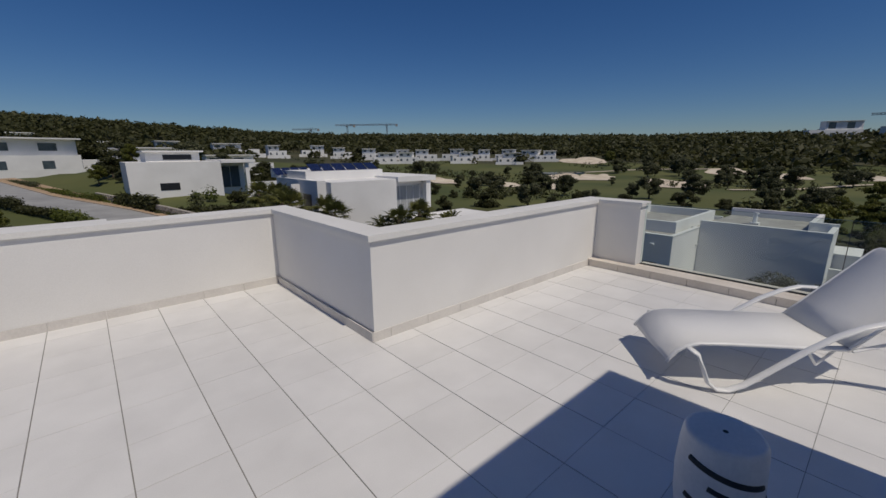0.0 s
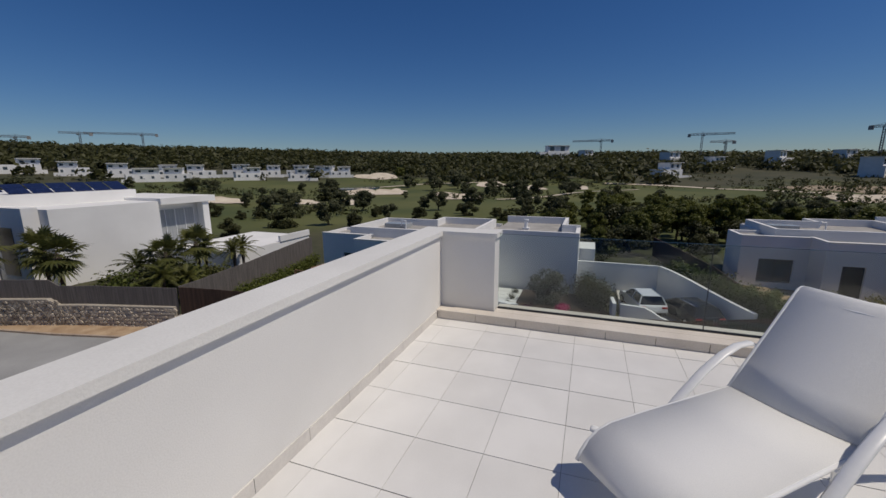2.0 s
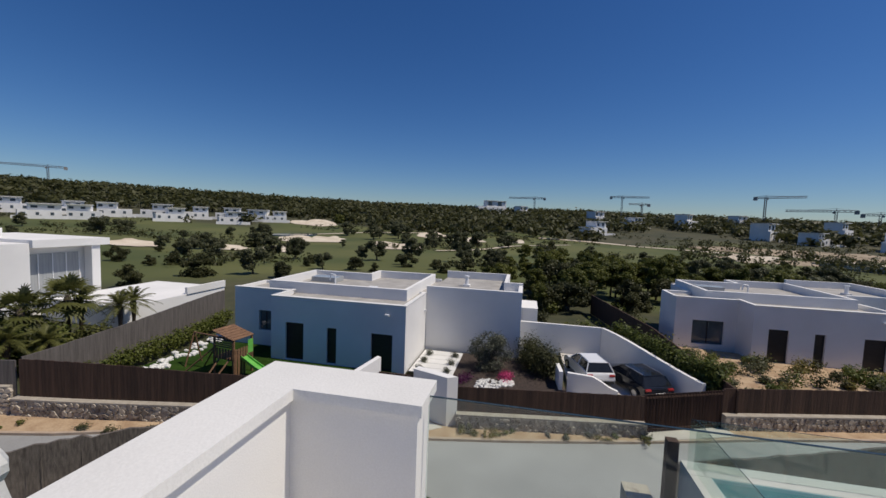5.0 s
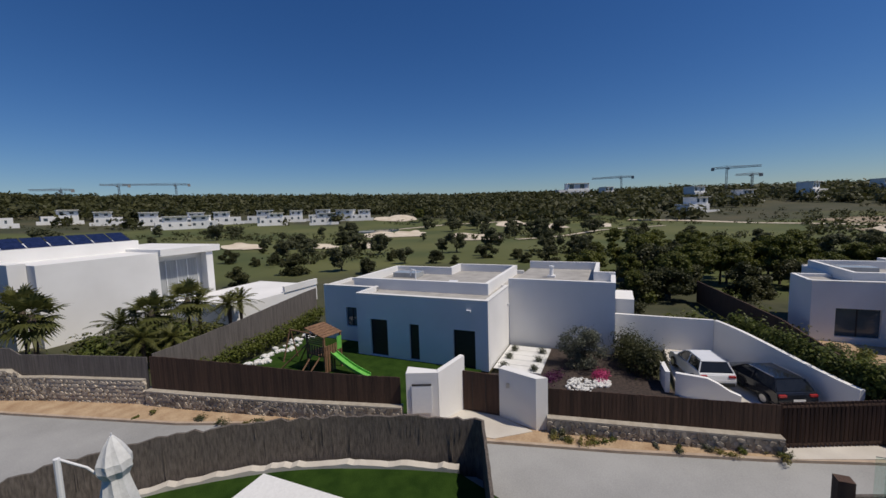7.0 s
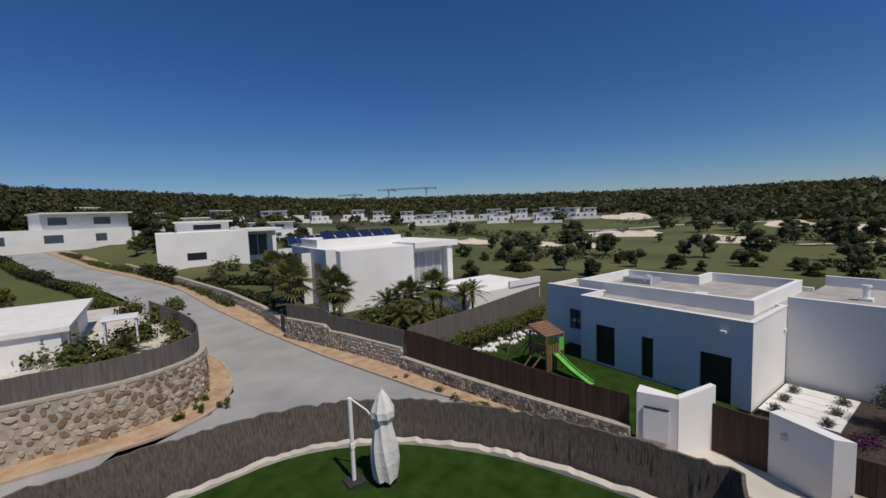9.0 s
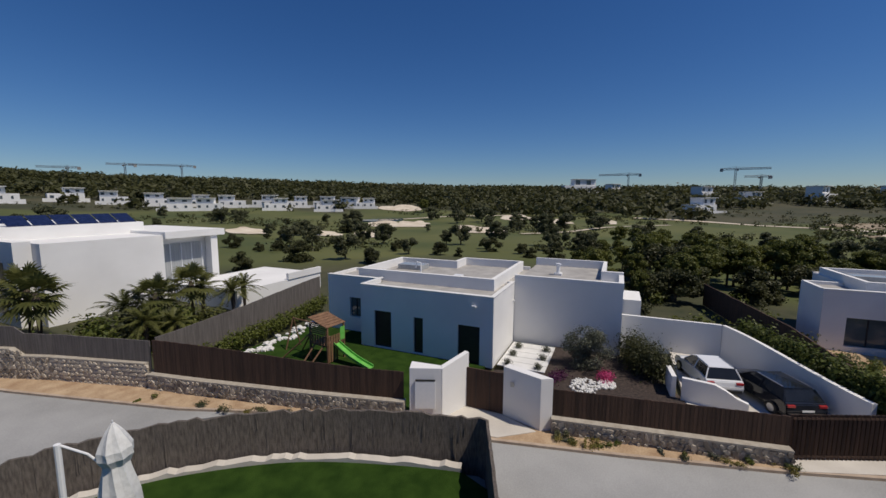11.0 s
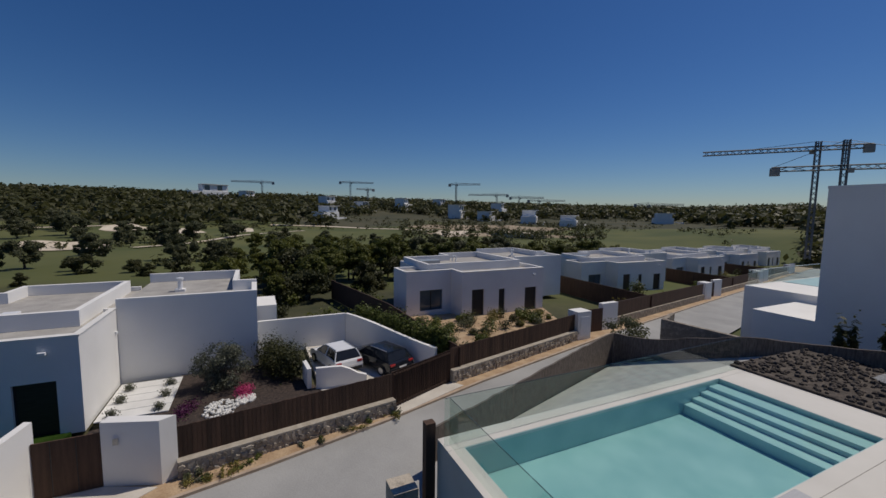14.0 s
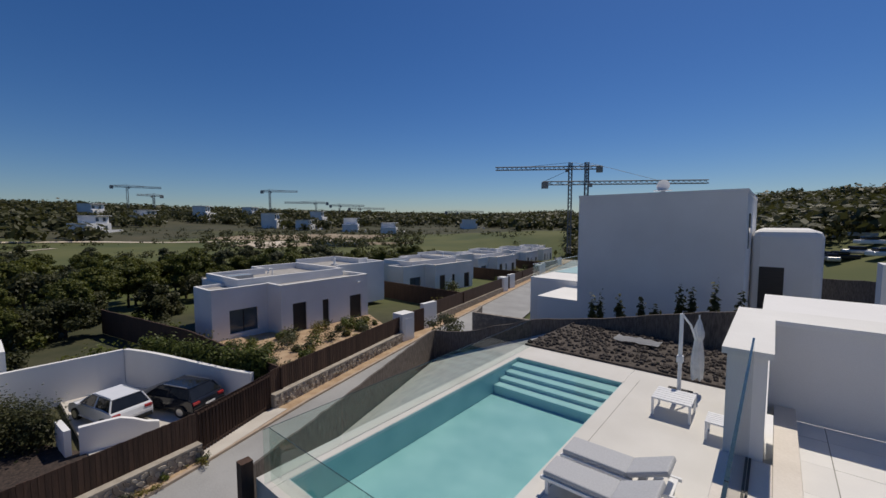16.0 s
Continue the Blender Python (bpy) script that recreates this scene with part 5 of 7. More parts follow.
# ---- play tower ----
def play_tower():
    t = thing("play_tower", "wooden play tower with green slide on the lawn", "play tower", at=Matrix.Translation((22.3, 17.5, -6.99)) @ Matrix.Rotation(radians(-8), 4, "Z") @ Matrix.Diagonal((0.86, 0.96, 0.92, 1)))
    for x in (-0.7, 0.7):
        for y in (-0.7, 0.7):
            pbox("post", t, WOOD, x - .05, x + .05, y - .05, y + .05, 0, 2.2)
    pbox("platform", t, WOOD, -0.75, 0.75, -0.75, 0.75, 1.0, 1.06)
    for k in range(7):
        pbox("rail_board", t, WOOD, -0.78, -0.755, -0.68 + .21 * k, -0.55 + .21 * k, 1.07, 1.65)
        pbox("panel_board", t, WOOD, -0.68 + .21 * k, -0.53 + .21 * k, -0.78, -0.755, 0.05 if k < 4 else 1.07, 1.65)
    for k in range(6):
        bm = bmesh.new()
        box(bm, -0.82, 0.82, -0.12, 0.12, -0.014, 0.014)
        bmesh.ops.transform(bm, matrix=Matrix.Translation((0, -0.66 + 0.26 * k, 2.24 + 0.07 * k)) @ Matrix.Rotation(radians(15), 4, "X"), verts=bm.verts)
        part("roof_board", bm, WOOD, t)
    for k in range(5):
        pbox("side_slat", t, WOOD, -0.79, -0.757, -0.7, 0.7, 1.72 + 0.12 * k, 1.79 + 0.12 * k)
    pbox("window_panel", t, PLAY_GREEN, 0.3, 0.7, -0.79, -0.76, 1.2, 2.0, label="green plastic panel")
    bm = bmesh.new()
    pts = [(0, -0.75 - 2.6 * f, 1.05 - 0.95 * f - 0.12 * math.sin(f * math.pi)) for f in [i / 12 for i in range(13)]]
    for a, b in zip(pts, pts[1:]):
        for x0, x1, dz in ((-0.22, 0.22, 0), (-0.26, -0.22, 0.13), (0.22, 0.26, 0.13)):
            q = [bm.verts.new((x0, a[1], a[2])), bm.verts.new((x1, a[1], a[2])), bm.verts.new((x1, b[1], b[2])), bm.verts.new((x0, b[1], b[2]))]
            w = [bm.verts.new((c.co.x, c.co.y, c.co.z + 0.03 + dz)) for c in q]
            bm.faces.new(w)
            bm.faces.new(q[::-1])
            for i in range(4):
                bm.faces.new((q[i], q[(i + 1) % 4], w[(i + 1) % 4], w[i]))
    bmesh.ops.remove_doubles(bm, verts=bm.verts, dist=0.001)
    part("slide", bm, PLAY_GREEN, t, "bright green wavy slide")
    for a, b in (((-0.7, 0.6, 1.7), (-1.6, 2.2, 0.0)), ((-0.7, 0.6, 1.7), (0.2, 2.4, 0)), ((-0.75, -0.4, 1.0), (-1.7, -0.2, 0.02)), ((-0.75, 0.3, 1.0), (-1.7, 0.4, 0.02))):
        bm = bmesh.new()
        tube(bm, [a, b], 0.05, 6)
        part("beam", bm, WOOD, t)
    bm = bmesh.new()
    tube(bm, [(0, 0.7, 2.0), (0, 3.0, 2.0)], 0.05, 8)
    part("swing_beam", bm, WOOD, t)
    for x in (0.6, -0.6):
        bm = bmesh.new()
        tube(bm, [(x, 3.1, 0), (0, 3.0, 2.05)], 0.045, 6)
        part("beam", bm, WOOD, t)


play_tower()


# ---- vegetation ----
def leaf_cloud(rng, clumps, per, leaf, spread=0.55, up=0.35):
    """Many small leaves gathered in clumps; clumps are (x, y, z, rx, ry, rz). Returns vertices and faces."""
    V, F = [], []
    for (cx, cy, cz, rx, ry, rz) in clumps:
        d = rng.normal(size=(per, 3))
        d /= np.linalg.norm(d, axis=1)[:, None]
        rad = rng.uniform(spread, 1.0, size=(per, 1)) * (1 + 0.18 * rng.normal(size=(per, 1)))
        c = np.array([cx, cy, cz]) + d * rad * np.array([rx, ry, rz])
        n = d + rng.normal(size=(per, 3)) * 0.6 + np.array([0, 0, up])
        n /= np.linalg.norm(n, axis=1)[:, None]
        a = np.cross(n, rng.normal(size=(per, 3)))
        a /= np.linalg.norm(a, axis=1)[:, None]
        b = np.cross(n, a)
        s = leaf * rng.uniform(0.6, 1.4, size=(per, 1))
        k0 = len(V)
        q = np.stack([c - a * s, c - b * s * 0.55, c + a * s, c + b * s * 0.55], axis=1).reshape(-1, 3)
        V.extend(q.tolist())
        F.extend([(k0 + 4 * i, k0 + 4 * i + 1, k0 + 4 * i + 2, k0 + 4 * i + 3) for i in range(per)])
    return V, F


def pymesh(name, V, F, material):
    me = bpy.data.meshes.new(name)
    me.from_pydata(V, [], F)
    me.materials.append(material)
    return me


RNG = np.random.default_rng(5)


def tree_kind(name, label, leafm, h, crown, per, leaf, clumps, trunk_r, low):
    """A tree of height h: tapered trunk with limbs, crown of clumps inside the ellipsoid crown=(radius, z centre, z radius)."""
    t = thing(name, label, "tree")
    r, zc, zr = crown
    tips = []
    for k in range(clumps):
        a, q = R.uniform(0, 2 * math.pi), R.uniform(0.25, 0.95)
        z = zc + R.uniform(-0.85, 0.95) * zr
        f = math.sqrt(max(0.1, 1 - ((z - zc) / zr) ** 2))
        tips.append((math.cos(a) * q * r * f, math.sin(a) * q * r * f, z))
    bm = bmesh.new()
    tube(bm, [(0, 0, -0.3), (0.05 * h * 0.2, 0, low * 0.5), (0.03, 0.04, low), (0.0, 0.05, zc)], [trunk_r, trunk_r * 0.8, trunk_r * 0.65, trunk_r * 0.25], 8)
    for p in tips[:7]:
        tube(bm, [(0.03, 0.04, low), (p[0] * 0.5, p[1] * 0.5, (low + p[2]) / 2 + 0.1), p], [trunk_r * 0.45, trunk_r * 0.28, trunk_r * 0.1], 5)
    part("trunk", bm, TRUNK, t)
    cl = [(x, y, z, r * R.uniform(.26, .42), r * R.uniform(.26, .42), zr * R.uniform(.24, .4)) for x, y, z in tips]
    V, F = leaf_cloud(RNG, cl, per, leaf)
    o = new("crown", pymesh("crown", V, F, leafm))
    o.parent = t
    return t


def scatter(kinds, rows, base_h, sink=0.1):
    """Copies of tree kinds at (x, y, height)."""
    used = {}
    for i, (x, y, h) in enumerate(rows):
        k = kinds[i % len(kinds)]
        m = Matrix.Translation((x, y, terrain(x, y) - sink)) @ Matrix.Rotation(R.uniform(0, 6.28), 4, "Z") @ Matrix.Diagonal((h / base_h * R.uniform(.95, 1.2), h / base_h * R.uniform(.95, 1.2), h / base_h, 1))
        if k not in used:
            used[k] = True
            k.matrix_basis = m
        else:
            c = k.copy()
            scene.collection.objects.link(c)
            c.matrix_basis = m
            for ch in k.children:
                d = ch.copy()
                scene.collection.objects.link(d)
                d.parent = c


def woods():
    olives = [tree_kind("olive_tree", "grey-green olive tree with broad rounded crown", OLIVE, 5, (2.3, 2.9, 1.8), 300, 0.16, 18, 0.2, 1.1) for _ in range(3)]
    pines = [tree_kind("pine_tree", "green stone pine with flat dense crown", PINE, 5, (1.9, 3.4, 1.5), 320, 0.13, 18, 0.15, 1.8) for _ in range(3)]
    darks = [tree_kind("evergreen_tree", "dark evergreen tree with low spreading crown", DARK_TREE, 3, (2.0, 1.5, 1.5), 300, 0.13, 17, 0.14, 0.5) for _ in range(3)]
    scatter(olives, [(55.3, 41.2, 4.8), (108.9, 61.0, 4.9), (123.7, 53.8, 5.9), (147.8, 26.7, 6.2), (149.8, 19.7, 6.8), (162.7, 9.0, 5.0), (122.1, 59.5, 2.6), (212.9, 72.7, 8.3), (222.7, 89.6, 7.2), (168.6, 42.1, 5.8)], 5)
    scatter(olives, [(51.6, 38.8, 5.1), (126.0, 123.4, 6.2), (138.5, 103.5, 5.4), (206.3, 68.6, 6.6), (110.3, 140.6, 6.3), (152.6, 29.8, 5.4), (181.8, 44.4, 5.6), (178, 30, 6), (190, 90, 7), (175, 70, 6), (186, 62, 7.5), (176, 55, 6.5)], 5)
    scatter(pines, [(55.0, 48.1, 5.6), (57.5, -4.0, 5.2), (59.6, -9.4, 5.4), (57.3, -13.9, 5.0), (55.2, -5.6, 4.2), (63.4, -1.3, 5.0), (62.1, -16.5, 5.2), (56.5, -8.4, 4.5), (62.1, -14.3, 4.8), (224.4, 111.6, 8.0)], 5)
    rows = [(139.4, -7.9, 5.7), (138.2, -3.1, 5.6), (67.9, 37.7, 2.0), (67.5, 30.7, 2.1), (67.9, 11.5, 2.8), (68.4, 6.4, 3.4), (57.3, -1.7, 3.8), (92.6, -50.0, 3.6), (78.7, -63.8, 3.2), (46.7, -2.4, 2.8), (50.1, -9.2, 3.0), (95.3, -54.9, 3.8), (99.4, -41.0, 3.0), (127.2, -5.1, 5.0)]
    scatter(darks, rows, 3)
    q = random.Random(21)
    rows = []
    while len(rows) < 135:
        x, y = q.uniform(41, 100), q.uniform(-75, 8)
        d = math.hypot(x - 5, y - 2.5)
        # clear of the bungalow row
        s = (8.58 - y) / 31.1
        if x - 24.82 - 9.75 * s < 17 or d > 100 or (x > 75 and q.random() < 0.6):
            continue
        rows.append((x, y, q.uniform(1.9, 3.9)))
    scatter(darks[:2] + pines, rows, 3.9)
    rows = []
    while len(rows) < 42:
        x, y = q.uniform(50, 215), q.uniform(-20, 190)
        d = math.hypot(x - 5, y - 2.5)
        if 75 < d < 225 and noise.noise((x * 0.03, y * 0.03, 3)) > 0.05:
            rows.append((x, y, q.uniform(2.8, 5.2)))
    scatter(olives, rows, 5)
    rows = []
    while len(rows) < 95:
        x, y = q.uniform(-62, 46), q.uniform(84, 205)
        kerb = 5.5 - (y - 62) * 0.37
        if (-10 < x - kerb < 6 and y < 114) or (y < 92 and 2 < x < 28):
            continue
        if math.hypot(x - 13, y - 148) < 17 or math.hypot(x - 44, y - 163) < 15 or math.hypot(x + 14, y - 126) < 17:
            continue
        rows.append((x, y, q.uniform(1.6, 5.2)))
    for _ in range(46):
        y = q.uniform(50, 100)
        x = 7 - max(0, y - 47) * 0.36 - q.uniform(10, 40)
        rows.append((x, y, q.uniform(0.8, 2.4)))
    scatter(darks + olives[:1] + pines[:1], rows, 3.4)
    q2 = random.Random(33)
    rows = []
    while len(rows) < 60:
        b, d = radians(q2.uniform(-125, -42)), q2.uniform(58, 130)
        x, y = 5 - d * math.sin(b), 2.5 + d * math.cos(b)
        if x - 24.82 - 0.3 * (8.58 - y) > 18 and noise.noise((x * 0.025, y * 0.025, 7)) > -0.05:
            rows.append((x, y, q2.uniform(1.6, 3.6)))
    scatter(darks + olives[:2], rows, 3.4)
    scatter(darks, [(295, 77, 15), (297, 79, 11)], 3)
    scatter(darks, [(q.uniform(14, 33), q.uniform(57, 74), q.uniform(0.9, 2.0)) for _ in range(26)], 3)
    scatter(darks, [(q.uniform(36, 62), q.uniform(44, 80), q.uniform(1.2, 2.6)) for _ in range(18)], 3)
    scatter(darks, [(q.uniform(-48, 12), q.uniform(150, 190), q.uniform(8, 12)) for _ in range(20)], 3)
    # far woods, far too many to count
    V, F = [], []
    n = 0
    while n < 11000:
        b = q.uniform(-232, 40)
        r = (235 if b > -158 else 105) + (420 if b > -158 else 300) * q.random() ** 0.8
        yaw = radians(b)
        x, y = 5 - r * math.sin(yaw), 2.5 + r * math.cos(yaw)
        dens = 0.62 + 0.6 * sstep(250, 340, r) if b > -158 else 1.1
        if -64 < b < -16 and 195 < r < 305 and q.random() < 0.85:
            continue
        if -150 < b < -95 and r < 380:
            dens *= 0.5
        if noise.noise((x * 0.013, y * 0.013, 9)) + 0.4 < 1 - dens * 1.15:
            continue
        n += 1
        z = terrain(x, y)
        h = q.uniform(4.5, 9.0)
        w = h * q.uniform(0.5, 0.85)
        near = r < 210
        v, f = leaf_cloud(RNG, [(x, y, z + h * 0.45, w, w, h * 0.45)], 90 if near else 32, h * (0.13 if near else 0.21), 0.35, 0.7)
        k0 = len(V)
        V += v
        F += [tuple(i + k0 for i in a) for a in f]
    tagged(new("woodland", pymesh("woodland", V, F, DARK_TREE)), "distant pine woods covering the hills", "woods", "", "stuff")
    # scrub on the slopes
    V, F = [], []
    n = 0
    while n < 2600:
        b = q.uniform(-170, 30)
        r = 60 + 320 * q.random()
        yaw = radians(b)
        x, y = 5 - r * math.sin(yaw), 2.5 + r * math.cos(yaw)
        s = (8.58 - y) / 31.1
        if (x - 24.82 - 9.75 * s < 14 and y < 30) or noise.noise((x * 0.02, y * 0.02, 5)) < 0.12:
            continue
        if y > 30 and x < 34 and r < 130:
            continue
        n += 1
        z = terrain(x, y)
        h = q.uniform(0.7, 2.2)
        v, f = leaf_cloud(RNG, [(x, y, z + h * 0.4, h * 0.8, h * 0.8, h * 0.55)], 16, h * 0.22, 0.4, 0.6)
        k0 = len(V)
        V += v
        F += [tuple(i + k0 for i in a) for a in f]
    n = 0
    while n < 420:
        b, r = q.uniform(-137, -109), q.uniform(150, 275)
        x, y = 5 - r * math.sin(radians(b)), 2.5 + r * math.cos(radians(b))
        n += 1
        h = q.uniform(1.0, 3.4)
        v, f = leaf_cloud(RNG, [(x, y, terrain(x, y) + h * 0.5, h * 0.7, h * 0.7, h * 0.55)], 26, h * 0.19, 0.4, 0.6)
        k0 = len(V)
        V += v
        F += [tuple(i + k0 for i in a) for a in f]
    tagged(new("scrub", pymesh("scrub", V, F, DARK_TREE)), "low dark scrub scattered over the slopes", "scrub", "", "stuff")


woods()


def mound(name, label, x, y, z, rx, ry, rz, m, leaf=0.05, per=260, category="shrub", group="", core=True):
    t = thing(name, label, category, group)
    V, F = leaf_cloud(RNG, [(x + RNG.normal() * rx * .2, y + RNG.normal() * ry * .2, z + rz * 0.45, rx * .8, ry * .8, rz * .6) for _ in range(4)], per // 4, leaf, 0.3, 0.6)
    o = new("leaves", pymesh("leaves", V, F, m))
    o.parent = t
    return t


def leafy_run(name, label, line, w, z0, z1, m, leaf=0.08, dens=230):
    """A hedge along a plan line."""
    V, F = [], []
    cl = []
    for x, y in resample(line, 0.35):
        cl.append((x + R.uniform(-.1, .1), y + R.uniform(-.1, .1), (z0 + z1) / 2 + R.uniform(-.08, .12), w * R.uniform(.5, .65), w * R.uniform(.5, .65), (z1 - z0) / 2 * R.uniform(.9, 1.15)))
    V, F = leaf_cloud(RNG, cl, dens, leaf, 0.55, 0.5)
    t = thing(name, label, "hedge")
    o = new("leaves", pymesh("leaves", V, F, m))
    o.parent = t


def palm(x, y, z, h, r, label="green fan palm with a short shaggy trunk", fan=True):
    t = thing("palm_tree", label, "palm", at=Matrix.Translation((x, y, z)))
    bm = bmesh.new()
    tube(bm, [(0, 0, -0.2), (0.03, 0, h * 0.5), (0, 0.03, h * 0.9), (0, 0.03, h)], [0.17, 0.14, 0.2, 0.1], 9)
    part("trunk", bm, TRUNK, t)
    V, F = [], []

    def blade(a, b, side, w0, w1):
        k0 = len(V)
        V.extend([tuple(a - side * w0), tuple(a + side * w0), tuple(b + side * w1), tuple(b - side * w1)])
        F.append((k0, k0 + 1, k0 + 2, k0 + 3))
    n = 30 if fan else 26
    for k in range(n):
        a = 2.4 * k + R.uniform(-.2, .2)
        el = radians(78 - (125 if fan else 95) * k / n)
        L = r * R.uniform(.8, 1.1)
        out = Vector((math.cos(a), math.sin(a), 0))
        s = Vector((-math.sin(a), math.cos(a), 0))
        d = out * math.cos(el) + Vector((0, 0, math.sin(el)))
        root = Vector((0, 0.03, h * 0.97))
        if fan:
            hub = root + d * L * 0.5 - Vector((0, 0, L * 0.05))
            blade(root, hub, s, 0.015, 0.012)
            nrm = d.cross(s)
            for i in range(13):
                b = radians(-105 + 210 * i / 12)
                dirn = d * math.cos(b) + s * math.sin(b)
                q = L * 0.52 * (0.75 + 0.25 * math.cos(b)) * R.uniform(.9, 1.1)
                tip = hub + dirn * q - Vector((0, 0, q * 0.28)) + nrm * R.uniform(-.05, .05)
                midp = hub + dirn * q * 0.55 - Vector((0, 0, q * 0.06))
                w = s * math.cos(b) - d * math.sin(b)
                blade(hub, midp, w, 0.012, L * 0.04)
                blade(midp, tip, w, L * 0.04, 0.004)
        else:
            pts = [root + d * L * f - Vector((0, 0, L * 0.42 * f * f)) for f in [i / 9 for i in range(10)]]
            for i, (p, q) in enumerate(zip(pts, pts[1:])):
                blade(p, q, s, 0.014, 0.011)
                dd = (q - p).normalized()
                ll = L * 0.24 * math.sin(min(1, (i + 1) / 4) * 1.5) * (1.2 - i / 9)
                for j in range(3):
                    c = p.lerp(q, (j + 0.5) / 3)
                    for sg in (-1, 1):
                        tip = c + s * sg * ll * 0.75 + dd * ll * 0.6 - Vector((0, 0, ll * R.uniform(.15, .45)))
                        blade(c, tip, dd, 0.028, 0.006)
    o = new("fronds", pymesh("fronds", V, F, PALM))
    o.parent = t


def gardens():
    # bungalow garden
    t = tree_kind("olive_bush", "young olive tree with fine grey-green crown", SHRUB, 2.3, (1.45, 1.2, 1.15), 190, 0.06, 40, 0.06, 0.25)
    t.matrix_basis = Matrix.Translation((26.9, 3.95, -6.99)) @ Matrix.Diagonal((0.88, 0.88, 0.88, 1))
    for dx, dy, s in ((0, -0.5, 1.0), (0.9, 0.0, 1.0), (1.8, 0.5, 1.0)):
        mound("laurel_bush", "dense dark green laurel bush on bark mulch", 26.9 + dx, 1.25 + dy, -6.99, 1.15 * s, 1.15 * s, 1.8 * s, DARK_TREE, 0.06, 2600)
    leafy_run("hedge", "clipped green hedge along the driveway wall", [(31.6, -3.9), (24.6, -7.0)], 0.95, -6.6, -4.65, HEDGE, 0.08, 700)
    leafy_run("hedge", "dark green hedge along the heather screen", [(18.6, 22.9), (24.5, 23.6), (30.5, 24.8)], 0.55, -7.0, -5.9, HEDGE, 0.08, 200)
    for k in range(6):
        mound("lavender_mound", "round grey lavender mound beside paving slabs", 25.5 + 1.35 * (k // 2), 6.3 + 1.6 * (k % 2), -6.95, 0.3, 0.3, 0.38, SHRUB, 0.035, 420, "shrub", "lavender mounds by the path")
    mound("pink_flowers", "bright pink flowering ground cover", 25.9, 3.0, -6.99, 0.75, 0.55, 0.35, PINK, 0.045, 800, "flowers")
    mound("purple_flowers", "dark purple flowering ground cover", 24.9, 5.2, -6.99, 1.0, 0.6, 0.3, PURPLE, 0.045, 700, "flowers")
    mound("purple_flowers", "pink flowers beside the play tower", 19.2, 19.6, -6.99, 0.5, 0.5, 0.45, PINK, 0.045, 500, "flowers")
    for x, y, r in ((24.5, 3.9, 0.85), (25.1, 2.9, 0.5)):
        t = thing("white_pebbles", "patch of loose white pebbles on bark mulch", "pebbles", "", "stuff")
        bm = bmesh.new()
        for k in range(150):
            a, q = R.uniform(0, 6.28), r * math.sqrt(R.random())
            s = R.uniform(.04, .09)
            bmesh.ops.create_icosphere(bm, subdivisions=1, radius=s, matrix=Matrix.Translation((x + q * math.cos(a), y + q * math.sin(a) * 0.8, -6.975 + s * 0.4)))
        part("pebbles", bm, WHITE_STONE, t)
    t = thing("rock_border", "border of pale boulders beside the hedge", "rocks", "", "stuff")
    bm = bmesh.new()
    for k in range(130):
        f = R.random()
        s = R.uniform(.06, .21)
        bmesh.ops.create_icosphere(bm, subdivisions=1, radius=s, matrix=Matrix.Translation((18.4 + 10.5 * f, 21.6 + 1.3 * f + R.uniform(-.7, .5), -6.99 + s * .3)) @ Matrix.Rotation(R.uniform(0, 3), 4, "Z") @ Matrix.Diagonal((1.3, .9, .75, 1)))
    part("boulders", bm, WHITE_STONE, t)
    # weeds on the verge
    for k in range(46):
        f = R.random()
        if R.random() < 0.55:
            x, y = 20.05 + 1.5 * f - R.uniform(.25, .75), 4.6 - 7.8 * f
        else:
            x, y = 17.9 - 2.4 * f - R.uniform(.2, .75), 11.5 + 11 * f
        mound("weed_tuft", "scruffy green weed tuft on the verge", x, y, -7.0, R.uniform(.08, .36), R.uniform(.08, .36), R.uniform(.07, .26), R.choice((OLIVE, HEDGE, SHRUB, YELLOW_LEAF)), 0.035, 130, "weed", "weeds on the verge")
    for k in range(14):
        a = R.uniform(-0.6, 1.0)
        x, y = 4.8 + 2.2 * R.random(), 24.3 + 4.5 * max(0, a) * R.random()
        mound("weed_tuft", "small dark shrub at the foot of the wall", min(x, 7.0), y, -7.03, .18, .18, .3, HEDGE, 0.05, 100, "weed", "weeds on the verge")
    # garden of the next bungalow
    q = random.Random(4)
    for k in range(80):
        f, g = q.random(), q.random()
        x, y = 25.4 + 8.2 * g + 1.5 * f, -8.2 - 12.0 * f
        if x > 33.2:
            continue
        s = q.uniform(.3, .75)
        mound("garden_shrub", "rounded shrub in a gravel garden", x, y, -7.0, s, s, s * 1.3, q.choice((HEDGE, YELLOW_LEAF, OLIVE, DARK_TREE, HEDGE)), 0.07, 320, "shrub", "shrubs of the next garden")
    for k in range(26):
        f = q.random()
        x, y = 32.5 + 8 * f * 3 + q.uniform(-3.5, 3), -26 - 27 * f * 3
        s = q.uniform(.5, 1.3)
        mound("garden_shrub", "green shrub in a garden along the street", x, y, road_z(x, y) - 0.1, s, s, s * 1.4, q.choice((HEDGE, YELLOW_LEAF, DARK_TREE, OLIVE)), 0.14, 240, "shrub", "shrubs along the street")
    # behind the bungalows
    for k in range(30):
        x, y = q.uniform(33, 46), q.uniform(-8, 3)
        s = q.uniform(.5, 1.3)
        mound("garden_shrub", "green shrub behind the driveway", x, y, -7.2, s, s, s * 1.2, q.choice((HEDGE, DARK_TREE, PINE)), 0.12, 260, "shrub", "shrubs behind the driveway")
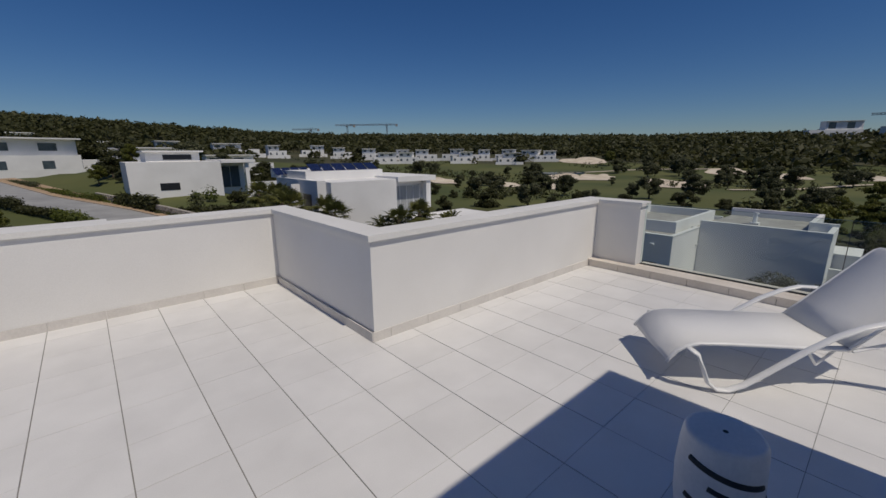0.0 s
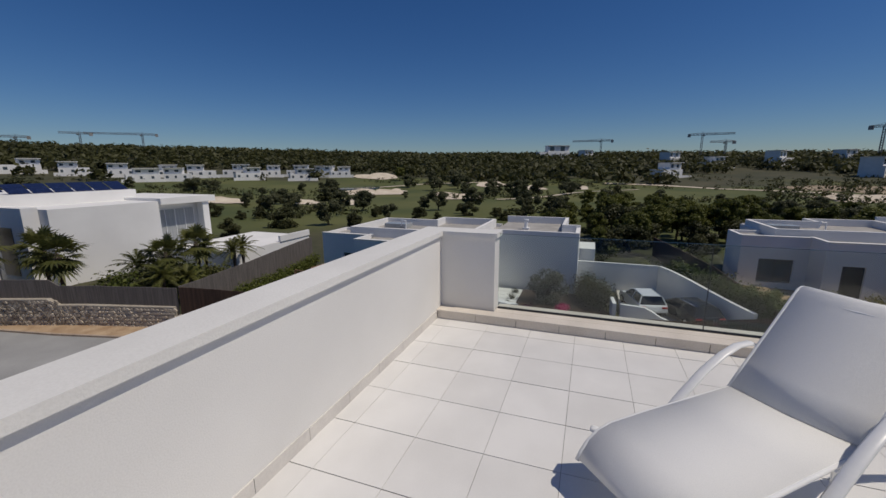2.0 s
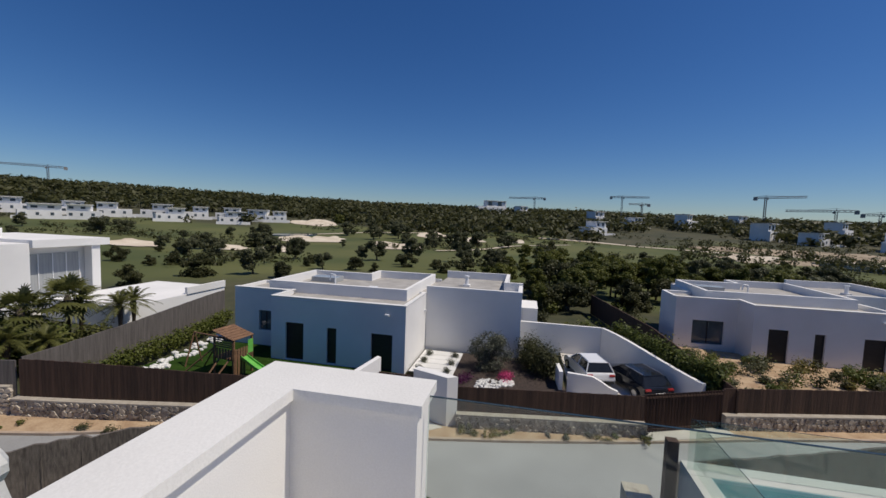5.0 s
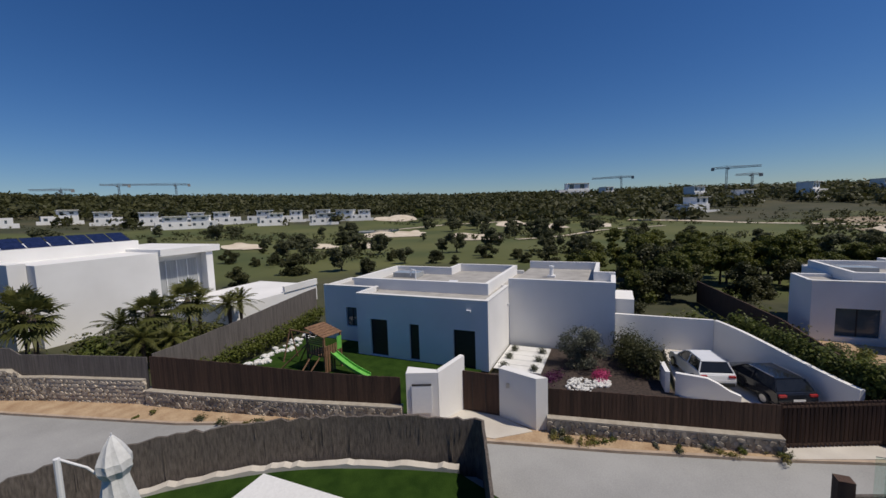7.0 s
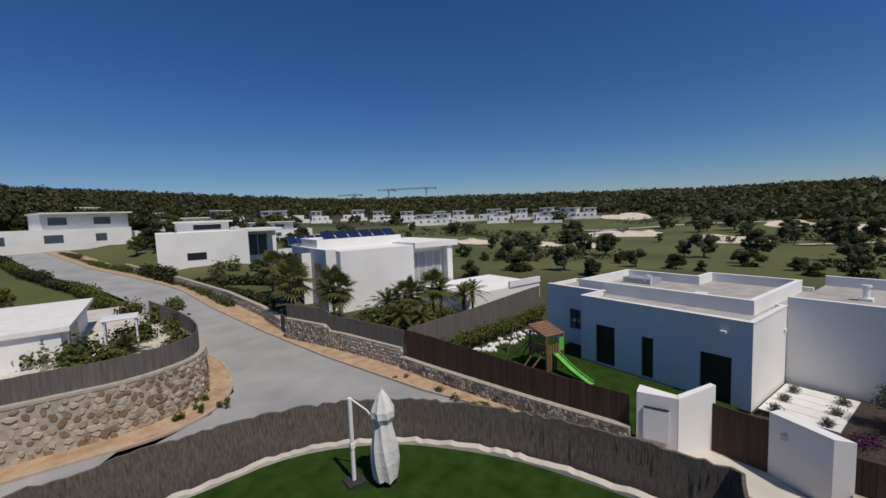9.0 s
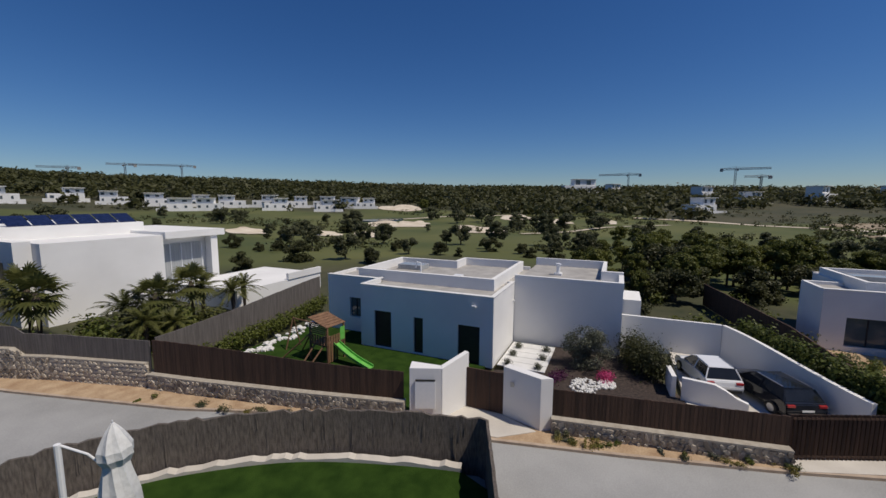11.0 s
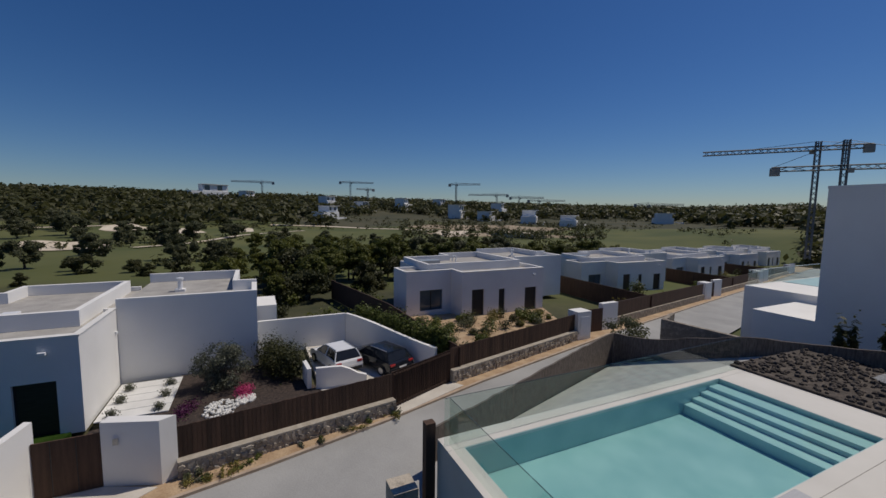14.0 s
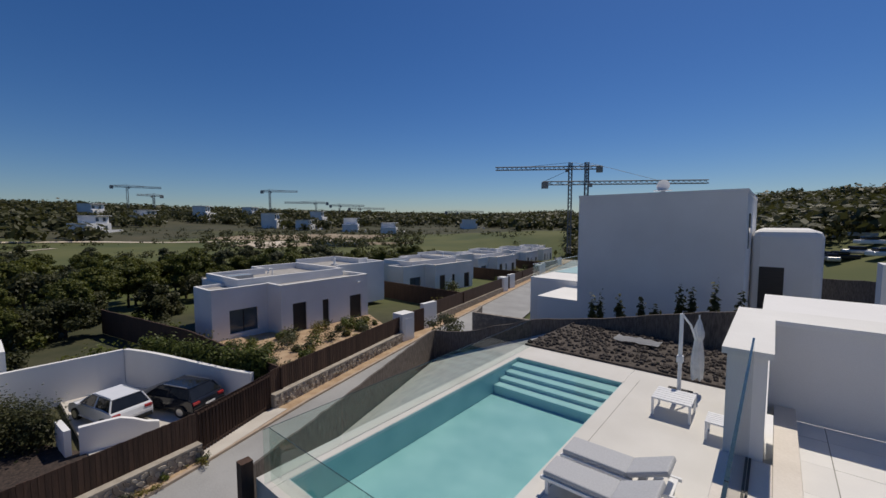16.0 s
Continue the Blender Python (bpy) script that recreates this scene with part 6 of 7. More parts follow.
    # lower garden and bed by the pool
    for x, y, h in ((21.6, -17.6, 2.3),):
        t = tree_kind("olive_bush", "young olive tree with thin grey-green crown", OLIVE, 2.3, (1.5, 1.5, 1.0), 110, 0.08, 12, 0.07, 0.4)
        t.matrix_basis = Matrix.Translation((x, y, -7.0))
    for x, y in ((13.4, -6.0), (17.2, -4.5)):
        mound("grass_tuft", "yellow-green grass tuft below the pool wall", x, y, -6.75, .3, .3, .7, YELLOW_LEAF, 0.06, 160, "grass")
    pads = thing("stepping_stones", "square pale stepping stones in the lower garden", "paving")
    for k, (x, y) in enumerate(((16.6, -9.2), (17.2, -10.6), (16.9, -12.0))):
        pbox("slab", pads, PAVING, x - .9, x + .5, y - .5, y + .5, -6.74, -6.68, bevel=0.01)
    for k in range(9):
        x = 6.4 + 0.75 * k + R.uniform(-.2, .2)
        t = mound("spiky_shrub", "dark upright shrub before the neighbour's wall", x, -17.6 + R.uniform(-.3, .3), -2.9 - 0.1 * k, .22, .22, R.uniform(1.0, 2.3), DARK_TREE, 0.11, 200, "shrub", "shrubs before the neighbour")
    bm = bmesh.new()
    for k in range(900):
        x, y = R.uniform(5.8, 12.6), R.uniform(-15.9, -11.6)
        s = R.uniform(.03, .10)
        bmesh.ops.create_icosphere(bm, subdivisions=1, radius=s, matrix=Matrix.Translation((x, y, -3.05 + (y + 12) * .03 + s * .2)) @ Matrix.Rotation(R.uniform(0, 3), 4, "X"))
    o = struct("lava_rocks", bm, LAVA, "dark lava rocks in the planting bed", "rocks")
    o["kind"] = "stuff"
    sh = thing("plastic_sheet", "crumpled pale grey plastic sheet on the gravel bed", "sheet")
    bm = bmesh.new()
    vs = [[bm.verts.new((8.6 + 0.16 * i, -14.9 + 0.18 * j + 0.05 * math.sin(i), -3.05 + (-14.9 + 0.18 * j + 12) * 0.03 + 0.10 + R.uniform(0, .06))) for j in range(6)] for i in range(11)]
    for i in range(10):
        for j in range(5):
            bm.faces.new((vs[i][j], vs[i + 1][j], vs[i + 1][j + 1], vs[i][j + 1]))
    bmesh.ops.solidify(bm, geom=bm.faces[:], thickness=0.01)
    part("sheet", bm, CUSHION, sh)
    # villa garden
    for x, y, h, r in ((16.3, 33.6, 2.2, 1.9), (13.9, 37.8, 2.6, 2.3), (19.0, 30.3, 1.5, 1.6), (20.4, 29.5, 1.9, 1.8), (21.4, 31.0, 1.4, 1.6), (22.9, 29.7, 2.1, 1.8), (24.4, 30.8, 1.6, 1.7), (25.2, 28.6, 1.5, 1.5), (27.0, 29.6, 1.4, 1.5), (18.6, 27.6, 1.2, 1.5), (19.9, 26.9, 1.0, 1.4), (15.8, 46.0, 2.4, 2.2), (14.6, 41.6, 2.4, 2.2), (17.0, 36.6, 2.2, 2.0), (15.0, 50.0, 2.2, 2.0)):
        palm(x, y, -6.9 + max(0, y - 36) * 0.06, h * 1.5, r * (1.0 if h > 1.85 else 1.15), "green fan palm with a shaggy trunk in the villa garden" if h > 1.85 else "arching yellow-green palm in the villa garden", h > 1.85)
    for x, y, s in ((17.2, 29.2, 1.3), (18.3, 28.6, 1.5), (20.2, 31.2, 1.5), (19.4, 28.2, 1.3), (21.3, 28.6, 1.2), (17.7, 31.2, 1.1), (22.6, 27.6, 1.0), (16.4, 27.0, 0.9), (15.8, 29.0, 0.9)):
        mound("garden_shrub", "lush green shrub in the villa garden", x, y, -6.9, s, s, s * 1.8, R.choice((HEDGE, PALM, OLIVE)), 0.13, 700, "shrub", "shrubs of the villa")
    leafy_run("hedge", "row of slim green conifers behind the screen", [(14.8, 31.2), (17.0, 25.2)], 0.45, -6.6, -5.2, HEDGE, 0.09, 130)
    # corner plot
    for k in range(26):
        x, y = R.uniform(-1, 6.0), R.uniform(27.5, 44)
        if x < 2.4 and y > 33:
            continue
        s = R.uniform(.6, 1.3)
        mound("garden_shrub", "dense green shrub in the corner garden", x, y, -5.2, s, s, s * 1.3, R.choice((HEDGE, PINE, PALM)), 0.13, 420, "shrub", "shrubs of the corner garden")
    for x, y in ((3.0, 30.5), (1.0, 29.0)):
        palm(x, y, -5.2, 0.5, 1.5, fan=False)


gardens()


# ---- villas ----
def solar_row(t, x0, x1, y, z, n):
    for k in range(n):
        bm = bmesh.new()
        box(bm, -0.46, 0.46, -0.8, 0.8, -0.02, 0.02)
        bmesh.ops.transform(bm, matrix=Matrix.Translation((x0 + (x1 - x0) * (k + .5) / n, y, z)) @ Matrix.Rotation(radians(28), 4, "X") @ Matrix.Diagonal(((x1 - x0) / n, 1, 1, 1)), verts=bm.verts)
        part("solar_panel", bm, SOLAR, t, "dark blue solar panel")


def villa_with_panels():
    t = thing("villa", "white cubic villa with solar panels on its flat roof", "house", at=Matrix.Translation((-0.7, 0, 0)))
    pbox("body", t, HOUSE_WHITE, 19.6, 27.8, 39.3, 52, -7.2, -1.25)
    pbox("front_wing", t, HOUSE_WHITE, 18.6, 19.58, 40.4, 52, -7.2, -1.1)
    pbox("upper_storey", t, HOUSE_WHITE, 19.0, 29.0, 44.0, 55, -1.248, -0.25)
    pbox("roof_slab", t, HOUSE_WHITE, 27.82, 33.6, 39.0, 50, -1.6, -1.0)
    pbox("pier", t, HOUSE_WHITE, 32.2, 32.9, 39.2, 40.0, -7.2, -1.602)
    pbox("rear_wall", t, HOUSE_WHITE, 27.82, 32.6, 40.4, 50, -7.2, -1.602)
    w = pbox("window", t, CURTAIN, 27.9, 32.0, 40.30, 40.38, -6.4, -2.2, label="tall glazed front")
    for k in range(5):
        pbox("mullion", w, WHITE_METAL, 27.9 + 1.0 * k, 27.96 + 1.0 * k, 40.23, 40.29, -6.4, -2.2)
    pbox("window", t, WINDOW_DARK, 18.56, 18.595, 42.0, 44.0, -6.3, -2.6, label="dark glazed door")
    pbox("window", t, WINDOW_DARK, 18.56, 18.595, 46.5, 48.5, -6.3, -2.0, label="dark glazed door")
    for x in (17.2,):
        pbox("blade_wall", t, HOUSE_WHITE, 17.6, 18.55, 44.8, 45.1, -7.2, -1.6)
    solar_row(t, 17.6, 22.0, 50.0, -0.35, 4)
    solar_row(t, 19.8, 28.6, 45.0, 0.15, 6)
    p = thing("villa_terrace", "white terrace with small pool beside the villa", "terrace")
    pbox("wall", p, HOUSE_WHITE, 27.5, 37.5, 31.0, 38.9, -7.2, -5.6)
    pbox("parapet", p, HOUSE_WHITE, 33.0, 37.5, 30.9, 31.15, -5.598, -5.0)


villa_with_panels()


def far_villa(x, y, z, w, d, h, rz, group, upper=0.6, label="white two-storey villa with flat roof and dark windows"):
    t = thing("far_villa", label, "house", group, at=Matrix.Translation((x, y, z)) @ Matrix.Rotation(radians(rz), 4, "Z"))
    # front faces -y
    h1 = h * 0.52
    pbox("ground_storey", t, HOUSE_WHITE, -w / 2, w / 2, -d / 2, d / 2, -4, h1)
    u = w * upper
    off = w * 0.5 - u if R.random() < 0.5 else -w * 0.5
    pbox("upper_storey", t, HOUSE_WHITE, off, off + u, -d / 2 + d * .12, d / 2, h1 + 0.002, h)
    pbox("roof_slab", t, HOUSE_WHITE, off - 0.4, off + u + 0.4, -d / 2 - 0.5, d / 2, h + 0.002, h + 0.28)
    n = 3
    for k in range(n):
        a = -w / 2 + w * (k + 0.2) / n
        pbox("window", t, WINDOW_GLASS, a, a + w / n * R.uniform(.22, .36), -d / 2 - 0.05, -d / 2 - 0.003, 0.7, h1 * 0.66)
    for k in range(2):
        a = off + u * (k + 0.15) / 2
        pbox("window", t, WINDOW_GLASS, a, a + u * 0.2, -d / 2 + d * .12 - 0.05, -d / 2 + d * .12 - 0.003, h1 + 0.9, h - 0.8)
    pbox("garden_wall", t, HOUSE_WHITE, -w * .65, w * .6, -d / 2 - 5, -d / 2 - 4.7, -4, 0.6)
    return t


def villas():
    rows = [(123.7, 279.1), (138.1, 262.0), (152.2, 247.1), (166.3, 236.1), (178.5, 218.9), (193.5, 208.0), (208.5, 196.5), (223.4, 186.4), (228.2, 170.2), (232.7, 159.9), (146.8, 222.7), (203.9, 168.0), (160, 214), (186, 192)]
    for i, (x, y) in enumerate(rows):
        face = math.degrees(math.atan2(2.5 - y, 5 - x)) + 90
        far_villa(x, y, terrain(x, y) + 0.4, R.uniform(12, 15), 9, R.uniform(5.6, 6.4), face + R.uniform(-12, 12), "row of villas on the far slope", R.uniform(.5, .8))
    for x, y, w, h in ((-26.2, 262.7, 30, 9), (15.1, 240.3, 30, 8), (40.8, 276.1, 18, 7), (74.5, 282.5, 26, 6.5), (97.4, 275.7, 11, 6.5), (-42, 190, 24, 9)):
        face = math.degrees(math.atan2(2.5 - y, 5 - x)) + 90
        far_villa(x, y, terrain(x, y) + 0.3, w, 12, h, face + 8, "villas on the hill")
    v = thing("villa", "long white villa with blank front and flat roof", "house", at=Matrix.Translation((13.2, 76, -4.3)))
    pbox("ground_storey", v, HOUSE_WHITE, -8.4, 4.2, 0, 11, -3, 4.9)
    pbox("rear_wing", v, HOUSE_WHITE, 4.202, 8.6, 3.2, 11, -3, 4.6)
    pbox("canopy", v, HOUSE_WHITE, 4.202, 9.6, -0.4, 11, 4.602, 5.1, bevel=0.03)
    pbox("pier", v, HOUSE_WHITE, 8.0, 8.6, 0.1, 0.8, -3, 4.598)
    w = pbox("window", v, WINDOW_GLASS, 4.6, 7.8, 3.1, 3.197, 0.4, 4.0, label="tall glazed terrace door")
    for k in range(3):
        pbox("mullion", w, WHITE_METAL, 4.6 + 1.55 * k, 4.68 + 1.55 * k, 3.04, 3.098, 0.4, 4.0)
    pbox("upper_storey", v, HOUSE_WHITE, -5.5, 2.0, 4.0, 11, 4.902, 6.4)
    pbox("roof_slab", v, HOUSE_WHITE, -5.9, 2.5, 3.2, 11.2, 6.402, 6.65)
    pbox("window", v, WINDOW_DARK, -3.2, 0.8, 3.94, 3.997, 5.2, 6.0)
    pbox("window", v, WINDOW_DARK, -4.6, -2.0, -0.05, -0.003, 0.6, 1.7)
    pbox("garden_wall", v, HOUSE_WHITE, 9.0, 14.5, 1.0, 1.3, -3, 1.2)
    far_villa(13.0, 150.0, terrain(13, 150) + 0.8, 27, 11, 6.2, 8, "villas on the hill", 0.7, "long white villa with flat roof among trees")
    far_villa(44.0, 165.0, terrain(44, 165) + 0.6, 22, 11, 5.8, -4, "villas on the hill", 0.7, "long white villa with flat roof among trees")
    far_villa(-14.0, 128.0, terrain(-14, 128), 26, 12, 7.0, 20, "villas on the hill")
    for x, y, w, h in ((474.7, 44.7, 36, 14), (457.1, 6.1, 20, 9), (285.8, -41.1, 16, 8), (350.3, -78.7, 22, 8), (359.0, -123.3, 24, 10), (283.2, -140.1, 20, 9), (311.2, -196.4, 22, 9), (228.7, -167.7, 17, 8), (202.1, -178.4, 13, 6), (183.4, -241.3, 14, 6), (255, -150, 13, 6), (390, -60, 18, 9), (420, -190, 22, 8)):
        face = math.degrees(math.atan2(2.5 - y, 5 - x)) + 90
        far_villa(x, y, terrain(x, y) + 0.5, w, 10, h, -48 + R.uniform(-12, 12), "villas on the right-hand slope", R.uniform(.45, .8))
    # corner plot
    rubble("wall_corner", smooth_line([(-30, 25.2), (0.9, 24.6), (3.4, 24.5), (6.0, 26.0), (6.5, 28.5), (6.1, 32.5), (4.2, 40)], 2), -7.1, -4.75, 0.35, STONE_WARM, "tall curved rubble wall of ochre and grey stone", 0.36, 0.12, 300, lambda x, y: x > -4)
    ln = smooth_line([(-30, 25.35), (0.9, 24.75), (3.4, 24.65), (5.9, 26.1), (6.35, 28.5), (5.95, 32.5), (4.0, 40)], 2)
    bm = bmesh.new()
    run(bm, resample(ln, 0.4), 0.06, -4.9, -3.75, 0.02, R)
    struct("fence_corner", bm, GREY_FENCE, "grey heather screen on the curved wall", "fence")
    bm = bmesh.new()
    prism(bm, [(-30, 25.3), (0.9, 24.7), (3.4, 24.6), (5.8, 26.1), (6.3, 28.5), (5.9, 32.5), (4.0, 40), (2, 48), (-30, 48)], -7.2, -5.15)
    struct("planting_bed", bm, CONCRETE, "pale gravel court of the corner plot", "ground")
    h = thing("corner_house", "low white house with a flat white roof", "house")
    pbox("body", h, HOUSE_WHITE, -15, 0.35, 31.2, 40.9, -5.2, -3.45)
    pbox("roof", h, COPING, -15.3, 0.75, 31.0, 41.2, -3.448, -3.2)
    pbox("window", h, WINDOW_DARK, 0.353, 0.39, 33.6, 36.4, -4.9, -3.7, label="dark window")
    w = thing("garden_canopy", "small white garden canopy", "canopy")
    pbox("roof", w, WHITE_METAL, 1.9, 3.6, 31.4, 32.8, -3.35, -3.25, bevel=0.03)
    for x, y in ((2.0, 31.5), (3.45, 31.5), (2.0, 32.6), (3.45, 32.6)):
        pbox("post", w, WHITE_METAL, x, x + .08, y, y + .08, -5.15, -3.352)
    # dark hedges before the second villa
    leafy_run("hedge", "tall dark hedge before the second villa", [(6.4, 62.0), (12.0, 60.5), (16.5, 57.0)], 1.0, -6.4, -5.0, DARK_TREE, 0.22, 130)
    leafy_run("hedge", "dark conifer hedge behind the low street wall", [(13.2, 42.5), (12.6, 49.5), (10.6, 57.0), (8.6, 62.0)], 0.6, -6.6, -5.5, DARK_TREE, 0.16, 190)
    leafy_run("hedge", "tall dark hedge along the side street", [(3.0, 72.0), (6.2, 63.0)], 1.0, -5.7, -3.4, DARK_TREE, 0.22, 130)
    rubble("wall_side_street", [(1.0, 78), (7.2, 60.5), (10.6, 49.5), (12.2, 41.5), (12.6, 36.5)], lambda x, y: road_z(x, y), lambda x, y: road_z(x, y) + 1.0, 0.35, STONE, "low pale rubble wall along the side street", 0.4, 0.12, 120)
    for y0, y1 in ((47, 53), (53, 60), (60, 67), (67, 75), (75, 84), (84, 96), (96, 110)):
        line = [(table([(47, 10.3), (58, 8.2), (66, 5.6), (84, -2.4), (112, -11.4)], y), y) for y in (y0, y1)]
        z = road_z(0, (y0 + y1) / 2)
        leafy_run("hedge", "low ragged green planting along the side street", line, 1.1, z - 0.3, z + R.uniform(.4, .8), R.choice((HEDGE, OLIVE)), 0.11, 110)
        if y0 > 50:
            line = [(x - 8.4, y - 1.5) for x, y in line]
            leafy_run("hedge", "low ragged green planting along the side street", line, 1.3, z - 0.3, z + R.uniform(.5, 1.2), R.choice((HEDGE, DARK_TREE)), 0.13, 110)
    g = thing("sliding_gate", "dark grey metal sliding gate", "gate")
    bm = bmesh.new()
    run(bm, [(12.5, 36.4), (12.5, 34.4)], 0.06, -6.95, -5.6)
    part("leaf", bm, GREY_FENCE, g)
    for k in range(44):
        f = R.random()
        x, y = R.uniform(8, 32), R.uniform(52, 74)
        if x < 13 - (y - 52) * 0.25 + 1 or (x > 13 and x < 33 and y < 57):
            continue
        s = R.uniform(.8, 1.8)
        mound("garden_shrub", "dark shrub between the villas", x, y, terrain(x, y), s, s, s * 1.4, R.choice((DARK_TREE, HEDGE, OLIVE)), 0.2, 240, "shrub", "shrubs between the villas")


villas()


# ---- bare slope ----
def bare_slope():
    for j, (b0, b1, r0, r1) in enumerate(((-136, -112, 168, 196), (-133, -110, 205, 262))):
        bm = bmesh.new()
        n = 26
        rows = []
        for i in range(n + 1):
            b = b0 + (b1 - b0) * i / n
            taper = max(0.02, math.sin(math.pi * i / n)) ** 0.6
            c, half = (r0 + r1) / 2 + 9 * noise.noise((b * 0.2, j * 5, 1)), (r1 - r0) / 2 * taper * (0.8 + 0.5 * noise.noise((b * 0.5, j * 5, 2)))
            row = []
            for k in range(7):
                r = c + half * (k / 3 - 1) + 2.5 * noise.noise((b * 1.3, k * 2.1, j))
                x, y = 5 - r * math.sin(radians(b)), 2.5 + r * math.cos(radians(b))
                row.append(bm.verts.new((x, y, terrain(x, y) + (0.45 if 0 < k < 6 else -0.1))))
            rows.append(row)
        for p, s in zip(rows, rows[1:]):
            for k in range(6):
                bm.faces.new((p[k], p[k + 1], s[k + 1], s[k]))
        bmesh.ops.recalc_face_normals(bm, faces=bm.faces)
        struct("bare_slope", bm, DRY_EARTH, "bare dry earth slope between dark shrubs", "ground")


bare_slope()


# ---- bunkers, paths, pond ----
def bunkers():
    for i, (x, y, w) in enumerate(((130.3, 43.3, 15.0), (144.0, 88.3, 14), (101.3, 67.6, 9), (163.0, 83.1, 9), (94.2, 76.2, 7), (84.6, 97.0, 10), (147.9, 79.6, 16), (96.3, 64.4, 6), (235.0, 132.0, 24), (160.5, -76.0, 16), (200, 30, 14), (205, 8, 12), (215, 52, 16))):
        bm = bmesh.new()
        c = bm.verts.new((x, y, terrain(x, y) + 0.25))
        ring = []
        for k in range(22):
            a = 2 * math.pi * k / 22
            q = w * 0.6 * (0.75 + 0.45 * noise.noise((math.cos(a) * 1.3 + i * 7, math.sin(a) * 1.3, i)))
            px, py = x + q * math.cos(a), y + q * math.sin(a) * 1.15
            out = ((px - x) * (x - 5) + (py - y) * (y - 2.5)) / math.hypot(x - 5, y - 2.5)
            ring.append(bm.verts.new((px, py, terrain(px, py) + 0.22 + max(0, out) * 0.22)))
        for k in range(22):
            bm.faces.new((c, ring[k], ring[(k + 1) % 22]))
        struct("sand_bunker", bm, SAND, "pale sand bunker on the golf course", "bunker")
    for pts, w in (([(128, 30), (140, 22), (158, 14), (180, 4), (200, -18)], 2.4), ([(150, 115), (185, 105), (220, 85), (240, 60)], 3.0), ([(190, -85), (215, -60), (235, -35), (245, -5)], 5.0), ([(160, -120), (190, -105), (230, -95)], 6)):
        bm = bmesh.new()
        L = resample(smooth_line(pts, 2), 3)
        band(bm, offset_line(L, w / 2), offset_line(L, -w / 2), lambda x, y: terrain(x, y) + 0.3)
        struct("path", bm, SAND, "pale sandy track across the golf course", "path")
    for x, y, rx, ry in ((172, 108, 22, 5), (150, -100, 26, 6)):
        bm = bmesh.new()
        z = terrain(x, y) + 0.5
        prism(bm, [(x + rx * math.cos(k * .35) * 0.7, y + ry * math.sin(k * .35) * 1.6) for k in range(18)], z - 2, z)
        struct("pond", bm, WATER_FAR, "dark blue pond on the golf course", "water")


bunkers()


# ---- tower cranes ----
def crane(x, y, z0, top, jib, back, rz, s, label, m=CRANE_GREY, apex=0.0):
    """Tower crane: lattice mast and jib; top is the jib's height, s the bar width."""
    t = thing("tower_crane", label, "crane", "tower cranes", at=Matrix.Translation((x, y, 0)) @ Matrix.Rotation(radians(rz), 4, "Z"))
    w = s * 4

    def lattice(name, p0, p1, n, up):
        a, b = Vector(p0), Vector(p1)
        d = (b - a).normalized()
        q = d.cross(up).normalized() * w / 2
        r = up.normalized() * w / 2
        bm = bmesh.new()
        cs = [q + r, q - r, -q - r, -q + r]
        for c in cs:
            tube(bm, [a + c, b + c], s * 0.5, 4)
        for k in range(n):
            u, v = a.lerp(b, k / n), a.lerp(b, (k + 1) / n)
            for i in range(4):
                tube(bm, [u + cs[i], v + cs[(i + 1) % 4]], s * 0.32, 3)
        return part(name, bm, m, t)
    lattice("mast", (0, 0, z0), (0, 0, top + apex), max(6, int((top - z0) / (w * 1.3))), Vector((0, 1, 0)))
    lattice("jib", (0, 0, top), (jib, 0, top), max(6, int(abs(jib) / (w * 1.5))), Vector((0, 0, 1)))
    lattice("counter_jib", (0, 0, top), (-back, 0, top), 4, Vector((0, 0, 1)))
    pbox("counterweight", t, CRANE_WARM, -back - w * 0.3, -back + w * 1.6, -w * .6, w * .6, top - w * 1.6, top + w * 0.3)
    pbox("cab", t, CRANE_WARM, w * .5, w * 1.5, -w, -w * .3, top - w * 1.3, top - w * .2)
    bm = bmesh.new()
    tube(bm, [(0, 0, top + max(apex, w * 1.5)), (jib * 0.6, 0, top + w * 0.5)], s * 0.25, 3)
    tube(bm, [(0, 0, top + max(apex, w * 1.5)), (-back, 0, top + w * 0.4)], s * 0.25, 3)
    tube(bm, [(0, 0, top), (0, 0, top + max(apex, w * 1.5))], s * 0.6, 4)
    part("tie_bars", bm, m, t)


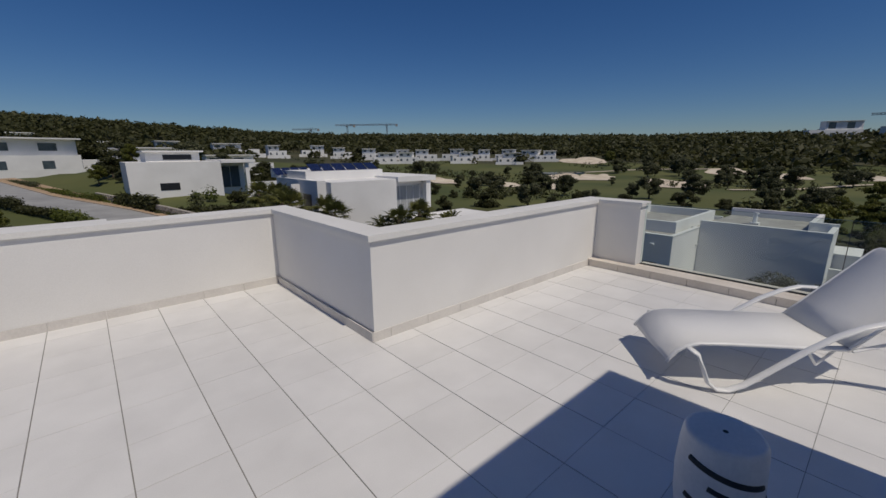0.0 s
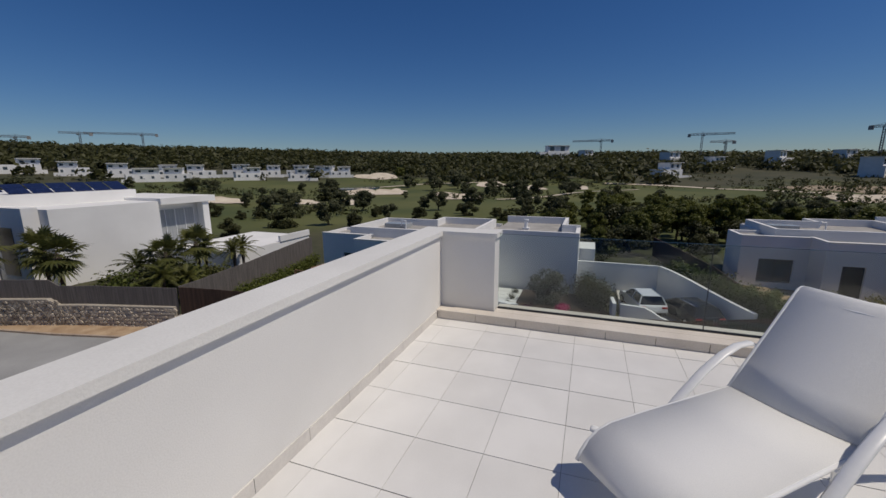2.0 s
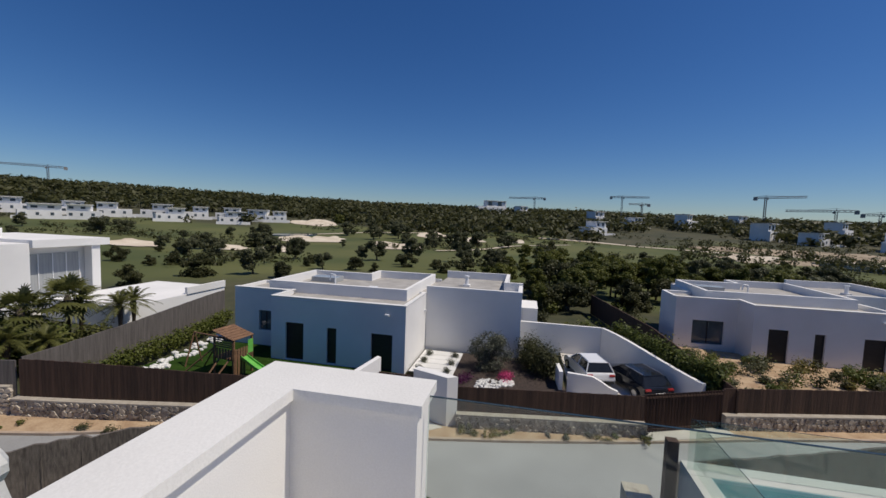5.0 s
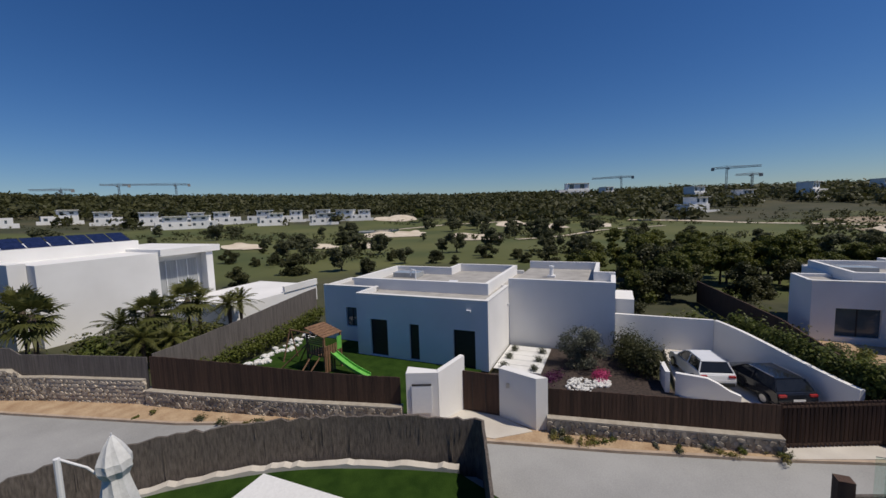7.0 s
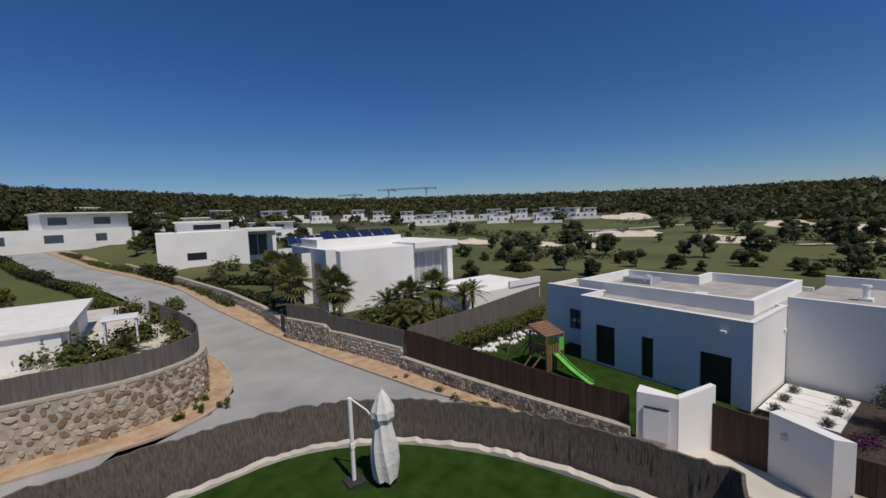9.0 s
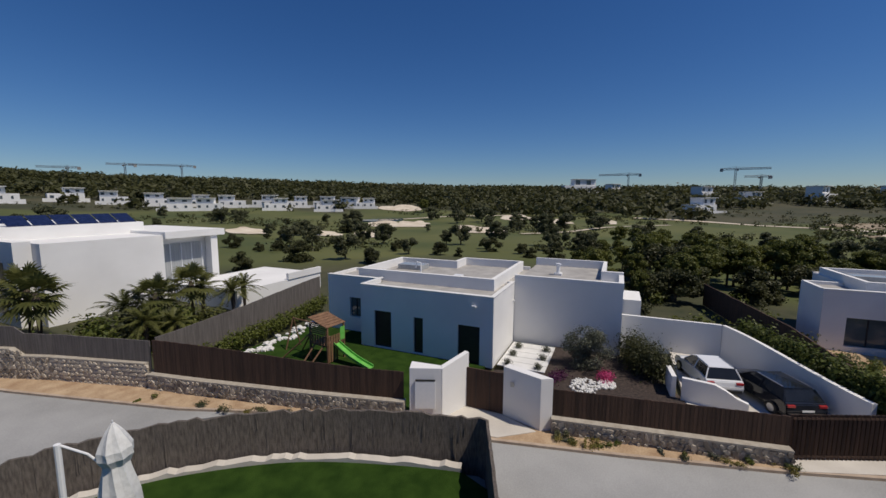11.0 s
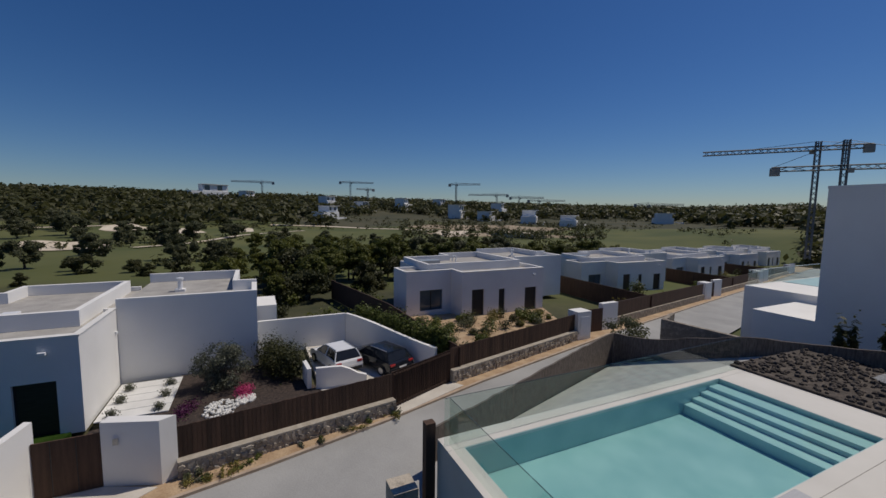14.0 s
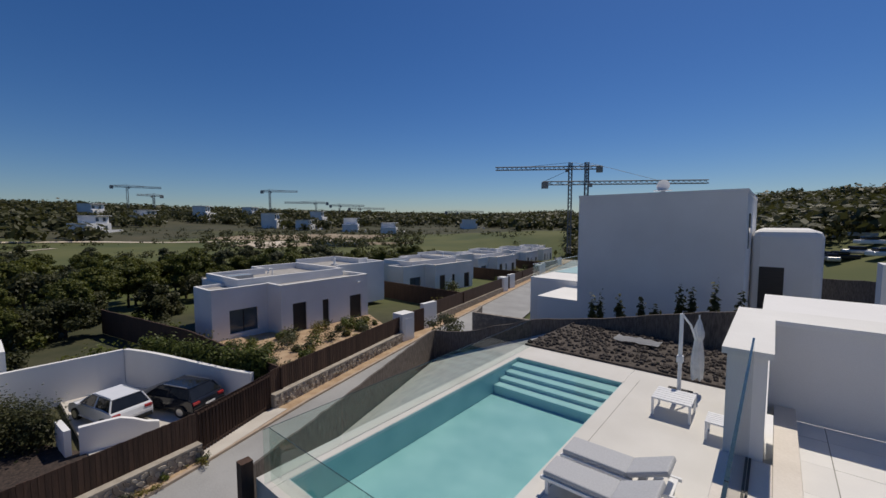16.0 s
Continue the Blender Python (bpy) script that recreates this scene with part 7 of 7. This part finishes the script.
def cranes():
    def at(d, r, ex=5.3, ey=2.3):
        return ex + d[0] * r, ey + d[1] * r
    x, y = at((0.380, -0.925), 120)
    crane(x, y, -8, 16.2, 21, 8.5, 34, 0.21, "tall grey tower crane beyond the neighbour", apex=1.5)
    x, y = at((0.346, -0.938), 105)
    crane(x, y, -8, 10.6, 28, 10.5, 214, 0.2, "tall grey tower crane beyond the neighbour", apex=5.0)
    for d, r, el, jib, back, rz in (((1.0, -0.016), 480, 0.062, 30, 12, 90), ((0.978, -0.21), 470, 0.068, 26, 12, 260), ((0.967, -0.25), 480, 0.052, 14, 8, 100), ((0.892, -0.453), 430, 0.068, 26, 8, 230), ((0.842, -0.54), 430, 0.043, 30, 12, 60), ((0.811, -0.584), 440, 0.037, 26, 10, 235), ((0.783, -0.622), 450, 0.030, 28, 12, 240), ((0.614, -0.789), 430, 0.022, 30, 12, 225), ((0.553, 0.833), 560, 0.070, 50, 14, 138), ((0.474, 0.881), 560, 0.068, 16, 10, 160), ((0.40, 0.916), 560, 0.058, 24, 10, 140)):
        x, y = at(d, r)
        crane(x, y, terrain(x, y) - 2, 0.4 + r * el, jib, back, rz, 0.35, "slender grey tower crane on the horizon")


cranes()


# ---- building site behind the neighbour ----
def yard():
    q = random.Random(3)
    for k in range(10):
        x, y = q.uniform(-10, 1.5), q.uniform(-112, -88)
        s = q.uniform(.9, 1.1)
        t = thing("parked_car", "parked car on the distant yard", "car", "cars parked on the yard", at=Matrix.Translation((x, y, terrain(x, y) + 0.1)) @ Matrix.Rotation(q.uniform(0, 6), 4, "Z"))
        pbox("body", t, q.choice((CAR_WHITE, CAR_BLACK, CAR_WHITE, STEEL)), -2.1, 2.1, -.85, .85, 0.25, 0.95, bevel=0.15)
        pbox("cabin", t, CAR_GLASS, -1.3, 0.9, -.72, .72, 0.952, 1.5, bevel=0.2)
    for k in range(5):
        x, y = 31 + 2.7 * k, -62 - 9 * k
        t = thing("container", "blue site container beside the street", "container", "site containers")
        pbox("body", t, SHADE_BLUE, x - 6, x - 3.5, y - 3, y + 3, road_z(x, y) - 0.2, road_z(x, y) + 2.2, bevel=0.05)
    bm = bmesh.new()
    L = smooth_line([(3.2, -38), (-1, -50), (-6, -60)], 2)
    band(bm, offset_line(L, 0.8), offset_line(L, -0.8), lambda x, y: terrain(x, y) + 0.35)
    struct("path", bm, SAND, "yellow sandy path behind the neighbour", "path")


yard()
